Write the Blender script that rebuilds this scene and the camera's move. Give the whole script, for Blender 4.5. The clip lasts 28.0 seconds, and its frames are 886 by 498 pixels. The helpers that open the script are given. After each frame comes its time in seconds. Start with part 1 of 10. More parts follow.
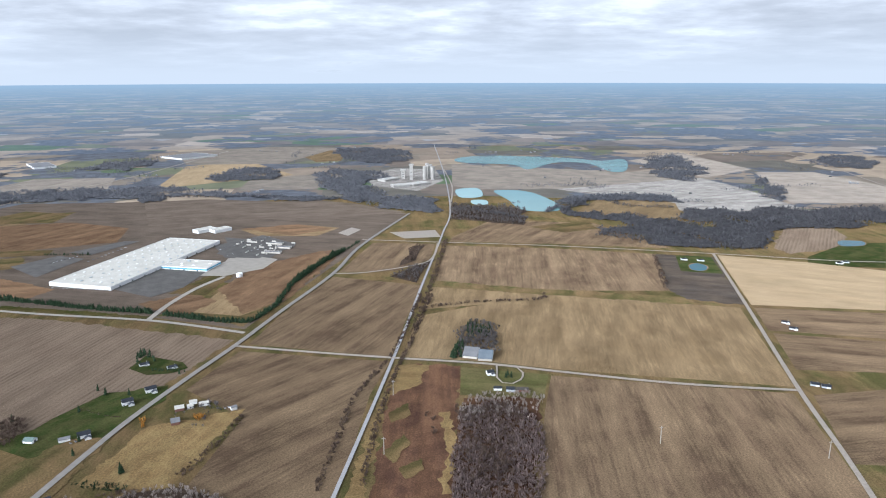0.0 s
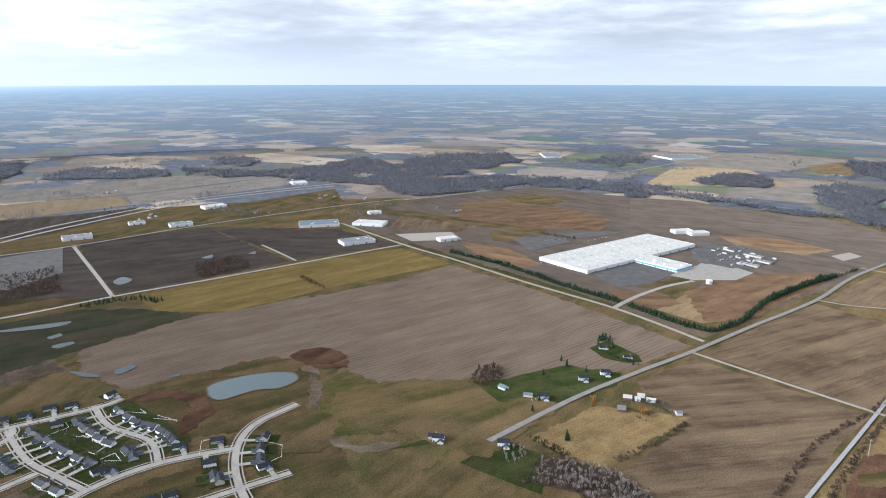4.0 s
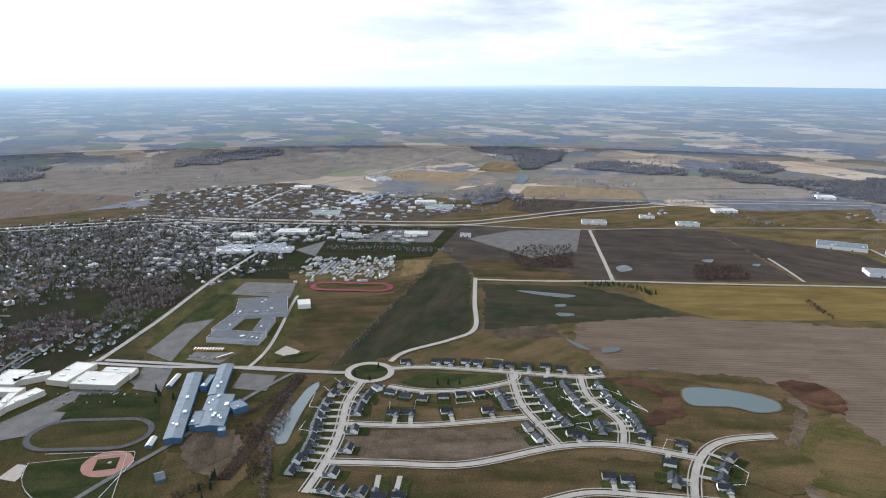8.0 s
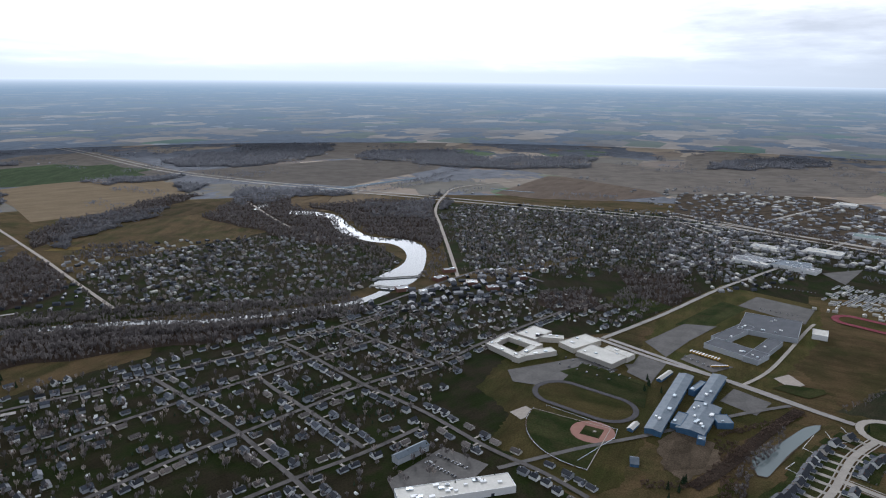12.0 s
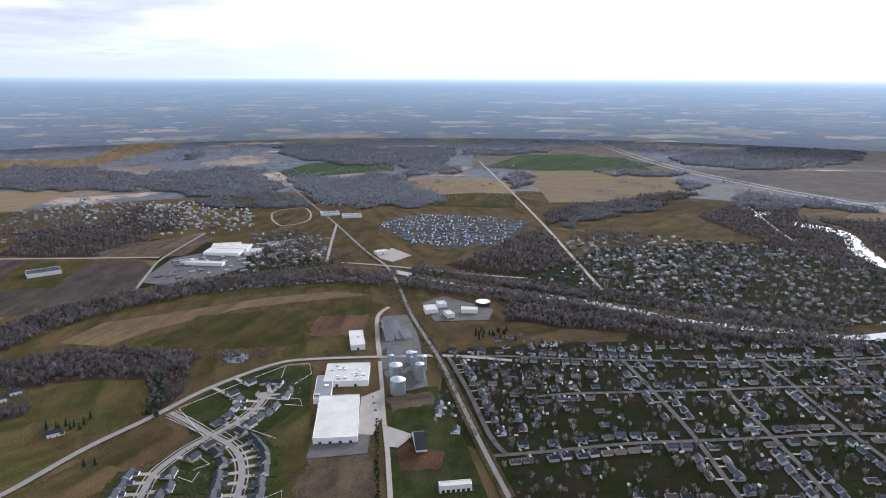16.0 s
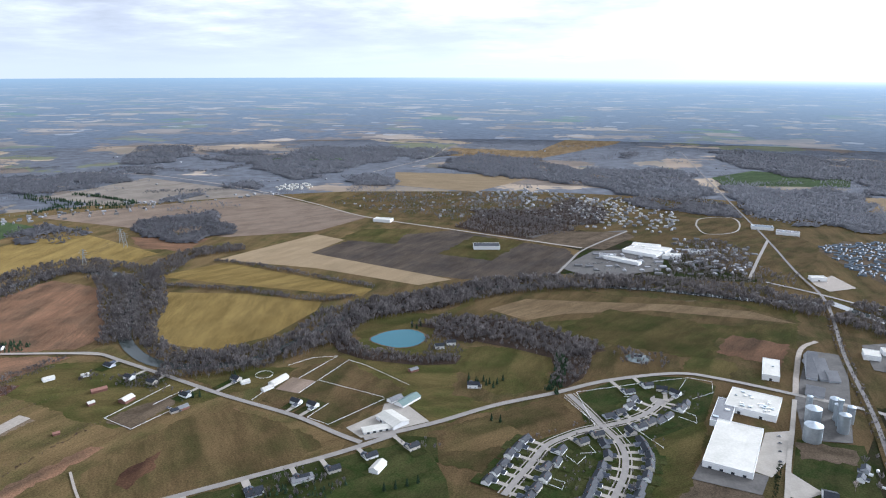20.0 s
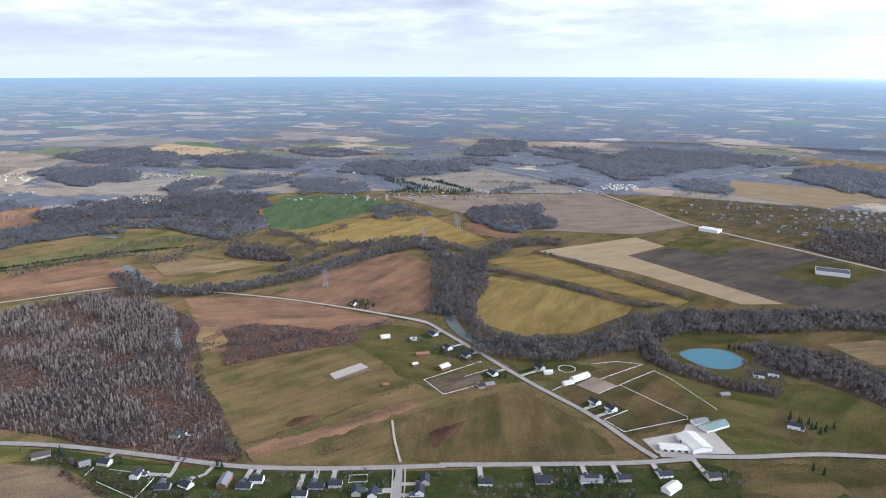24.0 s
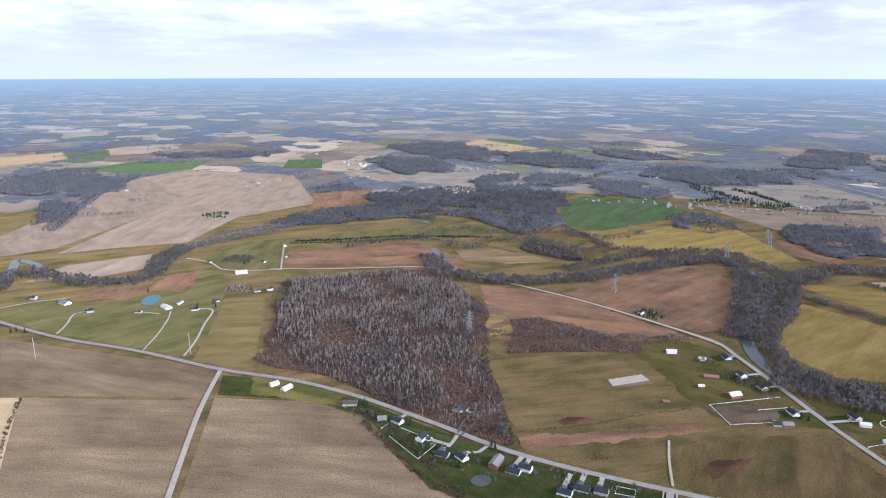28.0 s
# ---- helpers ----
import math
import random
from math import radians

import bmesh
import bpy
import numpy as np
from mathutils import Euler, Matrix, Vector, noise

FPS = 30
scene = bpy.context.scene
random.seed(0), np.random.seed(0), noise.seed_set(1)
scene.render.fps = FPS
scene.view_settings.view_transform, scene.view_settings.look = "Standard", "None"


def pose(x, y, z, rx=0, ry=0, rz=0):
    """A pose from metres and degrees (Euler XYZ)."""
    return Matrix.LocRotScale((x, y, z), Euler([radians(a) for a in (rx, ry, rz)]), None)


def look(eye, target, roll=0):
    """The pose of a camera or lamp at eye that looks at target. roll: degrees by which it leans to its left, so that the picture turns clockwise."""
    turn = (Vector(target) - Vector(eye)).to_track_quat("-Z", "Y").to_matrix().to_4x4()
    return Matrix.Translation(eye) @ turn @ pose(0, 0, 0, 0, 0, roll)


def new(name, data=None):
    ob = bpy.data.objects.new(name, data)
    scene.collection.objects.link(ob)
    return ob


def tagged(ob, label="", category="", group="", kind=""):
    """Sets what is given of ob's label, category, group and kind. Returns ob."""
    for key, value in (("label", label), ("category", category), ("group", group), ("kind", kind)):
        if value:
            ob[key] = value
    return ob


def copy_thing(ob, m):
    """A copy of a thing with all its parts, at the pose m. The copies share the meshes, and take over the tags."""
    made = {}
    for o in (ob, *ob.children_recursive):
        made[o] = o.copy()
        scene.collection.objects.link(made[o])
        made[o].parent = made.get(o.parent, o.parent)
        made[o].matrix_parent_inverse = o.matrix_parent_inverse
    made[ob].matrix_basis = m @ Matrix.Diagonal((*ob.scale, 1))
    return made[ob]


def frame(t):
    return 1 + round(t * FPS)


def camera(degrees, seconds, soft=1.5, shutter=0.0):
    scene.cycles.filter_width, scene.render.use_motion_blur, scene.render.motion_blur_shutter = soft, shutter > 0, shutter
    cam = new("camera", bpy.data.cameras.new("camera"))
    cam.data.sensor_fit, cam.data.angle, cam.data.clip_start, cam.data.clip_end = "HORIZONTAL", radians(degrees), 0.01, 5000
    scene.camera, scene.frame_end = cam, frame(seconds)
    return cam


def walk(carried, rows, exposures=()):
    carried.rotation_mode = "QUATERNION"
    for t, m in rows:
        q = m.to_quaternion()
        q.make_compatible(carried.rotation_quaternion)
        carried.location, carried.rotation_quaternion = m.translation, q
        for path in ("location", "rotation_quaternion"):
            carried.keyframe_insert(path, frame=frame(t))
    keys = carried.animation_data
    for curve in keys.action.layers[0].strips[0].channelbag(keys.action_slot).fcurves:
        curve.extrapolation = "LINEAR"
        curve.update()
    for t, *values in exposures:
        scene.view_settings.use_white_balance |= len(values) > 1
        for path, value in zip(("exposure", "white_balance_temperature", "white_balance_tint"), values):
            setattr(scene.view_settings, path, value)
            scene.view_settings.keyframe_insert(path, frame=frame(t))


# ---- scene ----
cam = camera(65.9, 28.0, soft=1.1)
# seconds, yaw, pitch, roll: the camera hovers and turns on the spot
ROWS = [
    (0.0, 2.49, -14.29, -0.13),
    (0.5, 6.19, -14.27, -0.28),
    (1.0, 10.60, -14.28, -0.32),
    (1.5, 15.92, -14.23, -0.28),
    (2.0, 20.69, -14.19, -0.16),
    (2.5, 25.77, -14.18, -0.17),
    (3.0, 31.48, -14.18, -0.03),
    (3.5, 36.61, -14.15, 0.02),
    (5.5, 58.41, -14.20, 0.02),
    (6.0, 63.51, -14.18, 0.11),
    (6.5, 68.13, -14.18, 0.21),
    (7.0, 73.42, -14.16, 0.28),
    (7.5, 78.18, -14.17, 0.32),
    (8.0, 83.33, -14.20, 0.38),
    (8.5, 87.81, -14.22, 0.40),
    (9.0, 92.51, -14.24, 0.45),
    (9.5, 97.56, -14.24, 0.45),
    (10.0, 103.92, -14.26, 0.50),
    (10.5, 109.50, -14.29, 0.60),
    (11.0, 115.24, -14.30, 0.61),
    (11.5, 120.43, -14.35, 0.69),
    (12.0, 125.90, -14.42, 0.69),
    (12.5, 130.92, -14.47, 0.66),
    (14.5, 151.68, -14.74, 0.15),
    (15.0, 156.67, -14.77, 0.11),
    (15.5, 161.52, -14.81, 0.07),
    (16.0, 166.59, -14.81, 0.10),
    (16.5, 171.25, -14.82, 0.11),
    (17.0, 176.19, -14.83, 0.12),
    (17.5, 180.70, -14.80, 0.20),
    (18.0, 185.37, -14.77, 0.15),
    (18.5, 189.56, -14.75, 0.12),
    (19.0, 193.89, -14.73, 0.11),
    (19.5, 197.76, -14.72, 0.09),
    (20.0, 201.74, -14.73, 0.03),
    (20.5, 205.28, -14.72, 0.03),
    (21.0, 209.00, -14.74, 0.03),
    (21.5, 212.45, -14.77, 0.02),
    (23.5, 225.46, -14.80, 0.04),
    (24.0, 228.72, -14.78, 0.03),
    (24.5, 231.72, -14.77, 0.05),
    (25.0, 234.88, -14.76, 0.03),
    (25.5, 237.87, -14.76, 0.10),
    (26.0, 240.96, -14.76, 0.06),
    (26.5, 243.91, -14.75, 0.06),
    (27.0, 247.10, -14.71, 0.06),
    (27.5, 250.16, -14.69, 0.03),
    (28.0, 253.66, -14.70, 0.00),
]
EXPOSURES = [(0, -0.05, 5520, 10), (6, 0.09, 5530, 11), (8, -0.01, 5560, 10), (9, -0.09, 5540, 10), (10.5, -0.34, 5560, 11), (12, -0.67, 5580, 12), (15, -0.46, 5600, 12), (16, -0.19, 5530, 17), (17, -0.12, 5580, 12), (19, 0.04, 5470, 12), (21, 0.13, 5420, 12), (28, 0.18, 5410, 16)]
EYE = 450.0
walk(cam, [(t, pose(0, 0, EYE, 90 + pitch, 0, yaw) @ pose(0, 0, 0, 0, 0, roll)) for t, yaw, pitch, roll in ROWS], EXPOSURES)

# ---- light ----
SUN_YAW, SUN_HIGH = 136.0, 24.0
sun_way = Vector((-math.sin(radians(SUN_YAW)) * math.cos(radians(SUN_HIGH)), math.cos(radians(SUN_YAW)) * math.cos(radians(SUN_HIGH)), math.sin(radians(SUN_HIGH))))
sun = new("sun", bpy.data.lights.new("sun", "SUN"))
sun.data.energy, sun.data.angle, sun.data.color = 2.9, radians(7), (1.0, 0.95, 0.88)
sun.matrix_world = look(sun_way * 100, (0, 0, 0))


class Nodes:
    """A small wrapper to build node trees."""

    def __init__(self, tree):
        self.tree = tree
        tree.nodes.clear()

    def add(self, kind, out=0, **sockets):
        n = self.tree.nodes.new(kind)
        for key, value in sockets.items():
            s = n.inputs[int(key[1:])] if key[1:].isdigit() else n.inputs[key]
            if isinstance(value, bpy.types.NodeSocket):
                self.tree.links.new(value, s)
            else:
                s.default_value = value
        return n.outputs[out] if len(n.outputs) else n

    def math(self, op, a, b=0.0, c=0.0):
        s = self.add("ShaderNodeMath", i0=a, i1=b, i2=c)
        s.node.operation = op
        return s

    def vec(self, op, a, b=(0, 0, 0), out=0):
        s = self.add("ShaderNodeVectorMath", out, i0=a, i1=b)
        s.node.operation = op
        return s

    def mix(self, f, a, b, how="MIX"):
        n = self.tree.nodes.new("ShaderNodeMix")
        n.data_type, n.blend_type = "RGBA", how
        for i, v in ((0, f), (6, a), (7, b)):
            if isinstance(v, bpy.types.NodeSocket):
                self.tree.links.new(v, n.inputs[i])
            else:
                n.inputs[i].default_value = v if i == 0 else (*v[:3], 1)
        return n.outputs[2]

    def ramp(self, f, stops):
        n = self.tree.nodes.new("ShaderNodeValToRGB")
        self.tree.links.new(f, n.inputs[0])
        e = n.color_ramp.elements
        while len(e) < len(stops):
            e.new(0.5)
        for el, (p, c) in zip(e, stops):
            el.position = p
            el.color = (c, c, c, 1) if isinstance(c, (int, float)) else (*c, 1)
        return n.outputs[0]

    def noise(self, vec, scale, detail=3, rough=0.55):
        return self.add("ShaderNodeTexNoise", Vector=vec, Scale=scale, Detail=detail, Roughness=rough)


def make_world():
    w = bpy.data.worlds.new("winter_sky")
    scene.world = w
    w.use_nodes = True
    n = Nodes(w.node_tree)
    way = n.add("ShaderNodeTexCoord")
    xyz = n.tree.nodes.new("ShaderNodeSeparateXYZ")
    n.tree.links.new(way, xyz.inputs[0])
    up = n.math("MAXIMUM", xyz.outputs[2], 0.0)
    sky = n.add("ShaderNodeTexSky")
    air = sky.node
    air.sky_type, air.sun_disc, air.sun_elevation, air.sun_rotation, air.dust_density = "NISHITA", False, radians(SUN_HIGH), math.atan2(sun_way.x, sun_way.y), 2.0
    deck = n.math("DIVIDE", 1.0, n.math("ADD", up, 0.11))
    flat = n.vec("MULTIPLY", way, n.add("ShaderNodeCombineXYZ", X=deck, Y=deck, Z=0.0))
    big = n.noise(flat, 0.42, 6, 0.56)
    fine = n.noise(flat, 1.5, 6, 0.60)
    lumps = n.math("ADD", n.math("MULTIPLY", big, 0.68), n.math("MULTIPLY", fine, 0.32))
    low = n.ramp(up, [(0.0, 1.0), (0.022, 0.75), (0.07, 0.2), (0.13, 0.0)])
    cover = n.math("MAXIMUM", n.ramp(lumps, [(0.36, 0.55), (0.42, 1.0)]), low)
    shade = n.ramp(lumps, [(0.41, (1.22, 1.21, 1.19)), (0.455, (0.93, 0.935, 0.94)), (0.515, (0.72, 0.725, 0.735)), (0.60, (0.54, 0.55, 0.565))])
    to_sun = n.vec("DOT_PRODUCT", way, tuple(sun_way), out=1)
    glare = n.ramp(to_sun, [(0.15, 0.0), (0.55, 0.06), (0.80, 0.18), (0.92, 0.50), (1.0, 1.0)])
    shade = n.mix(glare, shade, n.mix(1.0, shade, (8.0, 7.7, 7.2), "MULTIPLY"))
    hazy = n.mix(n.ramp(to_sun, [(0.0, 0.0), (0.6, 0.35), (0.92, 1.0)]), (0.79, 0.825, 0.85), (1.42, 1.47, 1.50))
    shade = n.mix(low, shade, hazy)
    clear = n.add("ShaderNodeBackground", Color=sky, Strength=0.12)
    cloud = n.add("ShaderNodeBackground", Color=shade, Strength=1.0)
    n.add("ShaderNodeOutputWorld", Surface=n.add("ShaderNodeMixShader", i0=cover, i1=clear, i2=cloud))


make_world()

# ---- materials ----
MATS = {}


def material(name, build):
    m = bpy.data.materials.new(name)
    m.use_nodes = True
    n = Nodes(m.node_tree)
    n.add("ShaderNodeOutputMaterial", Surface=build(n))
    MATS[name] = m
    return m


def plain(name, a, b, scale=0.3, rough=0.8, metal=0.0, per_object=0.0, per_island=0.0, bump=0.0, spec=0.15, sheer=0.0):
    """Two colours mixed by noise at two scales; colour may vary from object to object."""

    def build(n):
        p = n.add("ShaderNodeTexCoord", 3)
        f = n.math("ADD", n.math("MULTIPLY", n.noise(p, scale), 0.6), n.math("MULTIPLY", n.noise(p, scale * 7), 0.4))
        c = n.mix(n.ramp(f, [(0.36, 0.0), (0.64, 1.0)]), a, b)
        if per_object or per_island:
            rnd = n.add("ShaderNodeObjectInfo", 5) if per_object else n.add("ShaderNodeNewGeometry", 8)
            k = per_object or per_island
            c = n.mix(1.0, c, n.ramp(rnd, [(0.0, 1 - k), (1.0, 1 + k)]), "MULTIPLY")
        sh = {"Base Color": c, "Roughness": rough, "Metallic": metal, "Specular IOR Level": spec}
        if bump:
            sh["Normal"] = n.add("ShaderNodeBump", Height=n.noise(p, scale * 5), Strength=bump, Distance=0.4)
        solid = n.add("ShaderNodeBsdfPrincipled", **sh)
        if not sheer:
            return solid
        return n.add("ShaderNodeMixShader", i0=sheer, i1=solid, i2=n.add("ShaderNodeBsdfTranslucent", Color=c))

    return material(name, build)


def soil(name, a, b, c, row=5.0, rows=0.35, patch=0.012, drill=0.0, vary=0.28, rough=1.0):
    """Farm ground: large stains, tilled rows along the object's x, fine clods."""
    a, b, c = (tuple(max(0.004, sum(k) / 3 + 1.3 * (v - sum(k) / 3)) for v in k) for k in (a, b, c))

    def build(n):
        p = n.add("ShaderNodeTexCoord", 3)
        bent = n.vec("ADD", p, n.vec("SCALE", n.add("ShaderNodeTexNoise", 1, Vector=p, Scale=0.02, Detail=2.0)))
        big = n.noise(p, patch, 4, 0.6)
        along = n.vec("MULTIPLY", bent, (0.05, 1.0, 1.0))
        streak = n.noise(along, 1.0 / row, 3, 0.6)
        broad = n.noise(along, 0.16 / row, 2, 0.5)
        clod = n.noise(p, 0.42, 4, 0.78)
        blot = n.noise(n.vec("MULTIPLY", bent, (0.22, 1.0, 1.0)), 0.03, 6, 0.66)
        col = n.mix(n.ramp(big, [(0.40, 0.0), (0.58, 1.0)]), a, b)
        col = n.mix(n.math("MULTIPLY", n.ramp(streak, [(0.40, 0.0), (0.60, 1.0)]), rows), col, c)
        col = n.mix(n.math("MULTIPLY", n.ramp(broad, [(0.42, 0.0), (0.60, 1.0)]), rows * 1.3), col, b)
        col = n.mix(0.55 * rough, col, n.ramp(blot, [(0.34, 0.26), (0.66, 0.74)]), "OVERLAY")
        col = n.mix(0.6 * rough, col, n.ramp(clod, [(0.32, 0.15), (0.68, 0.85)]), "OVERLAY")
        if drill:
            lines = n.add("ShaderNodeTexWave", Vector=bent, Scale=0.314 / drill, Distortion=1.5, Detail=2.0)
            lines.node.bands_direction = "Y"
            worn = n.ramp(n.noise(p, 0.008, 3), [(0.35, 0.15), (0.6, 0.75)])
            col = n.mix(n.math("MULTIPLY", n.math("MULTIPLY", n.add("ShaderNodeRGBToBW", Color=lines), 1.0), worn), col, c)
        rnd = n.add("ShaderNodeObjectInfo", 5)
        col = n.mix(1.0, col, n.ramp(rnd, [(0.0, 0.79 - vary / 2), (1.0, 0.79 + vary / 2)]), "MULTIPLY")
        return n.add("ShaderNodeBsdfPrincipled", **{"Base Color": col, "Roughness": 1.0, "Specular IOR Level": 0.02, "Diffuse Roughness": 1.0})

    return material(name, build)


soil("brown", (0.110, 0.081, 0.058), (0.182, 0.139, 0.097), (0.079, 0.058, 0.043), rows=0.55)
soil("dark", (0.064, 0.056, 0.050), (0.094, 0.078, 0.064), (0.052, 0.046, 0.042))
soil("copper", (0.142, 0.096, 0.066), (0.200, 0.138, 0.094), (0.104, 0.076, 0.050), rows=0.3, patch=0.02)
soil("stripe", (0.131, 0.101, 0.079), (0.156, 0.123, 0.096), (0.204, 0.166, 0.131), row=6.0, rows=0.4, drill=9.0, vary=0.0)
soil("tan", (0.165, 0.124, 0.080), (0.222, 0.170, 0.112), (0.130, 0.098, 0.064), rows=0.4)
soil("pale", (0.299, 0.236, 0.164), (0.334, 0.268, 0.189), (0.255, 0.202, 0.139), rough=0.5)
soil("drygrass", (0.070, 0.066, 0.033), (0.136, 0.101, 0.060), (0.086, 0.068, 0.038), rows=0.4, patch=0.012)
soil("ochre", (0.190, 0.142, 0.068), (0.226, 0.172, 0.085), (0.155, 0.118, 0.058), rows=0.3)
soil("olive", (0.066, 0.064, 0.031), (0.136, 0.100, 0.061), (0.084, 0.071, 0.040), rows=0.3, patch=0.014)
soil("pasture", (0.056, 0.061, 0.025), (0.106, 0.087, 0.045), (0.065, 0.064, 0.030), rows=0.25, patch=0.013)
soil("rust", (0.115, 0.082, 0.060), (0.200, 0.128, 0.090), (0.085, 0.066, 0.048), rows=0.3, patch=0.012)
soil("weeds", (0.062, 0.038, 0.029), (0.112, 0.070, 0.048), (0.046, 0.031, 0.026), rows=0.35, patch=0.022)
soil("straw", (0.230, 0.175, 0.100), (0.180, 0.130, 0.075), (0.280, 0.220, 0.135), rows=0.2, patch=0.04)
soil("lawn", (0.033, 0.046, 0.018), (0.060, 0.061, 0.030), (0.028, 0.039, 0.015), rows=0.15, patch=0.03)
soil("darkgreen", (0.040, 0.046, 0.028), (0.068, 0.058, 0.042), (0.036, 0.048, 0.024), rows=0.25)
soil("wheat", (0.076, 0.104, 0.056), (0.090, 0.116, 0.066), (0.070, 0.094, 0.052), rows=0.2)
soil("litter", (0.050, 0.039, 0.033), (0.072, 0.056, 0.045), (0.042, 0.034, 0.030), rows=0.1, patch=0.03)
soil("loam", (0.122, 0.094, 0.067), (0.176, 0.138, 0.099), (0.090, 0.068, 0.049), rows=0.16, patch=0.006, row=14.0)
soil("townsoil", (0.030, 0.041, 0.015), (0.050, 0.043, 0.029), (0.024, 0.032, 0.013), rows=0.1, patch=0.02)
# paler than the near soils: distance haze is mixed into the colours
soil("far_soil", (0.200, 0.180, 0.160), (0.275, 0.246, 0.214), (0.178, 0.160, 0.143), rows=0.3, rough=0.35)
soil("quarry", (0.198, 0.185, 0.172), (0.273, 0.260, 0.242), (0.145, 0.134, 0.119), rows=0.3, patch=0.02)
soil("dusty", (0.205, 0.165, 0.134), (0.250, 0.204, 0.168), (0.176, 0.138, 0.110), rows=0.3, rough=0.6)
soil("umber", (0.118, 0.097, 0.080), (0.156, 0.130, 0.108), (0.096, 0.079, 0.066), rows=0.35, rough=0.7)
soil("faded", (0.078, 0.080, 0.038), (0.120, 0.106, 0.060), (0.068, 0.069, 0.034), rows=0.3, patch=0.012)
soil("stubble", (0.128, 0.103, 0.056), (0.155, 0.123, 0.070), (0.106, 0.086, 0.047), rows=0.35)
soil("mud", (0.100, 0.080, 0.060), (0.150, 0.120, 0.092), (0.078, 0.070, 0.048), rows=0.2, patch=0.04)
plain("asphalt", (0.168, 0.152, 0.134), (0.225, 0.205, 0.182), 0.1, 0.7, spec=0.4)
plain("old_asphalt", (0.058, 0.053, 0.050), (0.096, 0.088, 0.082), 0.1, 0.85, spec=0.1)
plain("lot", (0.070, 0.066, 0.062), (0.114, 0.107, 0.099), 0.04, 0.9)
plain("concrete", (0.240, 0.218, 0.188), (0.315, 0.288, 0.248), 0.06, 0.85)
plain("gravel", (0.245, 0.212, 0.178), (0.330, 0.292, 0.250), 0.2, 0.95)
plain("ballast", (0.250, 0.245, 0.245), (0.340, 0.330, 0.325), 0.3, 0.95)
plain("ballast_brown", (0.140, 0.130, 0.124), (0.190, 0.178, 0.168), 0.3, 0.9)
plain("rail_steel", (0.110, 0.090, 0.080), (0.160, 0.135, 0.120), 2.0, 0.5, 0.8)
plain("red_track", (0.120, 0.018, 0.028), (0.150, 0.026, 0.036), 0.1, 0.85)
plain("black_track", (0.040, 0.038, 0.040), (0.060, 0.056, 0.058), 0.1, 0.9)
plain("infield", (0.215, 0.110, 0.085), (0.250, 0.135, 0.105), 0.1, 0.95)
plain("roof_white", (0.400, 0.385, 0.340), (0.520, 0.500, 0.450), 0.05, 0.6, per_object=0.06)
plain("roof_grey", (0.175, 0.178, 0.186), (0.250, 0.250, 0.256), 0.06, 0.6, per_island=0.55, spec=0.15)
plain("roof_slate", (0.060, 0.064, 0.072), (0.092, 0.096, 0.106), 0.08, 0.8)
plain("roof_blue", (0.105, 0.128, 0.150), (0.155, 0.180, 0.205), 0.1, 0.6)
plain("roof_green", (0.110, 0.160, 0.150), (0.160, 0.210, 0.195), 0.1, 0.6)
plain("shingle", (0.020, 0.024, 0.032), (0.050, 0.056, 0.068), 0.6, 0.6, per_island=0.75, spec=0.18)
plain("shingle_brown", (0.060, 0.050, 0.045), (0.100, 0.085, 0.076), 0.6, 0.6, per_island=0.6, spec=0.3)
plain("siding_white", (0.760, 0.760, 0.750), (0.830, 0.830, 0.815), 0.4, 0.6, per_object=0.08)
plain("siding_beige", (0.460, 0.430, 0.380), (0.540, 0.505, 0.450), 0.4, 0.7, per_object=0.2)
plain("siding_grey", (0.380, 0.400, 0.430), (0.460, 0.480, 0.510), 0.4, 0.7, per_object=0.25)
plain("brick_red", (0.150, 0.078, 0.060), (0.210, 0.110, 0.085), 0.8, 0.9, per_object=0.2)
plain("panel_blue", (0.060, 0.130, 0.230), (0.090, 0.170, 0.280), 0.2, 0.5)
plain("panel_cyan", (0.120, 0.360, 0.520), (0.150, 0.420, 0.580), 0.2, 0.5)
plain("paint_white", (0.740, 0.740, 0.730), (0.800, 0.800, 0.790), 0.5, 0.5)
plain("paint_yellow", (0.560, 0.330, 0.040), (0.620, 0.370, 0.060), 0.5, 0.5)
plain("window_dark", (0.030, 0.036, 0.045), (0.050, 0.058, 0.070), 0.5, 0.15, spec=0.6)
plain("galvanised", (0.360, 0.410, 0.450), (0.470, 0.510, 0.540), 0.3, 0.4, 0.6)
plain("cement_grey", (0.360, 0.345, 0.320), (0.460, 0.445, 0.415), 0.08, 0.85)
plain("pole_wood", (0.300, 0.270, 0.240), (0.400, 0.370, 0.330), 0.5, 0.9)
plain("car_paint", (0.250, 0.250, 0.260), (0.280, 0.280, 0.290), 0.5, 0.3, 0.3, per_object=0.95)
plain("tyre", (0.020, 0.020, 0.020), (0.030, 0.030, 0.030), 0.5, 0.9)
plain("bark", (0.100, 0.090, 0.088), (0.184, 0.167, 0.162), 0.05, 0.9, per_island=0.45, spec=0.05, sheer=0.45)
plain("bark_pale", (0.230, 0.196, 0.174), (0.340, 0.295, 0.264), 0.05, 0.9, per_island=0.3, spec=0.05, sheer=0.3)
# slightly blued bark: a little distance haze is put into the colour
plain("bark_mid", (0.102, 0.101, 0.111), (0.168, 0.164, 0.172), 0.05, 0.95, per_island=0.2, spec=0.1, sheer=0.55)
# pale blue-grey: aerial haze is mixed into this bark colour
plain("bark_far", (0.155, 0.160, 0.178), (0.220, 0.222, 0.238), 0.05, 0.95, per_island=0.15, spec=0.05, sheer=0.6)
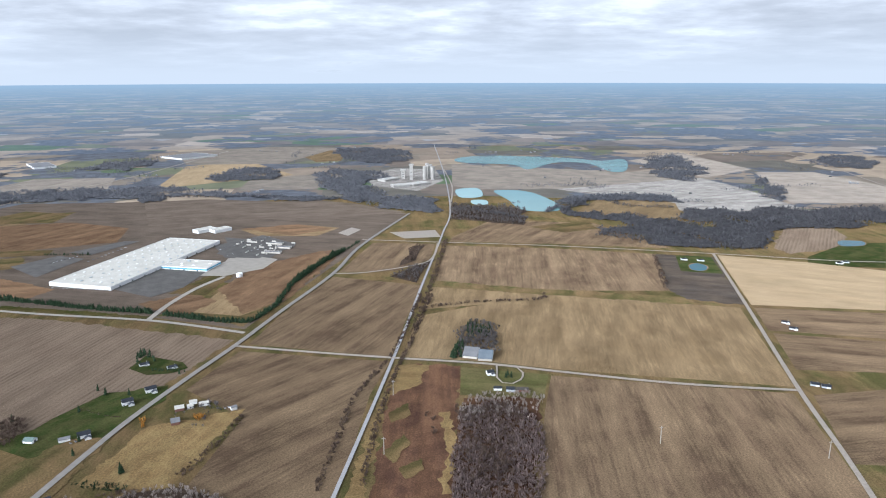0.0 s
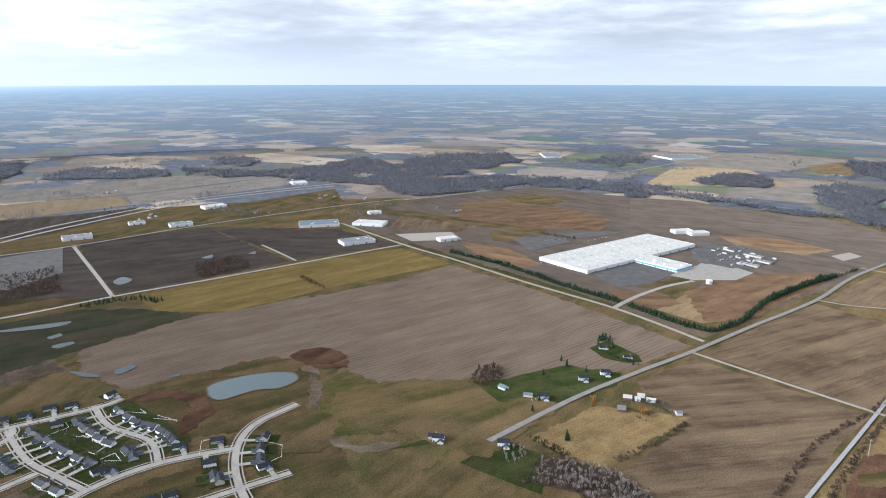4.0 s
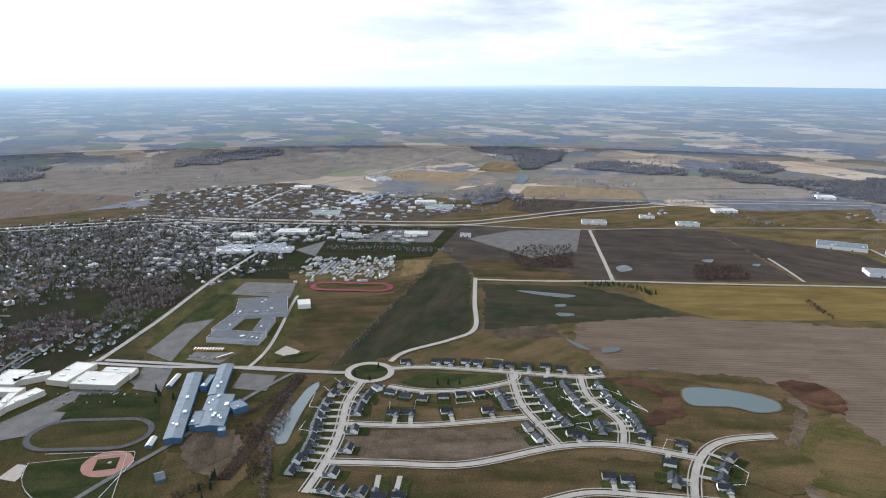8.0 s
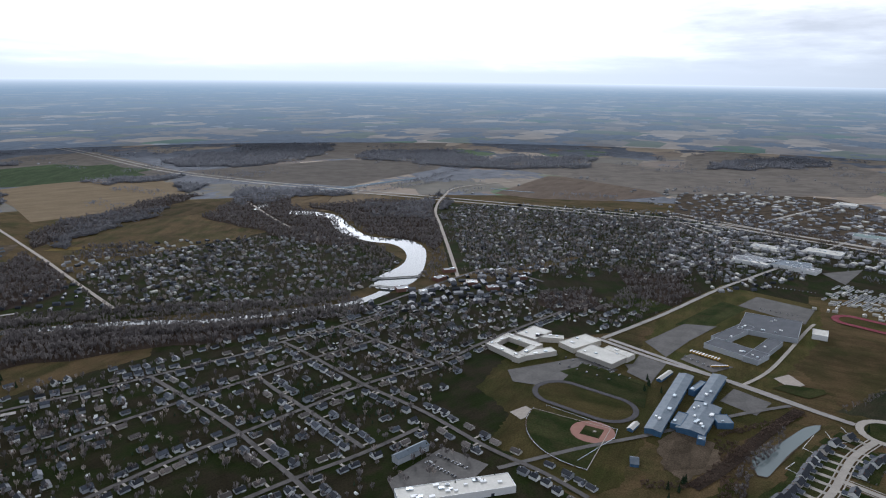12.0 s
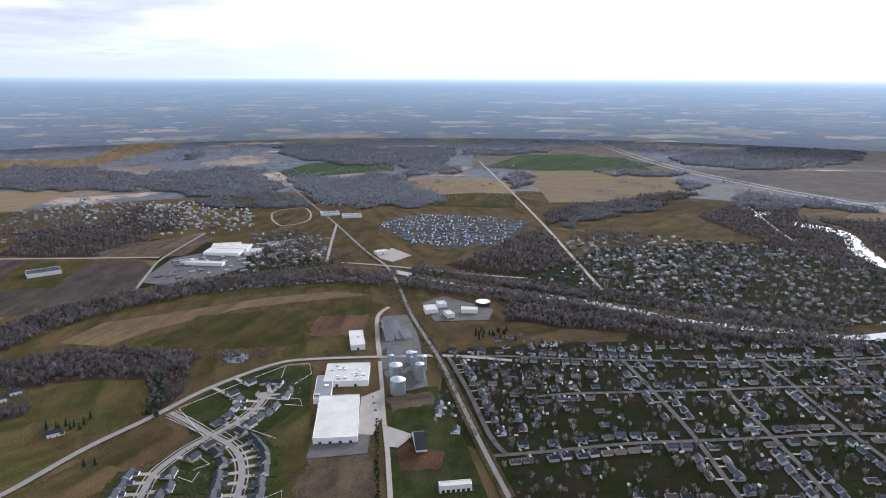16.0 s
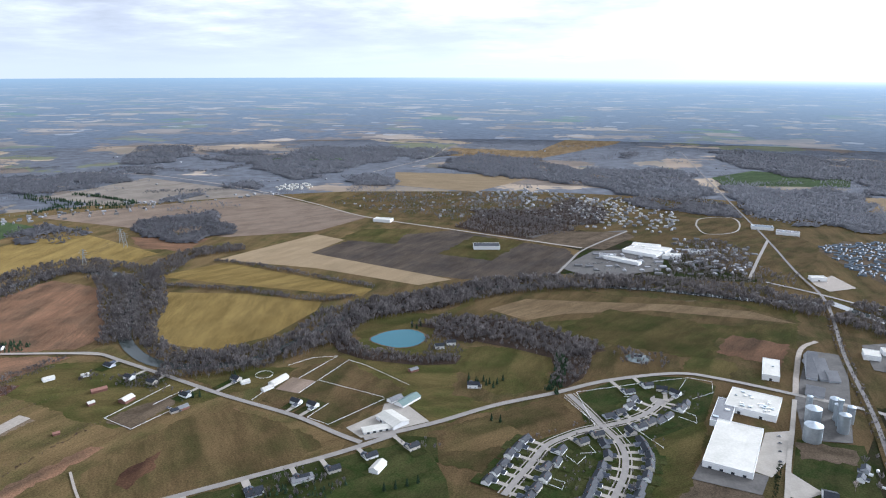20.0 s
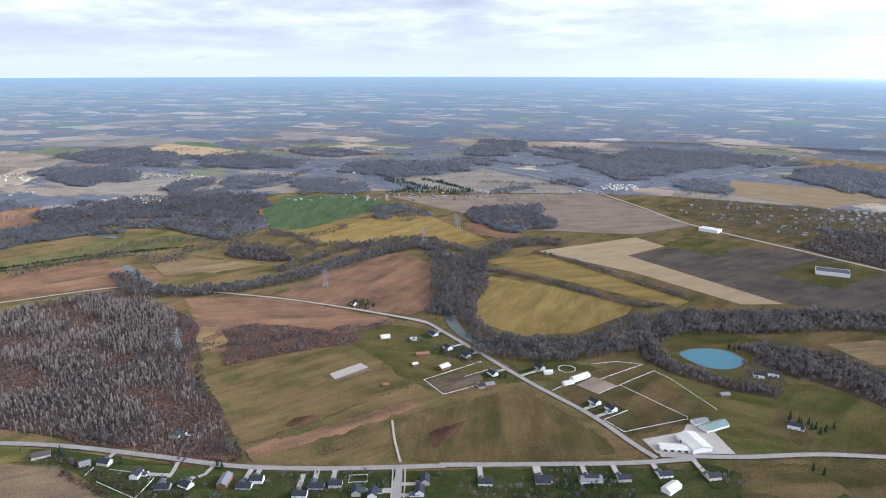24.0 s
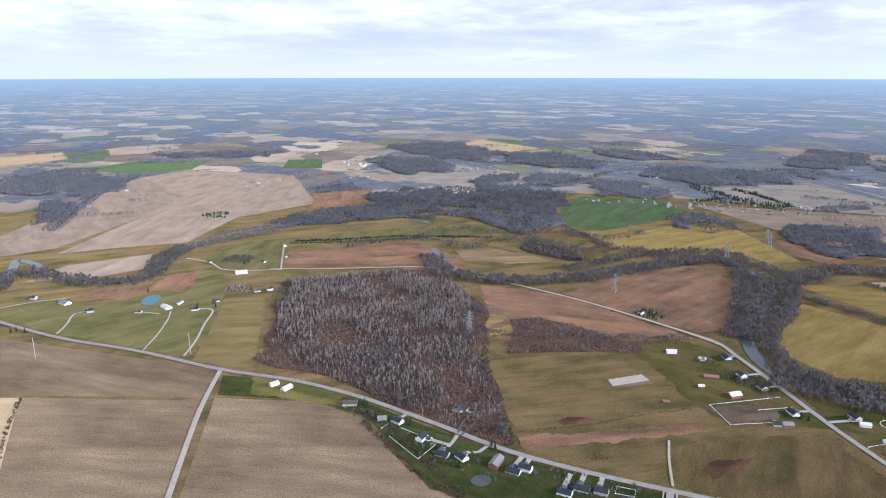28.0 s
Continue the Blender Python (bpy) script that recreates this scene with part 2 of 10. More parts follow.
plain("brush", (0.085, 0.060, 0.048), (0.140, 0.102, 0.080), 0.05, 0.95, per_island=0.35, spec=0.1, sheer=0.3)
plain("brush_purple", (0.135, 0.100, 0.092), (0.215, 0.166, 0.152), 0.05, 0.95, per_island=0.4, spec=0.1, sheer=0.3)
plain("needles", (0.018, 0.034, 0.018), (0.034, 0.056, 0.028), 0.3, 0.9, per_island=0.3, spec=0.1)
plain("leaves_orange", (0.320, 0.150, 0.030), (0.400, 0.210, 0.050), 0.3, 0.9, per_island=0.25, spec=0.1)


def water(name, col, rough=0.06, wave=0.02, shine=0.5):
    def build(n):
        p = n.add("ShaderNodeTexCoord", 3)
        c = n.mix(n.noise(p, 0.01), col, tuple(v * 0.85 for v in col))
        b = n.add("ShaderNodeBump", Height=n.noise(p, 0.4, 3), Strength=wave, Distance=1.0)
        return n.add("ShaderNodeBsdfPrincipled", **{"Base Color": c, "Roughness": rough, "IOR": 1.33, "Specular IOR Level": shine, "Normal": b})

    return material(name, build)


water("river_water", (0.050, 0.058, 0.055), 0.06, 0.02)
water("pond_water", (0.095, 0.120, 0.120), 0.10, 0.02)
water("pond_blue", (0.035, 0.120, 0.150), 0.10, 0.02, 0.3)
water("quarry_water", (0.200, 0.350, 0.350), 0.10, 0.02)
water("quarry_pale", (0.330, 0.500, 0.490), 0.12, 0.02)


def patchwork(n, p):
    """Section-line farmland: fields in tan, brown, olive and green, cut by blocks and belts of dark bare woods blued by
    painted haze.
    """
    turned = n.add("ShaderNodeMapping", Vector=p, Rotation=(0, 0, radians(-10)))
    bend = n.vec("ADD", turned, n.vec("SCALE", n.add("ShaderNodeTexNoise", 1, Vector=p, Scale=0.0008, Detail=2.0)))
    cell = n.add("ShaderNodeTexVoronoi", 1, Vector=n.vec("MULTIPLY", bend, (0.0026, 0.0034, 1.0)), Scale=1.0, Randomness=0.8)
    cell.node.distance, cell.node.voronoi_dimensions = "CHEBYCHEV", "2D"
    pick = n.add("ShaderNodeSeparateColor", 0, Color=cell)
    pick2 = n.add("ShaderNodeSeparateColor", 1, Color=cell)
    col = n.ramp(pick, [(0.0, (0.150, 0.122, 0.100)), (0.2, (0.225, 0.180, 0.138)), (0.38, (0.118, 0.108, 0.090)), (0.52, (0.300, 0.240, 0.176)), (0.68, (0.130, 0.136, 0.086)), (0.80, (0.190, 0.160, 0.126)), (0.90, (0.360, 0.296, 0.228)), (0.96, (0.088, 0.124, 0.066))])
    n.tree.nodes[-1].color_ramp.interpolation = "CONSTANT"
    fuzz = n.noise(turned, 0.006, 5, 0.65)
    col = n.mix(0.6, col, n.ramp(fuzz, [(0.3, 0.30), (0.7, 0.70)]), "OVERLAY")
    toward = n.vec("NORMALIZE", n.vec("MULTIPLY", p, (1, 1, 0)))
    south = n.ramp(n.vec("DOT_PRODUCT", toward, (0.05, -0.998, 0.0), out=1), [(0.30, 0.0), (0.95, 0.055)])
    belts = n.math("ADD", n.noise(n.vec("MULTIPLY", turned, (0.7, 1.0, 0.0)), 0.0026, 5, 0.60), n.math("MULTIPLY", pick2, 0.085))
    blocks = n.math("ADD", n.noise(n.vec("MULTIPLY", turned, (1.0, 0.8, 0.0)), 0.0011, 6, 0.64), n.math("MULTIPLY", pick2, 0.05))
    wood = n.math("MAXIMUM", n.ramp(n.math("ADD", belts, south), [(0.588, 0.0), (0.600, 1.0)]), n.ramp(n.math("ADD", blocks, south), [(0.582, 0.0), (0.596, 1.0)]))
    grain = n.ramp(n.noise(turned, 0.016, 4, 0.7), [(0.3, 0.62), (0.7, 1.38)])
    # the blue-grey of the woods holds distance haze in its colour
    return col, wood, n.mix(1.0, (0.098, 0.104, 0.120), grain, "MULTIPLY")


def build_ground(n):
    p = n.add("ShaderNodeTexCoord", 3)
    col, wood, trees = patchwork(n, p)
    return n.add("ShaderNodeBsdfPrincipled", **{"Base Color": n.mix(wood, col, trees), "Roughness": 0.95, "Specular IOR Level": 0.1})


material("farmland", build_ground)


def build_distance(n):
    p = n.add("ShaderNodeTexCoord", 3)
    sep = n.tree.nodes.new("ShaderNodeSeparateXYZ")
    n.tree.links.new(p, sep.inputs[0])
    k = n.math("DIVIDE", EYE, n.math("MAXIMUM", n.math("SUBTRACT", EYE, sep.outputs[2]), 1.0))
    far = n.vec("MULTIPLY", p, n.add("ShaderNodeCombineXYZ", X=k, Y=k, Z=0.0))
    col, wood, trees = patchwork(n, far)
    col = n.mix(wood, col, trees)
    farm = n.add("ShaderNodeTexVoronoi", 1, Vector=n.vec("MULTIPLY", far, (0.011, 0.011, 0.0)), Scale=1.0)
    col = n.mix(n.ramp(n.add("ShaderNodeSeparateColor", 2, Color=farm), [(0.984, 0.0), (0.992, 0.6)]), col, (0.34, 0.335, 0.33))
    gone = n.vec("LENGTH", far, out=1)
    # haze and a brighter sunward horizon are painted into the ring's glow
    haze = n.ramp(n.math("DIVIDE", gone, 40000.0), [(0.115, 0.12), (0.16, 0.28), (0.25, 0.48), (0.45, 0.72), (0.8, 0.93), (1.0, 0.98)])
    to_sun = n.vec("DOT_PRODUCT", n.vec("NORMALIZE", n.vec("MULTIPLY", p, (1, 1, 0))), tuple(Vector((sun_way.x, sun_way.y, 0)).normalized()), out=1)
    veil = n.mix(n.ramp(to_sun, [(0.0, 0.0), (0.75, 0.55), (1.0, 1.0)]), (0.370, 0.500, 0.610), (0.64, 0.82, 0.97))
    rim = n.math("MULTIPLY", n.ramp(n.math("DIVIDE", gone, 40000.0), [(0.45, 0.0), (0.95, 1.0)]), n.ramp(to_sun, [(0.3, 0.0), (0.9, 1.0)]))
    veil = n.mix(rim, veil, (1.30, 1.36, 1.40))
    # land painted dimmer towards the sun, as backlit ground would look
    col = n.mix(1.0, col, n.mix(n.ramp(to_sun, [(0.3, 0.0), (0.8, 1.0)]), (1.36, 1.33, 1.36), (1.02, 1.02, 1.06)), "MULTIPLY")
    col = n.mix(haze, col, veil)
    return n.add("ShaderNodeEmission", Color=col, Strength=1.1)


material("distance", build_distance)


# ---- building helpers ----
def mesh_ob(name, verts, faces, mat, parent=None, label=""):
    me = bpy.data.meshes.new(name)
    me.from_pydata([tuple(v) for v in verts], [], [tuple(f) for f in faces])
    me.materials.append(MATS[mat])
    ob = new(name, me)
    ob.parent = parent
    return tagged(ob, label)


def part(name, bm, mat, parent, label=""):
    me = bpy.data.meshes.new(name)
    bm.to_mesh(me)
    bm.free()
    me.materials.append(MATS[mat])
    ob = new(name, me)
    ob.parent = parent
    return tagged(ob, label)


def thing(name, label, category, group="", kind=""):
    return tagged(new(name), label, category, group, kind)


def box(bm, x0, y0, z0, x1, y1, z1, taper=1.0):
    cx, cy = (x0 + x1) / 2, (y0 + y1) / 2
    lo = [bm.verts.new(c) for c in ((x0, y0, z0), (x1, y0, z0), (x1, y1, z0), (x0, y1, z0))]
    hi = [bm.verts.new((cx + (x - cx) * taper, cy + (y - cy) * taper, z1)) for x, y in ((x0, y0), (x1, y0), (x1, y1), (x0, y1))]
    bm.faces.new(lo[::-1])
    bm.faces.new(hi)
    for i in range(4):
        j = (i + 1) % 4
        bm.faces.new((lo[i], lo[j], hi[j], hi[i]))
    return bm


def boxes(*dims):
    bm = bmesh.new()
    for d in dims:
        box(bm, *d)
    return bm


def drum(bm, x, y, z0, r0, z1, r1, n=12):
    lo = [bm.verts.new((x + r0 * math.cos(a), y + r0 * math.sin(a), z0)) for a in (2 * math.pi * i / n for i in range(n))]
    hi = [bm.verts.new((x + r1 * math.cos(a), y + r1 * math.sin(a), z1)) for a in (2 * math.pi * i / n for i in range(n))]
    for i in range(n):
        j = (i + 1) % n
        bm.faces.new((lo[i], lo[j], hi[j], hi[i]))
    bm.faces.new(hi)
    bm.faces.new(lo[::-1])
    return bm


def beam(bm, a, b, w):
    a, b = Vector(a), Vector(b)
    d = (b - a).normalized()
    s = d.cross(Vector((0, 0, 1)) if abs(d.z) < 0.9 else Vector((1, 0, 0))).normalized() * w / 2
    u = d.cross(s).normalized() * w / 2
    lo = [bm.verts.new(a + k) for k in (s + u, u - s, -s - u, s - u)]
    hi = [bm.verts.new(b + k) for k in (s + u, u - s, -s - u, s - u)]
    for i in range(4):
        j = (i + 1) % 4
        bm.faces.new((lo[i], lo[j], hi[j], hi[i]))
    bm.faces.new(lo[::-1])
    bm.faces.new(hi)


LAYER = {"field": 0.05, "yard": 1.0, "road": 1.4, "walk": 1.7}


def layer(kind):
    LAYER[kind] += 0.003 if kind == "field" else 0.002
    return LAYER[kind]


def curve_through(pts, step=12.0, closed=False):
    """Points along a smooth line through the given ones."""
    out, n = [], len(pts)
    for i in range(n if closed else n - 1):
        p0, p1, p2, p3 = (Vector(pts[(i + k) % n] if closed else pts[min(max(i + k, 0), n - 1)]) for k in (-1, 0, 1, 2))
        m = max(1, min(14, int((p2 - p1).length / step)))
        for k in range(m):
            u = k / m
            out.append(0.5 * (2 * p1 + (p2 - p0) * u + (2 * p0 - 5 * p1 + 4 * p2 - p3) * u * u + (3 * p1 - p0 - 3 * p2 + p3) * u**3))
    if not closed:
        out.append(Vector(pts[-1]))
    return out


def sheet(name, mat, pts, label, category, kind="structure", lay="field", smooth=False, turn=None):
    """A flat piece of land. Its own x runs along its first edge."""
    if smooth:
        pts = [tuple(p) for p in curve_through(pts, 8.0, True)]
    a = math.atan2(pts[1][1] - pts[0][1], pts[1][0] - pts[0][0]) if turn is None else radians(turn)
    cx, cy = sum(p[0] for p in pts) / len(pts), sum(p[1] for p in pts) / len(pts)
    c, s = math.cos(a), math.sin(a)
    bm = bmesh.new()
    f = bm.faces.new([bm.verts.new(((x - cx) * c + (y - cy) * s, -(x - cx) * s + (y - cy) * c, 0)) for x, y in pts])
    f.normal_update()
    if f.normal.z < 0:
        f.normal_flip()
    bmesh.ops.triangulate(bm, faces=[f])
    ob = part(name, bm, mat, None, label)
    ob.matrix_world = Matrix.Translation((cx, cy, layer(lay))) @ Matrix.Rotation(a, 4, "Z")
    return tagged(ob, label, category, "", kind)


SOFT = {"stripe", "copper", "straw", "mud", "rust", "weeds", "drygrass", "olive", "pasture", "dark", "darkgreen"}


def wavering(pts):
    """A patch of growth with an uneven border instead of straight edges."""
    rng = random.Random(int(abs(pts[0][0] * 7 + pts[0][1] * 3)))
    size = max(max(p[k] for p in pts) - min(p[k] for p in pts) for k in (0, 1))
    if size > 1100 or math.hypot(*pts[0]) > 2200:
        return pts
    out = []
    for (x0, y0), (x1, y1) in zip(pts, pts[1:] + pts[:1]):
        L = math.hypot(x1 - x0, y1 - y0)
        m = max(2, int(L / 5))
        nx, ny = (y0 - y1) / max(L, 1e-6), (x1 - x0) / max(L, 1e-6)
        amp, w = min(7.0, 0.10 * L), 0.0
        for k in range(m):
            u = k / m
            w = 0.6 * w + rng.uniform(-1, 1)
            d = amp * 0.6 * w * min(1.0, 4 * u, 4 * (1 - u) + 0.2)
            out.append((x0 + (x1 - x0) * u + nx * d, y0 + (y1 - y0) * u + ny * d))
    return out


def field(mat, label, *pts, turn=None):
    if mat in SOFT:
        if turn is None:
            turn = math.degrees(math.atan2(pts[1][1] - pts[0][1], pts[1][0] - pts[0][0]))
        pts = wavering(list(pts))
    return sheet("field", mat, pts, label, "field", turn=turn)


def yard(mat, label, *pts, name="lawn", category="lawn", smooth=False):
    return sheet(name, mat, pts, label, category, lay="yard", smooth=smooth)


def pond(mat, label, *pts, name="pond", smooth=True):
    cx, cy = sum(p[0] for p in pts) / len(pts), sum(p[1] for p in pts) / len(pts)
    if name == "pond":
        rim = [(x + (x - cx) / math.hypot(x - cx, y - cy) * 3.0, y + (y - cy) / math.hypot(x - cx, y - cy) * 3.0) for x, y in pts]
        sheet("shore", "mud", rim, "bare muddy shore of a pond", "shore", lay="yard", smooth=True)
    return sheet(name, mat, pts, label, "water", lay="yard", smooth=smooth)


def offset_line(line, d):
    out = []
    for i, p in enumerate(line):
        a, b = line[max(i - 1, 0)], line[min(i + 1, len(line) - 1)]
        t = (b - a).normalized()
        out.append(p + Vector((-t.y, t.x)) * d)
    return out


ROADS = []


def strip(name, mat, width, pts, label, category="road", lay="road", smooth=True, shift=0.0):
    line = curve_through(pts) if smooth else [Vector(p) for p in pts]
    l, r = offset_line(line, shift + width / 2), offset_line(line, shift - width / 2)
    z = layer(lay)
    k = len(line)
    verts = [(p.x, p.y, z) for p in l] + [(p.x, p.y, z) for p in r]
    ob = mesh_ob(name, verts, [(i, k + i, k + i + 1, i + 1) for i in range(k - 1)], mat)
    return tagged(ob, label, category, "", "structure")


def road(mat, width, label, *pts, name="road"):
    ROADS.append((np.array([tuple(p) for p in curve_through(pts)]), width / 2))
    return strip(name, mat, width, pts, label)


def street(mat, width, label, *pts):
    """An estate street with a pavement along each side."""
    road(mat, width, label, *pts, name="street")
    for s in (-1, 1):
        strip("pavement", "concrete", 1.6, pts, "narrow concrete pavement along an estate street", "pavement", "walk", shift=s * (width / 2 + 3.0))


def inside(pts, xy):
    x, y = xy[:, 0], xy[:, 1]
    hit = np.zeros(len(xy), bool)
    for (x0, y0), (x1, y1) in zip(pts, pts[1:] + pts[:1]):
        hit ^= ((y0 > y) != (y1 > y)) & (x < (x1 - x0) * (y - y0) / ((y1 - y0) or 1e-9) + x0)
    return hit


def off_roads(xy, clear):
    """Those points that keep clear of all roads."""
    keep = np.ones(len(xy), bool)
    for line, half in ROADS:
        a, b = line[:-1], line[1:]
        lo, hi = line.min(0) - 30, line.max(0) + 30
        near = np.where(((xy > lo) & (xy < hi)).all(1) & keep)[0]
        if not len(near):
            continue
        p = xy[near][:, None]
        d = b - a
        u = (((p - a) * d).sum(-1) / np.maximum((d * d).sum(-1), 1e-6)).clip(0, 1)
        keep[near] = np.hypot(*np.moveaxis(a + u[..., None] * d - p, -1, 0)).min(1) > half + clear
    return keep


def spread(rng, pts, gap, clear=0.0):
    """Jittered points inside an outline."""
    a = np.array(pts)
    lo, hi = a.min(0), a.max(0)
    gx, gy = np.meshgrid(np.arange(lo[0], hi[0], gap), np.arange(lo[1], hi[1], gap))
    xy = np.stack([gx.ravel(), gy.ravel()], 1) + rng.uniform(-0.95, 0.95, (gx.size, 2)) * gap
    xy = xy[inside(list(pts), xy)]
    return xy[off_roads(xy, clear)] if clear and len(xy) else xy


def tree_cloud(name, mat, xy, high, label, category, form="bare", seed=1, twigs=10):
    """Many trees joined in one mesh. bare: trunk and rising twigs. fir: ragged tiers of needles. bush: low twigs."""
    rng = np.random.default_rng(seed)
    thick = 0.06 if twigs < 7 else 0.042
    n = len(xy)
    if not n:
        return None
    h = high * rng.uniform(0.62, 1.15, n)
    wave = np.sin(xy[:, 0] / 31 + seed) * np.sin(xy[:, 1] / 27 + 2 * seed) + np.sin((xy[:, 0] + xy[:, 1]) / 13.0)
    h *= 1 + 0.14 * wave
    base = np.c_[xy, np.zeros(n)]
    V, F, at = [], [], 0

    def spikes(foot, tip, w):
        nonlocal at
        m = len(foot)
        ang = rng.uniform(0, 6.28, m)
        ring = []
        for k in range(3):
            a = ang + k * 2.094
            ring.append(foot + np.c_[np.cos(a) * w, np.sin(a) * w, 0.25 * w * np.sin(3 * a + k)])
        V.append(np.stack([*ring, tip], 1).reshape(-1, 3))
        i = at + 4 * np.arange(m)[:, None]
        F.append(np.concatenate([i + (0, 1, 3), i + (1, 2, 3), i + (2, 0, 3)]))
        at += 4 * m

    def fans(foot, tip, w):
        """Flat sprays of twigs: narrow at the fork, ragged and wide at the outer end."""
        nonlocal at
        m = len(foot)
        a = rng.uniform(0, 6.28, m)
        side = np.c_[np.cos(a) * w, np.sin(a) * w, w * rng.uniform(-0.7, 0.7, m)]
        V.append(np.stack([foot, tip - side, tip + side], 1).reshape(-1, 3))
        F.append(at + 3 * np.arange(m)[:, None] + (0, 1, 2))
        at += 3 * m

    if form == "fir":
        spikes(base, base + np.c_[np.zeros((n, 2)), h], h * 0.05)
        for tier in range(5):
            for k in range(5):
                a = rng.uniform(0, 6.28, n)
                r = h * 0.24 * (1.05 - tier / 5.5) * rng.uniform(0.7, 1.2, n)
                z = h * (0.10 + 0.17 * tier)
                foot = base + np.c_[np.cos(a) * r * 0.5, np.sin(a) * r * 0.5, z]
                spikes(foot, base + np.c_[np.cos(a) * r * 0.15, np.sin(a) * r * 0.15, z + h * 0.28], r * 0.75)
    else:
        bush, slim = form == "bush", form == "slim"
        if not bush and form != "tops":
            spikes(base, base + np.c_[rng.normal(0, 0.3, (n, 2)), h * 0.92], h * (0.026 if slim else 0.020))
        for k in range(int(twigs * 2.2)):
            a = rng.uniform(0, 6.28, n)
            u = rng.uniform(0, 1, n)
            out = (0.10 if slim else 0.55 if bush else 0.30) * h * np.sqrt(rng.uniform(0.05, 1, n))
            top = h * (0.55 + 0.45 * np.sqrt(np.maximum(0, 1 - (out / (0.36 * h)) ** 2)) if not bush else rng.uniform(0.45, 1.0, n)) * (0.72 + 0.3 * u)
            foot = base + np.c_[np.cos(a) * out * 0.25, np.sin(a) * out * 0.25, top * (0.05 if bush else 0.45)]
            tip = base + np.c_[np.cos(a) * out, np.sin(a) * out, top]
            fans(foot, tip, h * (0.085 if bush else 0.026 if slim else 0.062 if form == "tops" else 0.042) * rng.uniform(0.5, 1.3, n))
    v, f = np.concatenate(V), np.concatenate(F)
    me = bpy.data.meshes.new(name)
    me.vertices.add(len(v))
    me.vertices.foreach_set("co", v.ravel())
    me.loops.add(f.size)
    me.loops.foreach_set("vertex_index", f.ravel().astype(np.int32))
    me.polygons.add(len(f))
    me.polygons.foreach_set("loop_start", np.arange(0, f.size, 3, dtype=np.int32))
    me.update(calc_edges=True)
    me.materials.append(MATS[mat])
    return tagged(new(name, me), label, category, "", "stuff")


SEED = [10]


def ragged(pts, rng, amount):
    """An outline with an uneven edge."""
    out = []
    for (x0, y0), (x1, y1) in zip(pts, pts[1:] + pts[:1]):
        L = math.hypot(x1 - x0, y1 - y0)
        m = max(1, int(L / 45))
        for k in range(m):
            u = k / m
            a = min(amount, 0.12 * L)
            out.append((x0 + (x1 - x0) * u + rng.uniform(-a, a), y0 + (y1 - y0) * u + rng.uniform(-a, a)))
    return out


def wood(gap, high, label, *pts, mat="bark", floor="litter", form="bare", twigs=10, name="woodland", clump=0.0):
    SEED[0] += 1
    pts = ragged(list(pts), np.random.default_rng(SEED[0] + 500), 45.0 if mat == "bark_far" else 14.0)
    if floor:
        sheet("forest_floor", floor, pts, "brown leaf litter under bare trees", "ground")
    xy = spread(np.random.default_rng(SEED[0]), pts, gap, 2.0)
    if clump:
        patch = np.sin(xy[:, 0] / 23 + SEED[0]) + np.sin(xy[:, 1] / 19) + np.sin((xy[:, 0] - 1.6 * xy[:, 1]) / 37) + 1.2 * np.sin((xy[:, 0] * 0.7 + xy[:, 1]) / 61)
        xy = xy[patch > 4 * clump - 2 + np.random.default_rng(SEED[0]).normal(0, 0.6, len(xy))]
    return tree_cloud(name, mat, xy, high, label, "woods", form, SEED[0], twigs)


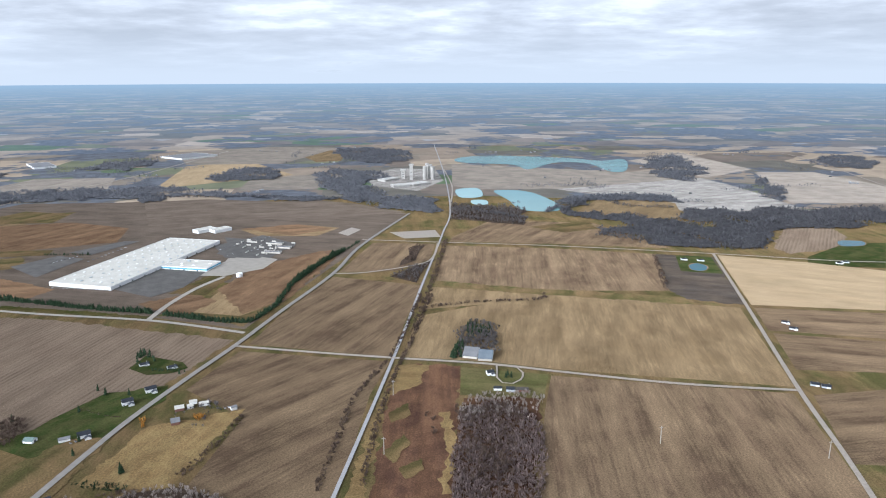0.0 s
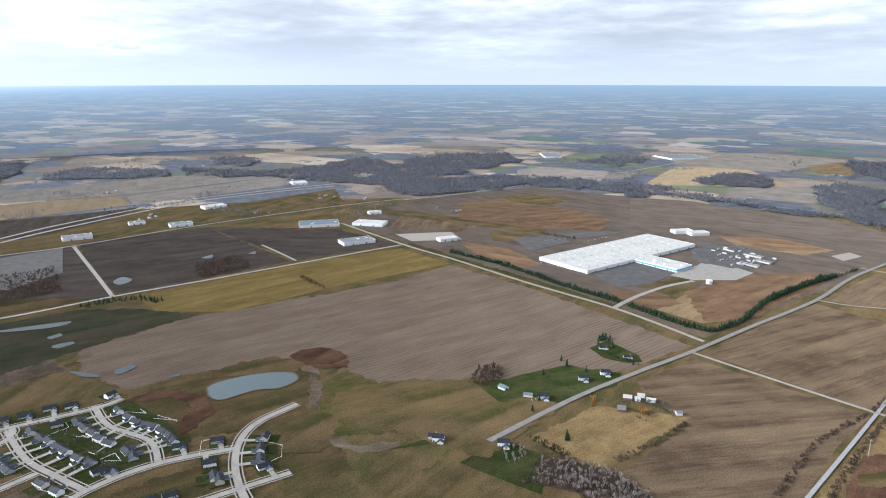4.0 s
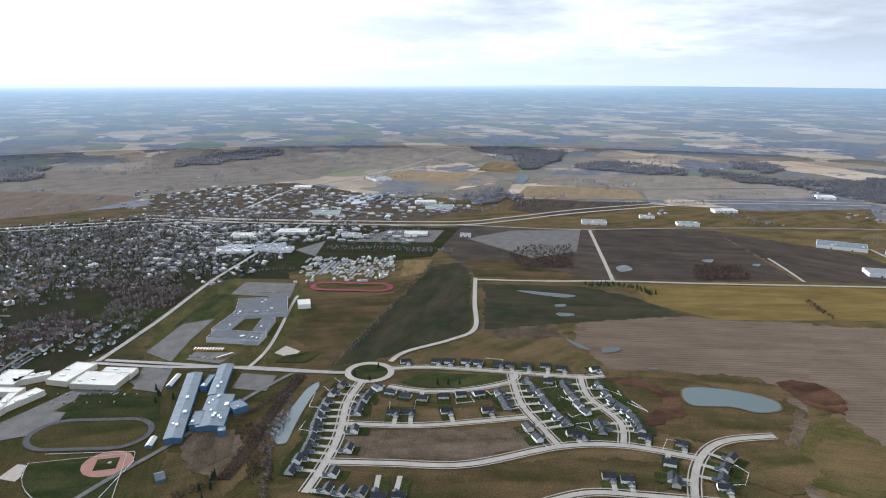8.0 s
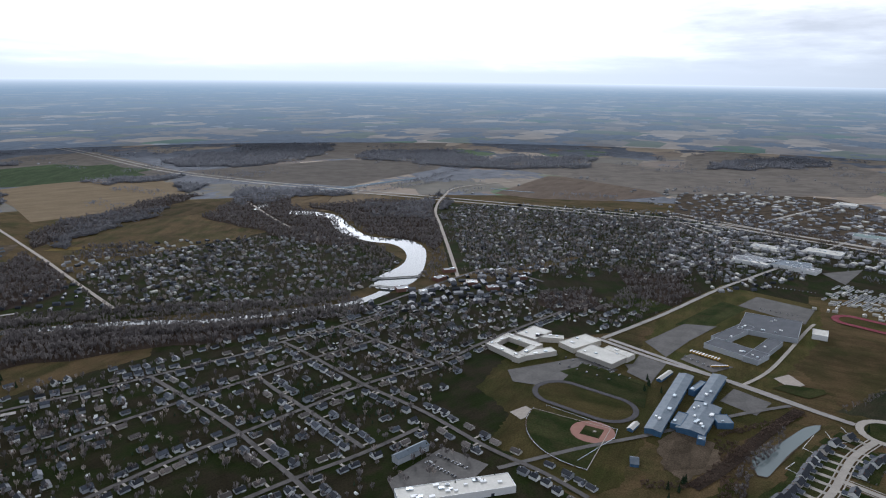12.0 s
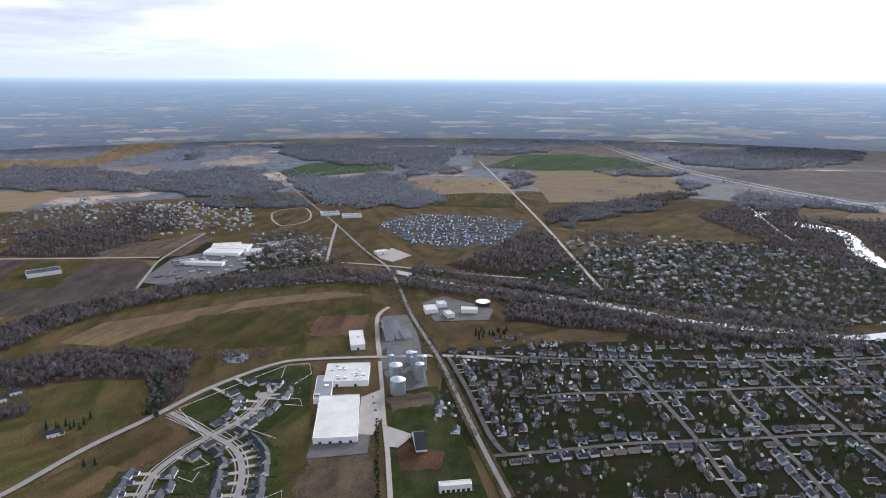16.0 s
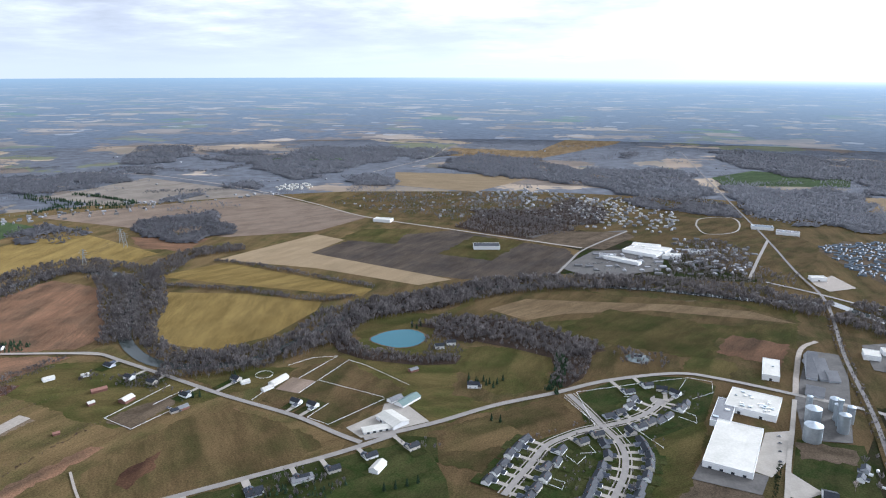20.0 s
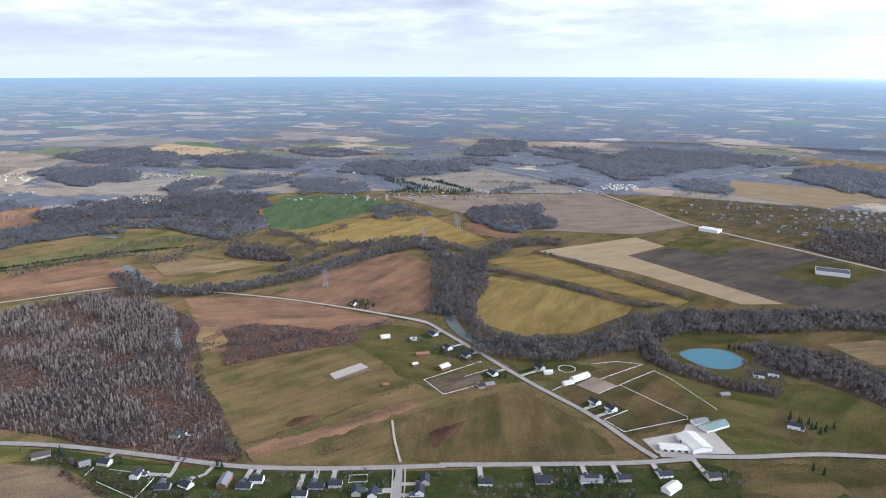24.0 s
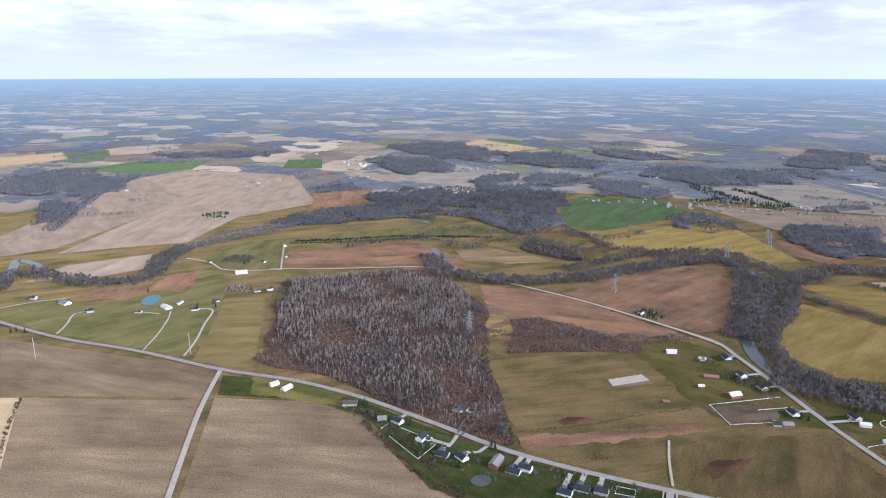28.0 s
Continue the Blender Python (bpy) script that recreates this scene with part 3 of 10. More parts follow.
def canopy(label, high, *pts, cell=7.5):
    """A far wood seen as one uneven roof of bare crowns."""
    SEED[0] += 1
    rng = np.random.default_rng(SEED[0])
    pts = ragged(ragged(list(pts), rng, 40.0), rng, 22.0)
    a = np.array(pts)
    # woods beyond 2500 m take the bark with more haze painted in
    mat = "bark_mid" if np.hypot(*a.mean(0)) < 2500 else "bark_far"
    lo, hi = a.min(0) - cell, a.max(0) + cell
    nx, ny = int((hi[0] - lo[0]) / cell) + 2, int((hi[1] - lo[1]) / cell) + 2
    gx, gy = np.meshgrid(lo[0] + cell * np.arange(nx), lo[1] + cell * np.arange(ny))
    v = np.stack([gx, gy], -1) + rng.uniform(-0.38, 0.38, (ny, nx, 2)) * cell
    mid = (v[:-1, :-1] + v[1:, 1:]) / 2
    flat_mid = mid.reshape(-1, 2)
    cut = inside(pts, flat_mid)
    cut &= off_roads(flat_mid, 8.0) & (np.hypot(flat_mid[:, 0], flat_mid[:, 1]) < 4480)
    patch = np.sin(flat_mid[:, 0] / 47 + SEED[0]) + np.sin(flat_mid[:, 1] / 39) + np.sin((flat_mid[:, 0] - 1.4 * flat_mid[:, 1]) / 83) + np.sin((flat_mid[:, 0] + 0.6 * flat_mid[:, 1]) / 29)
    cut &= patch + rng.normal(0, 0.5, len(cut)) > -1.5
    cut = cut.reshape(ny - 1, nx - 1)
    if not cut.any():
        return None
    full = np.zeros((ny, nx), bool)
    full[1:-1, 1:-1] = cut[:-1, :-1] & cut[:-1, 1:] & cut[1:, :-1] & cut[1:, 1:]
    z = np.where(full, high * rng.uniform(0.72, 1.0, (ny, nx)), rng.uniform(0.1, 0.6, (ny, nx)) * high)
    z[0], z[-1], z[:, 0], z[:, -1] = 0, 0, 0, 0
    used = np.zeros((ny, nx), bool)
    for dy in (0, 1):
        for dx in (0, 1):
            used[dy : ny - 1 + dy, dx : nx - 1 + dx] |= cut
    index = np.full((ny, nx), -1)
    index[used] = np.arange(used.sum())
    j, i = np.where(cut)
    A, B, C, D = index[j, i], index[j, i + 1], index[j + 1, i + 1], index[j + 1, i]
    tops = spread(rng, pts, 14.5)
    tops = tops[(np.hypot(tops[:, 0], tops[:, 1]) < 4450)]
    if len(tops):
        tops = tops[off_roads(tops, 8.0)]
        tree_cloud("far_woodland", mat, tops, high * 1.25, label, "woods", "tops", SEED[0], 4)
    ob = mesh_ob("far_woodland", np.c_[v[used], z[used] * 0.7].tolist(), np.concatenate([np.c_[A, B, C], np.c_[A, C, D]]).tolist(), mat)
    return tagged(ob, label, "woods", "", "stuff")


def hedge(gap, high, width, label, *pts, mat="bark", form="bare", twigs=8, name="tree_line", category="trees"):
    """Trees along a line."""
    SEED[0] += 1
    rng = np.random.default_rng(SEED[0])
    line = curve_through(pts)
    xy = []
    for a, b in zip(line, line[1:]):
        d = b - a
        m = max(1, int(round(d.length * max(width, gap) / gap**2)))
        u = rng.uniform(0, 1, m)
        w = rng.uniform(-width / 2, width / 2, m)
        side = Vector((-d.y, d.x)).normalized()
        xy.append(np.c_[a.x + d.x * u + side.x * w, a.y + d.y * u + side.y * w])
    return tree_cloud(name, mat, np.concatenate(xy), high, label, category, form, SEED[0], twigs)


# ---- ground and distance ----
def make_ground():
    n = 160
    ring = [(4600 * math.cos(2 * math.pi * i / n), 4600 * math.sin(2 * math.pi * i / n), 0) for i in range(n)]
    ob = mesh_ob("ground", [(0, 0, 0)] + ring, [(0, 1 + i, 1 + (i + 1) % n) for i in range(n)], "farmland")
    tagged(ob, "flat winter farmland of brown and tan fields", "ground", "", "structure")
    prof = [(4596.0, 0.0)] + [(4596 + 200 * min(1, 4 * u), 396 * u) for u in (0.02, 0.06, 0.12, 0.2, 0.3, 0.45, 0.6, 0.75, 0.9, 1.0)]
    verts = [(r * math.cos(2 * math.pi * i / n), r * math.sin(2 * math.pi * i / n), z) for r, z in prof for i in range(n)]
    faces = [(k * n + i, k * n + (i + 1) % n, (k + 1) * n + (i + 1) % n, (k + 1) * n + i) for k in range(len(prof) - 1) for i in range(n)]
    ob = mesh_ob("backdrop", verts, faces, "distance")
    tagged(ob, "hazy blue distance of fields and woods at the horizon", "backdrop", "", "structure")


make_ground()


def far_woods(n, yaw0, yaw1, near, far, seed, label):
    """Scattered strips and blocks of woodland in the middle distance, lying along the section lines."""
    rng = np.random.default_rng(seed)
    spots = []
    for k in range(n):
        a, d = radians(rng.uniform(yaw0, yaw1)), math.sqrt(rng.uniform(near**2, far**2))
        cx, cy = -math.sin(a) * d, math.cos(a) * d
        L, W = rng.uniform(60, 330), rng.uniform(25, 90)
        turn = radians(16 + 90 * int(rng.integers(0, 2)) + rng.normal(0, 12))
        m = int(L * W / 230)
        u, v = rng.uniform(-L / 2, L / 2, m), rng.normal(0, W / 3, m)
        spots.append(np.c_[cx + u * math.cos(turn) - v * math.sin(turn), cy + u * math.sin(turn) + v * math.cos(turn)])
    xy = np.concatenate(spots)
    xy = xy[np.hypot(xy[:, 0], xy[:, 1]) < 4450]
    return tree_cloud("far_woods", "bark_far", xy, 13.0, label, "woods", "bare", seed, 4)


# ---- things ----
def gable(bm, x0, y0, x1, y1, z, rise, over=0.5, along="x"):
    """A pitched roof with overhang and thickness."""
    x0, y0, x1, y1 = x0 - over, y0 - over, x1 + over, y1 + over
    t = 0.25
    if along == "x":
        m = (y0 + y1) / 2
        prof = [(y0, z - 0.2), (m, z + rise), (y1, z - 0.2), (y1, z - 0.2 + t), (m, z + rise + t), (y0, z - 0.2 + t)]
        a = [bm.verts.new((x0, y, h)) for y, h in prof]
        b = [bm.verts.new((x1, y, h)) for y, h in prof]
    else:
        m = (x0 + x1) / 2
        prof = [(x0, z - 0.2), (m, z + rise), (x1, z - 0.2), (x1, z - 0.2 + t), (m, z + rise + t), (x0, z - 0.2 + t)]
        a = [bm.verts.new((x, y1, h)) for x, h in prof]
        b = [bm.verts.new((x, y0, h)) for x, h in prof]
    for i in range(6):
        j = (i + 1) % 6
        bm.faces.new((a[i], b[i], b[j], a[j]))
    for e in (a, b):
        f = e if e is b else e[::-1]
        bm.faces.new((f[0], f[1], f[4], f[5]))
        bm.faces.new((f[1], f[2], f[3], f[4]))
    return bm


def gable_wall(bm, x0, y0, x1, y1, h, rise, along="x"):
    box(bm, x0, y0, 0, x1, y1, h)
    if along == "x":
        m = (y0 + y1) / 2
        for x in (x0, x1):
            bm.faces.new([bm.verts.new(p) for p in ((x, y0, h), (x, y1, h), (x, m, h + rise))])
    else:
        m = (x0 + x1) / 2
        for y in (y0, y1):
            bm.faces.new([bm.verts.new(p) for p in ((x0, y, h), (x1, y, h), (m, y, h + rise))])
    return bm


HOUSES = {}


def house_model(key, label, wall, roof, w, d, h, rise, wing=None, fine=True):
    """A house facing -y: main block w by d, and a wing with the garage."""
    ob = thing("house", label, "house")
    bm = gable_wall(bmesh.new(), -w / 2, -d / 2, w / 2, d / 2, h, rise)
    rf = gable(bmesh.new(), -w / 2, -d / 2, w / 2, d / 2, h, rise)
    gx, gy = w * 0.25, -d / 2
    if wing:
        ww, wd, wh = wing
        gx, gy = w / 2 - ww / 2, -d / 2 - wd
        gable_wall(bm, gx - ww / 2, gy, gx + ww / 2, -d / 2 + 0.5, wh, ww * 0.3, "y")
        gable(rf, gx - ww / 2, gy, gx + ww / 2, 0, wh, ww * 0.3, 0.4, "y")
    part("wall", bm, wall, ob)
    top = part("roof", rf, roof, ob)
    part("garage_door", boxes((gx - 2.4, gy - 0.08, 0, gx + 2.4, gy + 0.1, 2.3)), "paint_white", ob)
    if fine:
        part("door", boxes((-1.6, -d / 2 - 0.08, 0, -0.6, -d / 2 + 0.1, 2.1)), "window_dark", ob)
        for x in (-w * 0.36, w * 0.08):
            part("window", boxes((x - 0.8, -d / 2 - 0.06, 0.9, x + 0.8, -d / 2 + 0.1, 2.2)), "window_dark", ob)
        for x in (-w * 0.25, w * 0.25):
            part("window", boxes((x - 0.8, d / 2 - 0.1, 0.9, x + 0.8, d / 2 + 0.06, 2.2)), "window_dark", ob)
    part("chimney", boxes((w * 0.3 - 0.4, 0.8, h, w * 0.3 + 0.4, 1.6, h + rise + 0.9)), "brick_red" if fine else "cement_grey", top)
    HOUSES.setdefault(key, []).append(ob)
    ob.location = (0, 0, 0)
    return ob


def make_models():
    m = house_model
    m("new", "white two-storey house with a dark shingle roof", "siding_white", "shingle", 15, 10, 5.8, 3.4, (7.5, 6, 3.0))
    m("new", "beige two-storey house with a dark shingle roof", "siding_beige", "shingle", 15, 10, 5.4, 3.4, (7.5, 5, 3.0))
    m("new", "grey single-storey house with a dark shingle roof", "siding_grey", "shingle", 17, 11, 3.4, 3.6, (7.5, 6, 3.0))
    m("new", "white house with a dark roof and front garage", "siding_white", "shingle", 16, 10, 4.4, 3.6, (7.5, 5, 3.0))
    m("old", "white clapboard house with a grey shingle roof", "siding_white", "shingle", 11, 8, 4.6, 3.0, (5, 4, 2.8), False)
    m("old", "small grey house with a dark roof", "siding_grey", "shingle", 12, 8, 3.0, 2.4, None, False)
    m("old", "beige bungalow with a brown roof", "siding_beige", "shingle_brown", 13, 8.5, 3.0, 2.4, None, False)
    m("old", "dark grey house with a slate-coloured roof", "siding_grey", "shingle", 12, 9, 5.0, 2.8, (5, 3, 2.8), False)
    m("old", "white bungalow with a dark grey roof", "siding_white", "shingle", 14, 8, 2.8, 2.0, (6, 3, 2.6), False)


make_models()
USED = set()
DICE = random.Random(7)


def place_house(key, x, y, angle, pick=None, group=""):
    model = HOUSES[key][pick if pick is not None else DICE.randrange(len(HOUSES[key]))]
    m = pose(x, y, 0.0, 0, 0, angle)
    if model.name not in USED:
        USED.add(model.name)
        model.matrix_world = m
        return tagged(model, group=group)
    return tagged(copy_thing(model, m), group=group)


def house(x, y, angle=0.0, key="old", pick=None):
    TAKEN.append((x, y))
    return place_house(key, x, y, angle, pick)


TAKEN = []


def nearest_road(x, y):
    """The closest point of any road, and that road's half width."""
    best, p = None, np.array([x, y])
    for line, half in ROADS:
        a, d = line[:-1], line[1:] - line[:-1]
        u = (((p - a) * d).sum(-1) / np.maximum((d * d).sum(-1), 1e-6)).clip(0, 1)
        q = a + u[:, None] * d
        gap = np.hypot(*(q - p).T)
        k = int(gap.argmin())
        if best is None or gap[k] < best[0]:
            best = (float(gap[k]), Vector(q[k]), half)
    return best


def lots(group, *spots):
    """Estate houses, each turned to its street, with a lawn and a drive to the kerb."""
    grass, drives = ([], []), ([], [])
    for i, (x, y) in enumerate(spots):
        gap, q, half = nearest_road(x, y)
        d = (q - Vector((x, y))).normalized()
        if gap < 19:
            x, y = q.x - d.x * 19, q.y - d.y * 19
            gap = 19.0
        turn = math.degrees(math.atan2(d.y, d.x)) + 90
        TAKEN.append((x, y))
        place_house("new", x, y, turn + DICE.uniform(-2, 2), group=group)
        m = pose(x, y, 0, 0, 0, turn)
        reach = min(gap - half, 40.0)
        for (V, Fc), z, box2 in ((grass, 1.30 + 0.0004 * i, (-10.0, -reach + 3.5, 10.0, DICE.uniform(13, 20))), (drives, 1.66 + 0.0004 * i, (1.2, -reach - 0.5, 7.2, -5.0))):
            k = len(V)
            V += [tuple(m @ Vector((u, v, z))) for u, v in ((box2[0], box2[1]), (box2[2], box2[1]), (box2[2], box2[3]), (box2[0], box2[3]))]
            Fc.append((k, k + 1, k + 2, k + 3))
    tagged(mesh_ob("lawns", *grass, "lawn"), "mown green lawns round the estate houses", "lawn", "", "structure")
    tagged(mesh_ob("driveways", *drives, "concrete"), "pale concrete driveways of the estate houses", "driveway", "", "structure")


def join_house(joined, model, m):
    for child in model.children:
        if child.name.split(".")[0] not in ("wall", "roof"):
            continue
        V, Fc = joined.setdefault(child.data.materials[0].name, ([], []))
        k = len(V)
        V += [tuple(m @ v.co) for v in child.data.vertices]
        Fc += [tuple(k + i for i in p.vertices) for p in child.data.polygons]


def town(n, angle, gx, gy, seed, group, *pts, trees=0.5, high=11.0, key="old", pale=0.25):
    """Houses on the lots of an old town and bare trees between them."""
    rng = np.random.default_rng(seed)
    a = radians(angle)
    rot = np.array([[math.cos(a), -math.sin(a)], [math.sin(a), math.cos(a)]])
    q = np.array(pts) @ rot
    lo, hi = q.min(0), q.max(0)
    mx, my = np.meshgrid(np.arange(lo[0], hi[0], gx), np.arange(lo[1], hi[1], gy))
    xy = np.stack([mx.ravel(), my.ravel()], 1) + rng.uniform(-0.22, 0.22, (mx.size, 2)) * (gx, gy)
    xy = xy @ rot.T
    xy = xy[inside(list(pts), xy)]
    xy = xy[off_roads(xy, 9.0)]
    for tx, ty in TAKEN:
        xy = xy[np.hypot(xy[:, 0] - tx, xy[:, 1] - ty) > 22]
    rng.shuffle(xy)
    xy = xy[:n]
    far = np.hypot(xy[:, 0], xy[:, 1])
    joined = {}
    for (x, y), d in zip(xy, far):
        turn = angle + 90 * int(rng.integers(0, 4)) + float(rng.normal(0, 2))
        if d < 760:
            place_house(key, float(x), float(y), turn, group=group)
        else:
            join_house(joined, DICE.choice(HOUSES[key]), pose(float(x), float(y), 0, 0, 0, turn))
    for mat, (V, Fc) in joined.items():
        tagged(mesh_ob("town_houses", V, Fc, mat), "many small houses of the old town beyond the near streets", "houses", "", "stuff")
    if trees:
        t = spread(rng, pts, 10.5 / trees**0.5, 2.0)
        pick = rng.random(len(t)) < pale
        tree_cloud("street_trees", "bark", t[~pick], high * 1.15, "bare leafless trees among the houses of a town", "trees", "bare", seed, 12)
        tree_cloud("street_trees", "bark_pale", t[pick], high * 1.1, "pale bare trees among the houses of a town", "trees", "bare", seed + 1, 9)


def along(pitch, seed, *pts, key="old", group="houses of the old town", near=760, gaps=0.15):
    """Houses along both sides of a town street, each with a drive."""
    rng = np.random.default_rng(seed)
    line = curve_through(pts)
    joined, V, Fc = {}, [], []
    for side in (-1, 1):
        run, row = rng.uniform(4, pitch), offset_line(line, side * 17.0)
        for a, b in zip(row, row[1:]):
            d = b - a
            while run < d.length:
                p = a + d * (run / d.length) + Vector(rng.uniform(-1.5, 1.5, 2))
                run += pitch * rng.uniform(0.85, 1.25)
                spot = np.array([[p.x, p.y]])
                if rng.random() < gaps or not off_roads(spot, 9.0)[0] or any(math.hypot(p.x - x, p.y - y) < 15 for x, y in TAKEN):
                    continue
                TAKEN.append((p.x, p.y))
                turn = math.degrees(math.atan2(d.y, d.x)) + (0 if side > 0 else 180) + float(rng.normal(0, 2))
                m = pose(p.x, p.y, 0, 0, 0, turn)
                if p.length < near:
                    place_house(key, p.x, p.y, turn, group=group)
                else:
                    join_house(joined, DICE.choice(HOUSES[key]), m)
                if rng.random() < 0.6:
                    k = len(V)
                    x = rng.choice([-5.5, 5.0])
                    V += [tuple(m @ Vector((x + u, v, 1.72))) for u, v in ((-1.6, 2.0), (1.6, 2.0), (1.6, -13.5), (-1.6, -13.5))]
                    Fc.append((k + 3, k + 2, k + 1, k))
            run -= d.length
    for mat, (v, f) in joined.items():
        tagged(mesh_ob("town_houses", v, f, mat), "many small houses along the streets of the old town", "houses", "", "stuff")
    if V:
        tagged(mesh_ob("driveways", V, Fc, "concrete"), "pale concrete driveways beside old town houses", "driveway", "", "structure")


def roofs(n, angle, gx, gy, seed, label, *pts, mat="roof_grey", size=(12, 7, 4)):
    """Far-off small buildings that nobody could count, in one mesh."""
    rng = np.random.default_rng(seed)
    a = radians(angle)
    rot = np.array([[math.cos(a), -math.sin(a)], [math.sin(a), math.cos(a)]])
    q = np.array(pts) @ rot
    lo, hi = q.min(0), q.max(0)
    mx, my = np.meshgrid(np.arange(lo[0], hi[0], gx), np.arange(lo[1], hi[1], gy))
    xy = (np.stack([mx.ravel(), my.ravel()], 1) + rng.uniform(-0.25, 0.25, (mx.size, 2)) * (gx, gy)) @ rot.T
    xy = xy[inside(list(pts), xy)]
    xy = xy[off_roads(xy, 5.0)]
    rng.shuffle(xy)
    V, Fc = [], []
    for x, y in xy[:n]:
        w, d, h = np.array(size) * rng.uniform(0.7, 1.25, 3) / 2
        h *= 2
        b = a + (math.pi / 2 if rng.random() < 0.5 else 0)
        c, s = math.cos(b), math.sin(b)
        k = len(V)
        for lx, ly, lz in ((-w, -d, 0), (w, -d, 0), (w, d, 0), (-w, d, 0), (-w, -d, h), (w, -d, h), (w, d, h), (-w, d, h), (-w, 0, h * 1.5), (w, 0, h * 1.5)):
            V.append((x + lx * c - ly * s, y + lx * s + ly * c, lz))
        Fc += [tuple(k + i for i in f) for f in ((0, 1, 5, 4), (1, 2, 6, 9, 5), (2, 3, 7, 6), (3, 0, 4, 8, 7), (4, 5, 9, 8), (6, 7, 8, 9))]
    ob = mesh_ob("far_houses", V, Fc, mat)
    return tagged(ob, label, "houses", "", "stuff")


def hall(label, x, y, L, W, angle, h=8.0, roof="roof_white", wall="siding_white", units=6, doors=5, name="warehouse", rise=0.0, unit_size=3.0, band=""):
    """A long flat or low-gabled building: walls with parapet, roof, rooftop units and dock doors."""
    ob = thing(name, label, "building")
    TAKEN.append((x, y))
    h += (abs(x) * 7 + abs(y) * 3) % 10 * 0.07
    bm = bmesh.new()
    if rise:
        gable_wall(bm, -L / 2, -W / 2, L / 2, W / 2, h, rise)
        part("wall", bm, wall, ob)
        part("roof", gable(bmesh.new(), -L / 2, -W / 2, L / 2, W / 2, h, rise, 0.8), roof, ob)
    else:
        box(bm, -L / 2, -W / 2, 0, L / 2, W / 2, h)
        part("wall", bm, wall, ob)
        part("roof", boxes((-L / 2 + 0.4, -W / 2 + 0.4, h + 0.02, L / 2 - 0.4, W / 2 - 0.4, h + 0.3)), roof, ob)
        e = 0.35
        part("parapet", boxes((-L / 2, -W / 2, h, L / 2, -W / 2 + e, h + 0.9), (-L / 2, W / 2 - e, h, L / 2, W / 2, h + 0.9), (-L / 2, -W / 2 + e, h, -L / 2 + e, W / 2 - e, h + 0.9), (L / 2 - e, -W / 2 + e, h, L / 2, W / 2 - e, h + 0.9)), wall, ob)
    if band:
        part("band", boxes((-L / 2 - 0.15, -W / 2 - 0.15, h * 0.35, L / 2 + 0.15, W / 2 + 0.15, h * 0.8)), band, ob, "coloured metal band round the wall")
    rng = random.Random(int(abs(x) + abs(y)))
    for i in range(units):
        ux, uy, s = rng.uniform(-0.42, 0.42) * L, rng.uniform(-0.38, 0.38) * W, unit_size * rng.uniform(0.6, 1.3)
        if units > 30:
            ux, uy = (i // 6 - units / 12 + 0.5) * L * 6 / units * 0.95 + rng.uniform(-3, 3), (i % 6 - 2.5) * W / 6.4 + rng.uniform(-3, 3)
        zz = h + 0.3 + (rise * (1 - abs(uy) / (W / 2)) if rise else 0)
        part("rooftop_unit", boxes((ux - s, uy - s * 0.6, zz - 0.3, ux + s, uy + s * 0.6, zz + 1.5)), "paint_white" if i % 3 else "galvanised", ob)
    for i in range(doors):
        dx = -L / 2 + L * (i + 0.7) / (doors + 0.4)
        part("dock_door", boxes((dx - 1.9, -W / 2 - 0.12, 0, dx + 1.9, -W / 2 + 0.1, 4.0)), "window_dark", ob)
        part("dock_door", boxes((dx - 1.9, W / 2 - 0.1, 0, dx + 1.9, W / 2 + 0.12, 4.0)), "window_dark", ob)
    ob.matrix_world = pose(x, y, 0, 0, 0, angle)
    return ob


def barn(label, x, y, L, W, angle, wall="siding_white", roof="roof_grey", h=4.0, name="barn"):
    ob = thing(name, label, "barn")
    TAKEN.append((x, y))
    part("wall", gable_wall(bmesh.new(), -L / 2, -W / 2, L / 2, W / 2, h, W * 0.25), wall, ob)
    part("roof", gable(bmesh.new(), -L / 2, -W / 2, L / 2, W / 2, h, W * 0.25), roof, ob)
    part("barn_door", boxes((L / 2 - 0.1, -1.8, 0, L / 2 + 0.1, 1.8, 3.2)), "window_dark", ob)
    ob.matrix_world = pose(x, y, 0, 0, 0, angle)
    return ob


def silo(label, x, y, r, h, roof="galvanised", wall="galvanised", cone=0.35, name="silo"):
    ob = thing(name, label, "silo")
    part("wall", drum(bmesh.new(), 0, 0, 0, r, h, r, 24), wall, ob)
    part("roof", drum(bmesh.new(), 0, 0, h, r * 1.02, h + r * cone, r * 0.12, 24), roof, ob)
    bm = bmesh.new()
    for k in range(1, 5):
        drum(bm, 0, 0, h * k / 5 - 0.2, r + 0.12, h * k / 5 + 0.2, r + 0.12, 24)
    part("hoop", bm, wall, ob)
    ob.matrix_world = pose(x, y, 0)
    return ob


def tower(label, x, y, w, h, angle=0.0, mat="cement_grey", name="tower"):
    ob = thing(name, label, "tower")
    part("shaft", boxes((-w / 2, -w / 2, 0, w / 2, w / 2, h)), mat, ob)
    part("head", boxes((-w * 0.7, -w * 0.6, h, w * 0.7, w * 0.6, h + w * 0.5)), mat, ob)
    for k in range(1, 4):
        part("window", boxes((-w * 0.15, -w / 2 - 0.1, h * k / 4, w * 0.15, -w / 2 + 0.1, h * k / 4 + 2)), "window_dark", ob)
    ob.matrix_world = pose(x, y, 0, 0, 0, angle)
    return ob


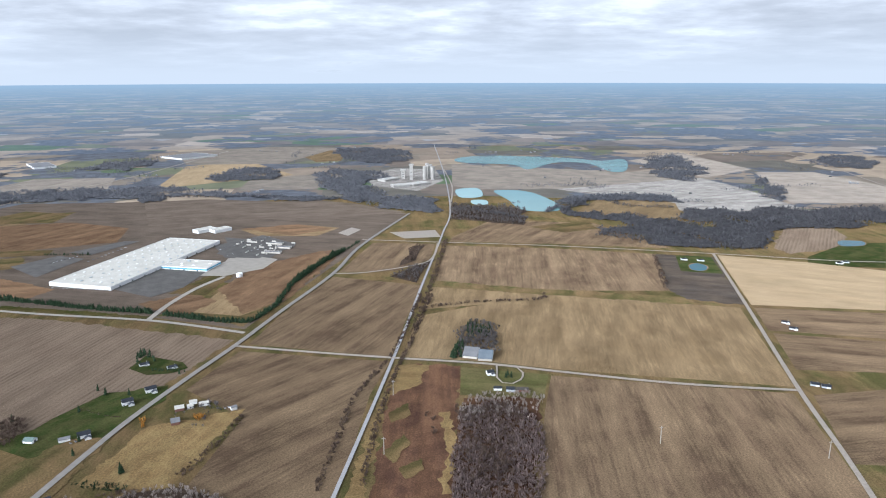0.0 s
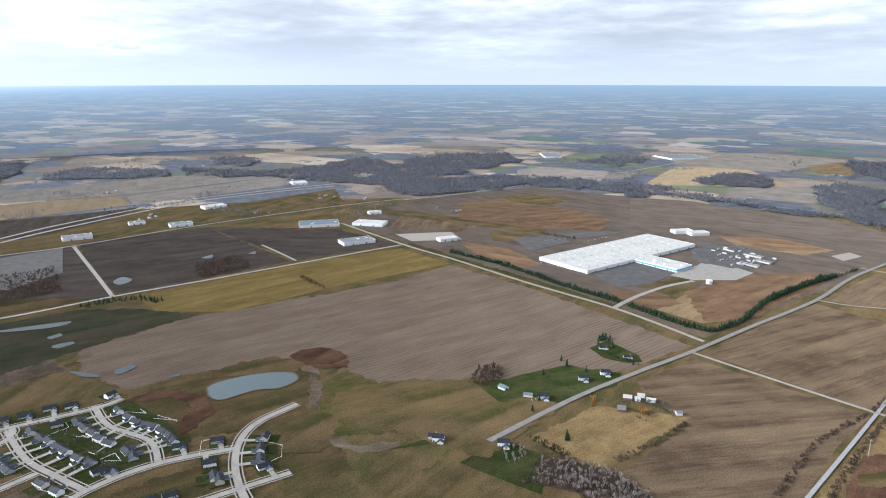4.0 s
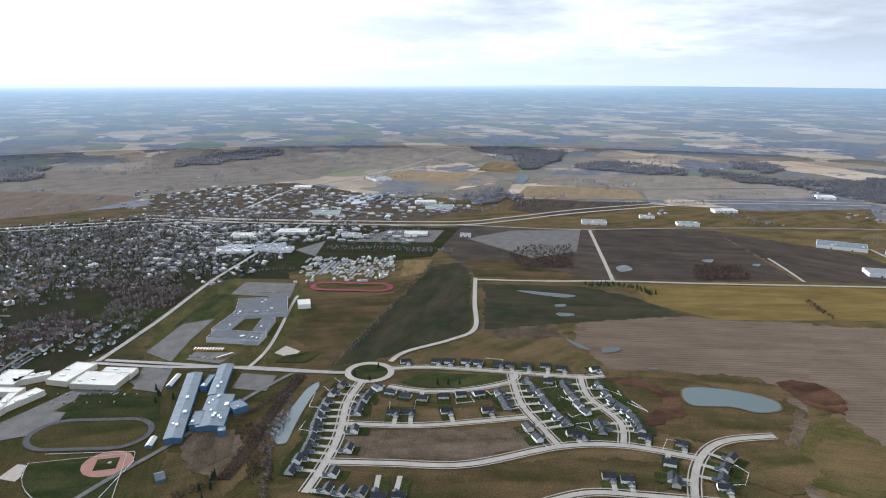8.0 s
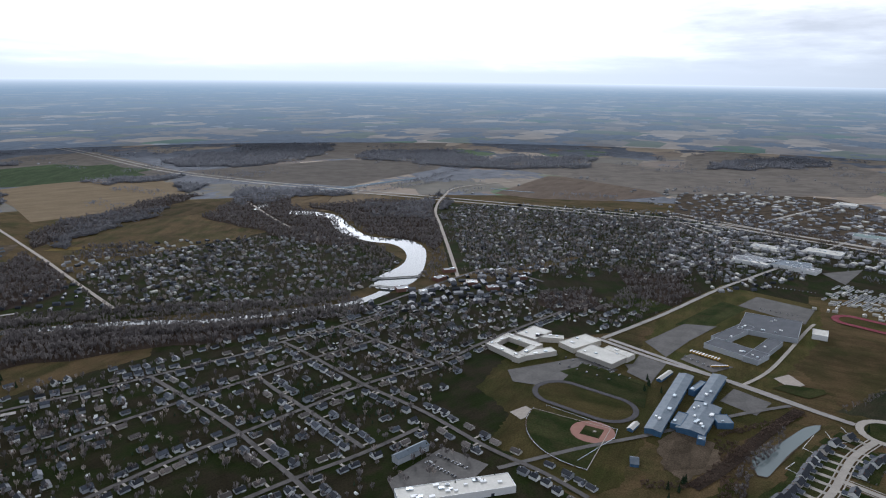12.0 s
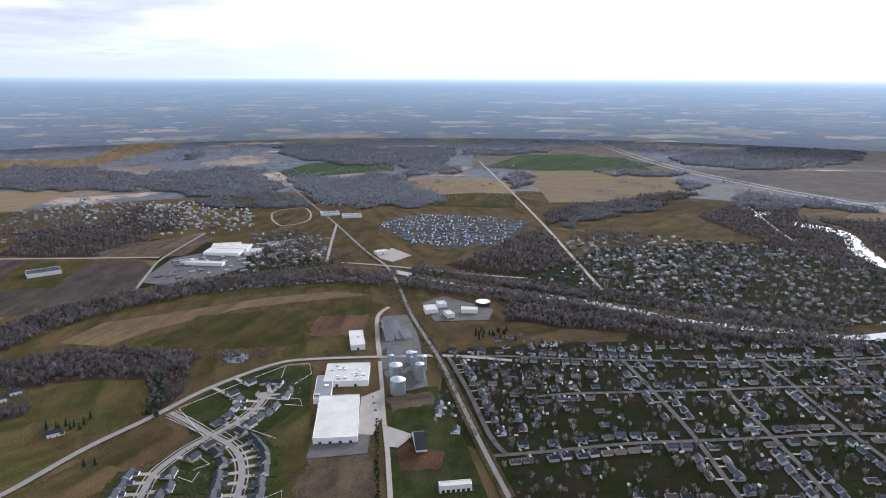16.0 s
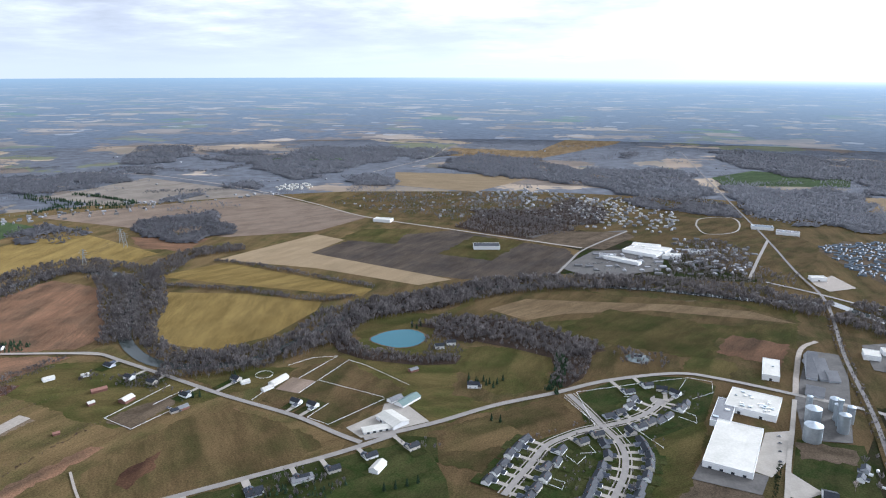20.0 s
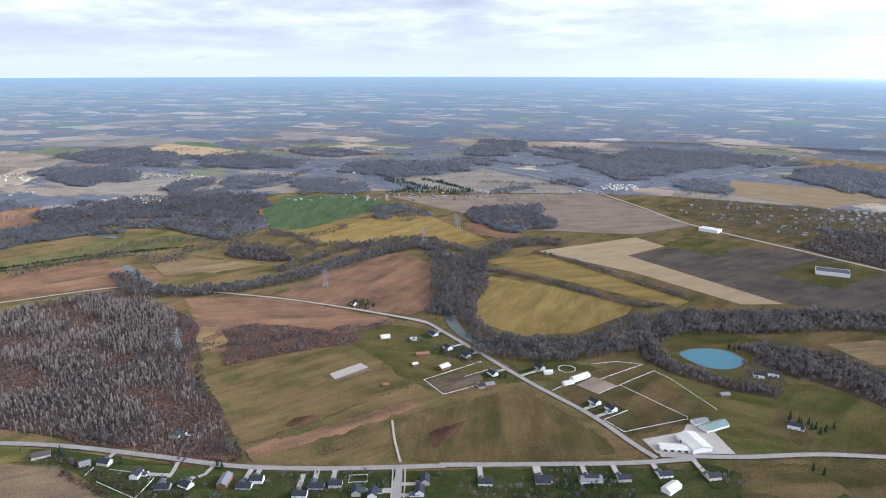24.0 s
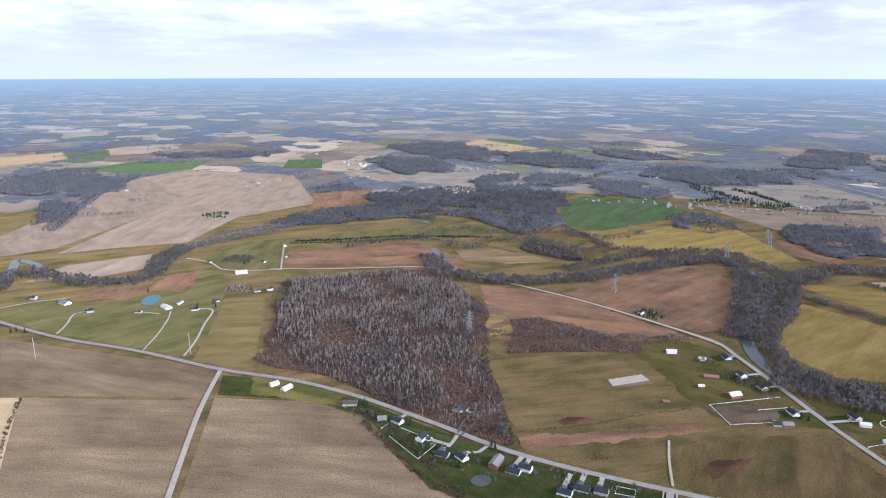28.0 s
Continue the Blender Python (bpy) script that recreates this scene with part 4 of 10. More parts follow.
def fence(label, *pts, high=1.6, mat="paint_white"):
    """A board fence: a panel for each side and posts at the corners."""
    ob = thing("fence", label, "fence")
    cx, cy = pts[0]
    ob.location = (cx, cy, 0)
    for (x0, y0), (x1, y1) in zip(pts, pts[1:]):
        bm = bmesh.new()
        beam(bm, (x0 - cx, y0 - cy, 1.2 + high * 0.75), (x1 - cx, y1 - cy, 1.2 + high * 0.75), 0.17)
        beam(bm, (x0 - cx, y0 - cy, 1.2 + high * 0.3), (x1 - cx, y1 - cy, 1.2 + high * 0.3), 0.17)
        part("panel", bm, mat, ob)
    for x, y in pts:
        part("post", boxes((x - cx - 0.15, y - cy - 0.15, 0, x - cx + 0.15, y - cy + 0.15, 1.2 + high)), mat, ob)
    return ob


MODELS = {}


def put(key, build, x, y, angle=0.0, group="", scale=1.0):
    """Builds a thing the first time and copies it after that."""
    if key not in MODELS:
        MODELS[key] = build()
        ob = MODELS[key]
        ob.matrix_world = pose(x, y, 0, 0, 0, angle)
    else:
        ob = copy_thing(MODELS[key], pose(x, y, 0, 0, 0, angle))
    return tagged(ob, group=group)


def pole_model():
    ob = thing("utility_pole", "tall pale wooden power pole with a crossarm", "pole")
    part("pole", drum(bmesh.new(), 0, 0, 0, 0.55, 24, 0.4, 8), "pole_wood", ob)
    part("crossarm", boxes((-2.6, -0.2, 21.5, 2.6, 0.2, 22.0)), "pole_wood", ob)
    for x in (-2.4, 0.9, 2.4):
        part("insulator", drum(bmesh.new(), x, 0, 22.0, 0.15, 22.7, 0.1, 6), "window_dark", ob)
    return ob


def pole(x, y, angle=0.0):
    return put("pole", pole_model, x, y, angle, "poles of the power line")


def tall_pole_model():
    ob = thing("transmission_pole", "tall pale wooden transmission pole with short arms", "pole")
    part("pole", drum(bmesh.new(), 0, 0, 0, 0.6, 38, 0.35, 8), "pole_wood", ob)
    for z, x0, x1 in ((36.0, 0.0, 2.6), (33.5, -2.6, 0.0), (31.0, 0.0, 2.6)):
        arm = part("crossarm", boxes((x0, -0.15, z, x1, 0.15, z + 0.35)), "pole_wood", ob)
        end = x1 - 0.2 if x1 else x0 + 0.2
        part("insulator", drum(bmesh.new(), end, 0, z - 1.2, 0.14, z, 0.1, 6), "window_dark", arm)
    return ob


def tall_pole(x, y, angle=0.0):
    return put("tall_pole", tall_pole_model, x, y, angle, "poles of the transmission line")


def pylon_model():
    ob = thing("power_pylon", "grey steel lattice power pylon", "pylon")
    h, w = 40.0, 5.0
    level = [(0, w), (12, w * 0.62), (24, w * 0.34), (h, w * 0.14)]
    for sx in (-1, 1):
        for sy in (-1, 1):
            bm = bmesh.new()
            for (z0, w0), (z1, w1) in zip(level, level[1:]):
                beam(bm, (sx * w0, sy * w0, z0), (sx * w1, sy * w1, z1), 0.45)
            part("leg", bm, "galvanised", ob)
    for sx, sy, fx, fy in ((-1, -1, 1, -1), (1, -1, 1, 1), (1, 1, -1, 1), (-1, 1, -1, -1)):
        for (z0, w0), (z1, w1) in zip(level, level[1:]):
            for ax, ay, bx, by in ((sx, sy, fx, fy), (fx, fy, sx, sy)):
                bm = bmesh.new()
                beam(bm, (ax * w0, ay * w0, z0), (bx * w1, by * w1, z1), 0.28)
                part("brace", bm, "galvanised", ob)
    for z, r in ((26, 8), (31, 9.5), (36, 7)):
        bm = bmesh.new()
        beam(bm, (-r, 0, z), (r, 0, z), 0.5)
        beam(bm, (-r, 0, z), (0, 0, z + 2.5), 0.25)
        beam(bm, (r, 0, z), (0, 0, z + 2.5), 0.25)
        part("arm", bm, "galvanised", ob)
    return ob


def pylon(x, y, angle=0.0):
    return put("pylon", pylon_model, x, y, angle, "pylons of the power line")


def wires(*pts, spread_by=9.0, z=30.0):
    ob = thing("power_line", "thin sagging grey power cables", "cable")
    ob.location = (pts[0][0], pts[0][1], 0)
    for (x0, y0), (x1, y1) in zip(pts, pts[1:]):
        d = Vector((x1 - x0, y1 - y0)).normalized()
        for o in (-spread_by, 0.0, spread_by):
            bm = bmesh.new()
            last = None
            for k in range(9):
                u = k / 8
                p = (x0 + (x1 - x0) * u - d.y * o - pts[0][0], y0 + (y1 - y0) * u + d.x * o - pts[0][1], z - 24 * u * (1 - u))
                if last:
                    beam(bm, last, p, 0.10)
                last = p
            part("cable", bm, "window_dark", ob)
    return ob


def fir_model():
    ob = thing("conifer", "dark green conifer tree", "tree")
    part("trunk", drum(bmesh.new(), 0, 0, 0, 0.3, 3, 0.2, 7), "bark", ob)
    rng = random.Random(3)
    bm = bmesh.new()
    for tier in range(7):
        z, r = 1.2 + tier * 1.45, 3.0 * (1 - tier / 8)
        for k in range(7):
            a = k * 0.9 + tier * 0.5 + rng.uniform(-0.2, 0.2)
            rr = r * rng.uniform(0.75, 1.15)
            tip = bm.verts.new((math.cos(a) * rr, math.sin(a) * rr, z - 0.3))
            q = [bm.verts.new((math.cos(a + o) * rr * 0.4, math.sin(a + o) * rr * 0.4, z + 0.2)) for o in (-0.6, 0.6)]
            top = bm.verts.new((math.cos(a) * 0.1, math.sin(a) * 0.1, z + 2.2))
            for f in ((tip, q[1], top), (q[0], tip, top), (q[1], q[0], top), (q[0], q[1], tip)):
                bm.faces.new(f)
    part("crown", bm, "needles", ob)
    return ob


def conifer(x, y):
    return put("fir", fir_model, x, y, DICE.uniform(0, 360), "conifers in the yards")


def car_model():
    ob = thing("car", "small parked car with dark windows", "car")
    part("body", boxes((-2.2, -0.9, 0.4, 2.2, 0.9, 1.0)), "car_paint", ob)
    part("cabin", box(bmesh.new(), -1.2, -0.8, 1.0, 1.3, 0.8, 1.55, 0.8), "window_dark", ob)
    for x in (-1.35, 1.35):
        for y in (-0.85, 0.85):
            bm = drum(bmesh.new(), 0, 0, -0.12, 0.34, 0.12, 0.34, 10)
            bmesh.ops.transform(bm, matrix=Matrix.Translation((x, y, 0.34)) @ Matrix.Rotation(math.pi / 2, 4, "X"), verts=bm.verts)
            part("wheel", bm, "tyre", ob)
    return ob


def far_car_model():
    ob = thing("car", "parked car far off with a dark cabin", "car")
    part("body", boxes((-2.2, -0.9, 0.05, 2.2, 0.9, 1.0)), "car_paint", ob)
    part("cabin", box(bmesh.new(), -1.2, -0.8, 1.0, 1.3, 0.8, 1.55, 0.8), "window_dark", ob)
    return ob


def cars(n, x0, y0, x1, y1, turn=90.0, group="parked cars"):
    key, build = ("car", car_model) if math.hypot(x0, y0) < 850 else ("far_car", far_car_model)
    a = math.degrees(math.atan2(y1 - y0, x1 - x0))
    for i in range(n):
        u = (i + DICE.uniform(-0.15, 0.15)) / max(1, n - 1)
        ob = put(key, build, x0 + (x1 - x0) * u, y0 + (y1 - y0) * u, a + turn + DICE.uniform(-2, 2), group)
        ob.location.z = 1.3


def bus_model():
    ob = thing("school_bus", "yellow school bus with a white roof", "bus")
    part("body", boxes((-5.5, -1.2, 0.6, 4.2, 1.2, 2.9), (4.2, -1.1, 0.6, 5.7, 1.1, 1.9)), "paint_yellow", ob)
    part("roof", boxes((-5.4, -1.1, 2.9, 4.1, 1.1, 3.15)), "paint_white", ob)
    part("window", boxes((-5.2, -1.23, 1.8, 3.9, 1.23, 2.5)), "window_dark", ob)
    for x in (-3.6, 3.9):
        for y in (-1.0, 1.0):
            bm = drum(bmesh.new(), 0, 0, -0.15, 0.5, 0.15, 0.5, 10)
            bmesh.ops.transform(bm, matrix=Matrix.Translation((x, y, 0.5)) @ Matrix.Rotation(math.pi / 2, 4, "X"), verts=bm.verts)
            part("wheel", bm, "tyre", ob)
    return ob


def buses(n, x0, y0, x1, y1, turn=90.0):
    a = math.degrees(math.atan2(y1 - y0, x1 - x0))
    for i in range(n):
        u = i / max(1, n - 1)
        put("bus", bus_model, x0 + (x1 - x0) * u, y0 + (y1 - y0) * u, a + turn, "school buses in a row").location.z = 1.3


def trailer_model():
    ob = thing("mobile_home", "pale mobile home with a low roof", "mobile home")
    part("wall", boxes((-7.5, -2.3, 0, 7.5, 2.3, 2.8)), "siding_white", ob)
    part("roof", gable(bmesh.new(), -7.5, -2.3, 7.5, 2.3, 2.8, 0.7, 0.3), "roof_grey", ob)
    return ob


def trailers(n, gx, gy, angle, seed, *pts):
    rng = np.random.default_rng(seed)
    a = radians(angle)
    rot = np.array([[math.cos(a), -math.sin(a)], [math.sin(a), math.cos(a)]])
    q = np.array(pts) @ rot
    lo, hi = q.min(0), q.max(0)
    mx, my = np.meshgrid(np.arange(lo[0], hi[0], gx), np.arange(lo[1], hi[1], gy))
    xy = (np.stack([mx.ravel(), my.ravel()], 1) + rng.uniform(-0.1, 0.1, (mx.size, 2)) * gx) @ rot.T
    xy = xy[inside(list(pts), xy)]
    rng.shuffle(xy)
    for x, y in xy[:n]:
        put("trailer", trailer_model, float(x), float(y), angle + 90 + float(rng.normal(0, 3)), "homes of the mobile home park")


def ring_track(mat, label, x, y, L, W, angle, wide=9.0, infill="pasture"):
    """A running track with straight sides and round ends, and its grass field."""
    a = radians(angle)
    r = W / 2
    k = 20

    def oval(r):
        s = L / 2 - W / 2
        pts = [(s + r * math.cos(t), r * math.sin(t)) for t in np.linspace(-math.pi / 2, math.pi / 2, k)]
        return pts + [(-s - r * math.cos(t), -r * math.sin(t)) for t in np.linspace(-math.pi / 2, math.pi / 2, k)]

    o, i = oval(r), oval(r - wide)
    n = len(o)
    track = mesh_ob("running_track", [(*p, 0) for p in o + i], [(q, (q + 1) % n, n + (q + 1) % n, n + q) for q in range(n)], mat)
    track.matrix_world = pose(x, y, layer("road"), 0, 0, angle)
    tagged(track, label, "running track", "", "structure")
    c, s = math.cos(a), math.sin(a)
    yard(infill, "worn grass field inside the running track", *[(x + u * c - v * s, y + u * s + v * c) for u, v in i[::3]], name="sports_field", category="field")


def ball_field(x, y, r, angle, skin="infield"):
    """A ball diamond: grass wedge, bare infield, inner grass, mound and outfield fence."""
    a = radians(angle)
    arc = [(x + r * math.cos(a + t), y + r * math.sin(a + t)) for t in np.linspace(-0.85, 0.85, 12)]
    yard("lawn", "mown green grass of the ball field outfield", (x - 6 * math.cos(a), y - 6 * math.sin(a)), *arc, name="sports_field", category="ball field")
    dirt = [(x + 20 * math.cos(a) + 29 * math.cos(t), y + 20 * math.sin(a) + 29 * math.sin(t)) for t in np.linspace(0, 5.9, 16)]
    yard(skin, "bare reddish dirt infield of the ball field", *dirt, name="infield", category="ball field")
    c, s = math.cos(a), math.sin(a)
    yard("lawn", "green grass square inside the infield", *[(x + u * c - v * s, y + u * s + v * c) for u, v in ((3, 0), (21, -18), (39, 0), (21, 18))], name="sports_field", category="ball field")
    yard("gravel", "pale pitcher's mound", *[(x + (17 + 2.5 * math.cos(t)) * c - 2.5 * math.sin(t) * s, y + (17 + 2.5 * math.cos(t)) * s + 2.5 * math.sin(t) * c) for t in np.linspace(0, 5.6, 9)], name="mound", category="ball field")
    strip("warning_track", "drygrass", 2.5, arc, "worn dirt path along the outfield fence", "path")
    for q in (arc[0], arc[-1]):
        strip("foul_line_path", "gravel", 1.0, [(x - 6 * math.cos(a), y - 6 * math.sin(a)), q], "pale path along the foul line", "path", smooth=False)
    fence("dark chain fence round the ball field", *[tuple(p) for p in arc], high=1.2, mat="galvanised")


def bridge(label, x0, y0, x1, y1, w=9.0, z=5.0):
    ob = thing("bridge", label, "bridge")
    d = Vector((x1 - x0, y1 - y0))
    L = d.length
    part("deck", boxes((-L / 2, -w / 2, z - 1, L / 2, w / 2, z)), "cement_grey", ob)
    for s in (-1, 1):
        part("railing", boxes((-L / 2, s * w / 2 - 0.2, z, L / 2, s * w / 2 + 0.2, z + 1.1)), "cement_grey", ob)
    for k in range(1, 4):
        part("pier", boxes((-L / 2 + L * k / 4 - 0.8, -w / 2 + 0.5, 0, -L / 2 + L * k / 4 + 0.8, w / 2 - 0.5, z - 1)), "cement_grey", ob)
    for s in (-1, 1):
        part("abutment", boxes((s * L / 2 - 2, -w / 2, 0, s * L / 2 + 2, w / 2, z - 1)), "cement_grey", ob)
    ob.matrix_world = pose((x0 + x1) / 2, (y0 + y1) / 2, 0, 0, 0, math.degrees(math.atan2(d.y, d.x)))
    return ob


def far_farms(n, yaw0, yaw1, near, far, seed, label):
    rng = np.random.default_rng(seed)
    V, Fc = [], []
    for k in range(n):
        a, d = radians(rng.uniform(yaw0, yaw1)), math.sqrt(rng.uniform(near**2, far**2))
        for j in range(int(rng.integers(1, 5))):
            x, y = -math.sin(a) * d + rng.normal(0, 25), math.cos(a) * d + rng.normal(0, 25)
            w, e, h = rng.uniform(3, 8), rng.uniform(2.5, 5), rng.uniform(3, 4.5)
            t = radians(16 + 90 * int(rng.integers(0, 2)))
            c, s = math.cos(t), math.sin(t)
            i = len(V)
            V += [(x + u * c - v * s, y + u * s + v * c, z) for u, v, z in ((-w, -e, 0), (w, -e, 0), (w, e, 0), (-w, e, 0), (-w, -e, h), (w, -e, h), (w, e, h), (-w, e, h), (-w, 0, h * 1.5), (w, 0, h * 1.5))]
            Fc += [tuple(i + q for q in f) for f in ((0, 1, 5, 4), (1, 2, 6, 9, 5), (2, 3, 7, 6), (3, 0, 4, 8, 7), (4, 5, 9, 8), (6, 7, 8, 9))]
    tagged(mesh_ob("far_farms", V, Fc, "roof_grey"), label, "farm", "", "stuff")


# ---- the plan ----
field("drygrass", "rough brown winter grass between the fields", *[(2600 * math.cos(k * 0.2618), 2600 * math.sin(k * 0.2618)) for k in range(24)])
field("olive", "rough olive winter grass", *[(1500 * math.cos(k * 0.2618), 1500 * math.sin(k * 0.2618)) for k in range(24)])
field("far_soil", "bare brown field far off, paled by painted haze", (-1985, 2769), (-1962, 2962), (-1619, 3024), (-1493, 2710), (-1843, 2563))
field("umber", "brown plowed winter field", (-1633, 2259), (-1219, 2435), (-852, 2412), (-580, 2490), (-397, 2404), (-219, 2244), (-310, 1860), (-533, 1853), (-819, 1878), (-1155, 1565))
field("pale", "pale tan harvested field", (-1316, 2789), (-1458, 3424), (-1215, 3666), (-831, 3136), (-1036, 2955), (-1256, 2761))
field("tan", "tan stubble field with faint rows", (-1004, 3941), (-975, 4252), (-780, 4158), (-707, 3679), (-835, 3626))
field("far_soil", "bare brown field far off, paled by painted haze", (-986, 2956), (-734, 3176), (-530, 3240), (-593, 3001), (-635, 2736), (-944, 2684))
field("far_soil", "bare brown field far off, paled by painted haze", (-1795, 4072), (-1302, 4401), (-853, 4357), (-997, 3550), (-1486, 3491))
field("far_soil", "bare brown field far off, paled by painted haze", (-107, 3573), (182, 3467), (481, 3368), (735, 3274), (977, 3381), (1007, 3046), (353, 2765), (32, 2755), (-85, 2825))
field("quarry", "pale grey quarry floor and spoil", (-502, 3145), (-383, 3387), (-184, 3350), (-127, 2981), (-217, 2706), (-415, 2815))
field("quarry", "pale grey quarry floor and spoil", (342, 2765), (1023, 3098), (1086, 2859), (1118, 2653), (1137, 2367), (1203, 2290), (756, 2256), (558, 2549))
field("far_soil", "bare brown field far off, paled by painted haze", (831, 3718), (1222, 4142), (1361, 3391), (1049, 3099), (977, 3381))
field("far_soil", "bare brown field far off, paled by painted haze", (1335, 3291), (1614, 3298), (1708, 2877), (1485, 2485), (1146, 2474))
field("tan", "tan stubble field with faint rows", (353, 2292), (474, 2546), (632, 2600), (731, 2462), (687, 2208), (480, 2174))
field("brown", "brown plowed winter field", (-57, 1903), (62, 2143), (379, 2110), (535, 1792), (224, 1832), (-63, 1848))
field("olive", "rough olive winter grass", (172, 2046), (368, 2153), (382, 2029), (273, 1972))
field("stripe", "grey orchard ground in rows", (805, 1801), (933, 2048), (1084, 2068), (1068, 1941), (970, 1807), (823, 1743))
field("lawn", "green lawn round a farmhouse", (853, 1716), (1033, 1873), (1138, 1876), (989, 1616), (816, 1635))
field("brown", "brown plowed winter field", (-322, 629), (-308, 829), (-420, 910), (-388, 1057), (-131, 1024), (-146, 903), (-146, 636), turn=52)
field("straw", "dry straw-coloured grass lot beside a farmstead", (-446, 668), (-426, 800), (-368, 822), (-313, 854), (-337, 662), (-385, 658))
field("brown", "brown plowed winter field", (-133, 1042), (-383, 1087), (-368, 1246), (-318, 1498), (-112, 1440), turn=70)
field("brown", "brown plowed winter field", (-312, 1536), (-274, 1828), (-101, 1821), (-106, 1655), (-180, 1550))
field("weeds", "dark reddish weedy ground beside the railway", (-109, 632), (-121, 1013), (-16, 1011), (-19, 636))
field("straw", "dry grass bank beside the railway", (-121, 1013), (-66, 1013), (-75, 943), (-117, 904), (-115, 632), (-139, 631))
field("brown", "brown plowed winter field", (124, 980), (469, 932), (437, 654), (68, 639), (105, 877), turn=88)
field("tan", "tan stubble field with faint rows", (24, 1030), (-113, 1043), (-102, 1240), (150, 1389), (534, 1312), (480, 954), (148, 1002), turn=84)
field("tan", "tan stubble field with faint rows", (-94, 1279), (-86, 1428), (144, 1389), (147, 1351))
field("brown", "brown plowed winter field", (-82, 1462), (-69, 1803), (219, 1781), (474, 1731), (425, 1419), (152, 1409))
field("olive", "rough olive winter grass", (-86, 1428), (-82, 1475), (154, 1421), (432, 1380), (534, 1312), (150, 1381))
field("dark", "dark damp plowed field", (474, 1731), (613, 1707), (552, 1330), (444, 1362), (424, 1439))
field("lawn", "green lawn round a farm pond", (522, 1721), (607, 1707), (585, 1553), (494, 1574))
field("pale", "pale tan harvested field", (630, 1725), (828, 1661), (975, 1591), (813, 1306), (563, 1331))
field("brown", "brown plowed winter field", (562, 1313), (803, 1289), (727, 1154), (538, 1188))
field("brown", "brown plowed winter field", (541, 1174), (719, 1141), (645, 1010), (511, 1016))
field("brown", "brown plowed winter field", (495, 927), (610, 950), (492, 743), (456, 745))
field("faded", "green lawn before a farmhouse", (-16, 1006), (121, 984), (105, 903), (-15, 908))
field("weeds", "dark scrub ground under bare bushes", (-10, 899), (99, 903), (68, 639), (-25, 636))
field("stripe", "grey-brown harvested field with pale straight rows", (-1166, 673), (-1305, 443), (-1082, 356), (-928, 471), (-901, 620), (-793, 646), (-673, 514), (-578, 515), (-485, 601), (-494, 770), (-466, 889), (-415, 1105), (-800, 1193), (-1071, 1222), (-1069, 1046), turn=81)
field("stripe", "grey-brown harvested field with pale straight rows", (-1183, 417), (-1179, 614), (-1134, 839), (-796, 603), (-937, 488), (-968, 381), (-1077, 359), turn=81)
field("ochre", "yellow-green cover crop field", (-1361, 974), (-1390, 589), (-1272, 575), (-1166, 673), (-1142, 913), (-1078, 1230), (-1280, 1257))
field("dark", "dark damp plowed field", (-1994, 710), (-1917, 1047), (-1394, 982), (-1395, 888), (-1445, 570), (-1839, 650))
field("dark", "dark damp plowed field", (-1917, 1047), (-1605, 1298), (-1316, 1293), (-1392, 997))
field("umber", "dull brown fallow ground round the warehouse", (-1291, 1311), (-1641, 1371), (-1772, 1692), (-1734, 2021), (-1624, 2371), (-1200, 2420), (-432, 2221), (-222, 2235), (-414, 1158), (-610, 1213))
field("umber", "brown plowed winter field", (-1200, 2420), (-996, 2491), (-472, 2406), (-227, 2277), (-437, 2168), (-696, 2128), (-811, 2042), (-955, 1935))
field("olive", "rough olive winter grass", (-1574, 2141), (-1344, 2231), (-1348, 2078), (-1481, 1979))
field("olive", "rough olive winter grass", (-587, 1231), (-420, 1172), (-396, 1395), (-352, 1527), (-441, 1460), (-558, 1426))
field("pasture", "green verge along the warehouse drive", (-605, 1217), (-601, 1341), (-566, 1448), (-537, 1442), (-583, 1224))
field("pasture", "olive verge behind the road", (-1305, 1326), (-1113, 1293), (-859, 1258), (-613, 1220), (-605, 1204), (-841, 1232), (-1099, 1255), (-1298, 1290))
field("olive", "rough olive winter grass", (-925, 365), (-914, 481), (-772, 564), (-656, 491), (-567, 524), (-499, 574), (-490, 433), (-567, 375), (-668, 449))
field("olive", "thin grass at the edge of the striped field", (-772, 564), (-793, 646), (-720, 649), (-593, 612), (-519, 667), (-499, 574), (-490, 433), (-651, 461))
field("olive", "thin grass at the edge of the striped field", (-593, 612), (-577, 665), (-514, 661), (-508, 584), (-555, 532))
field("lawn", "green winter lawn of the roadside houses", (-585, 726), (-566, 815), (-532, 895), (-476, 908), (-463, 782), (-476, 700), (-505, 603), (-562, 519), (-532, 601), (-502, 670))
field("lawn", "green lawn round a farmhouse", (-475, 560), (-469, 639), (-434, 639), (-404, 645), (-364, 571), (-453, 561))
field("olive", "rough olive winter grass", (-942, 470), (-917, 601), (-796, 603), (-696, 525), (-556, 464), (-578, 386), (-719, 446), (-774, 365), (-926, 366))
field("olive", "rough olive winter grass", (-1040, 44), (-1153, 191), (-1185, 349), (-1049, 360), (-922, 383), (-1014, 260), (-1020, 77))
field("mud", "bare muddy ground", (-1166, 198), (-1238, 222), (-1195, 352), (-1109, 348), (-1110, 244))
field("darkgreen", "dark damp field with thin green crop", (-1023, -63), (-1594, 159), (-1651, 264), (-1168, 189), (-1110, 144), (-1063, 45), (-1030, 0))
field("darkgreen", "dark damp field with thin green crop", (-1438, 260), (-1399, 478), (-1310, 564), (-1195, 622), (-1183, 417), (-1161, 213))
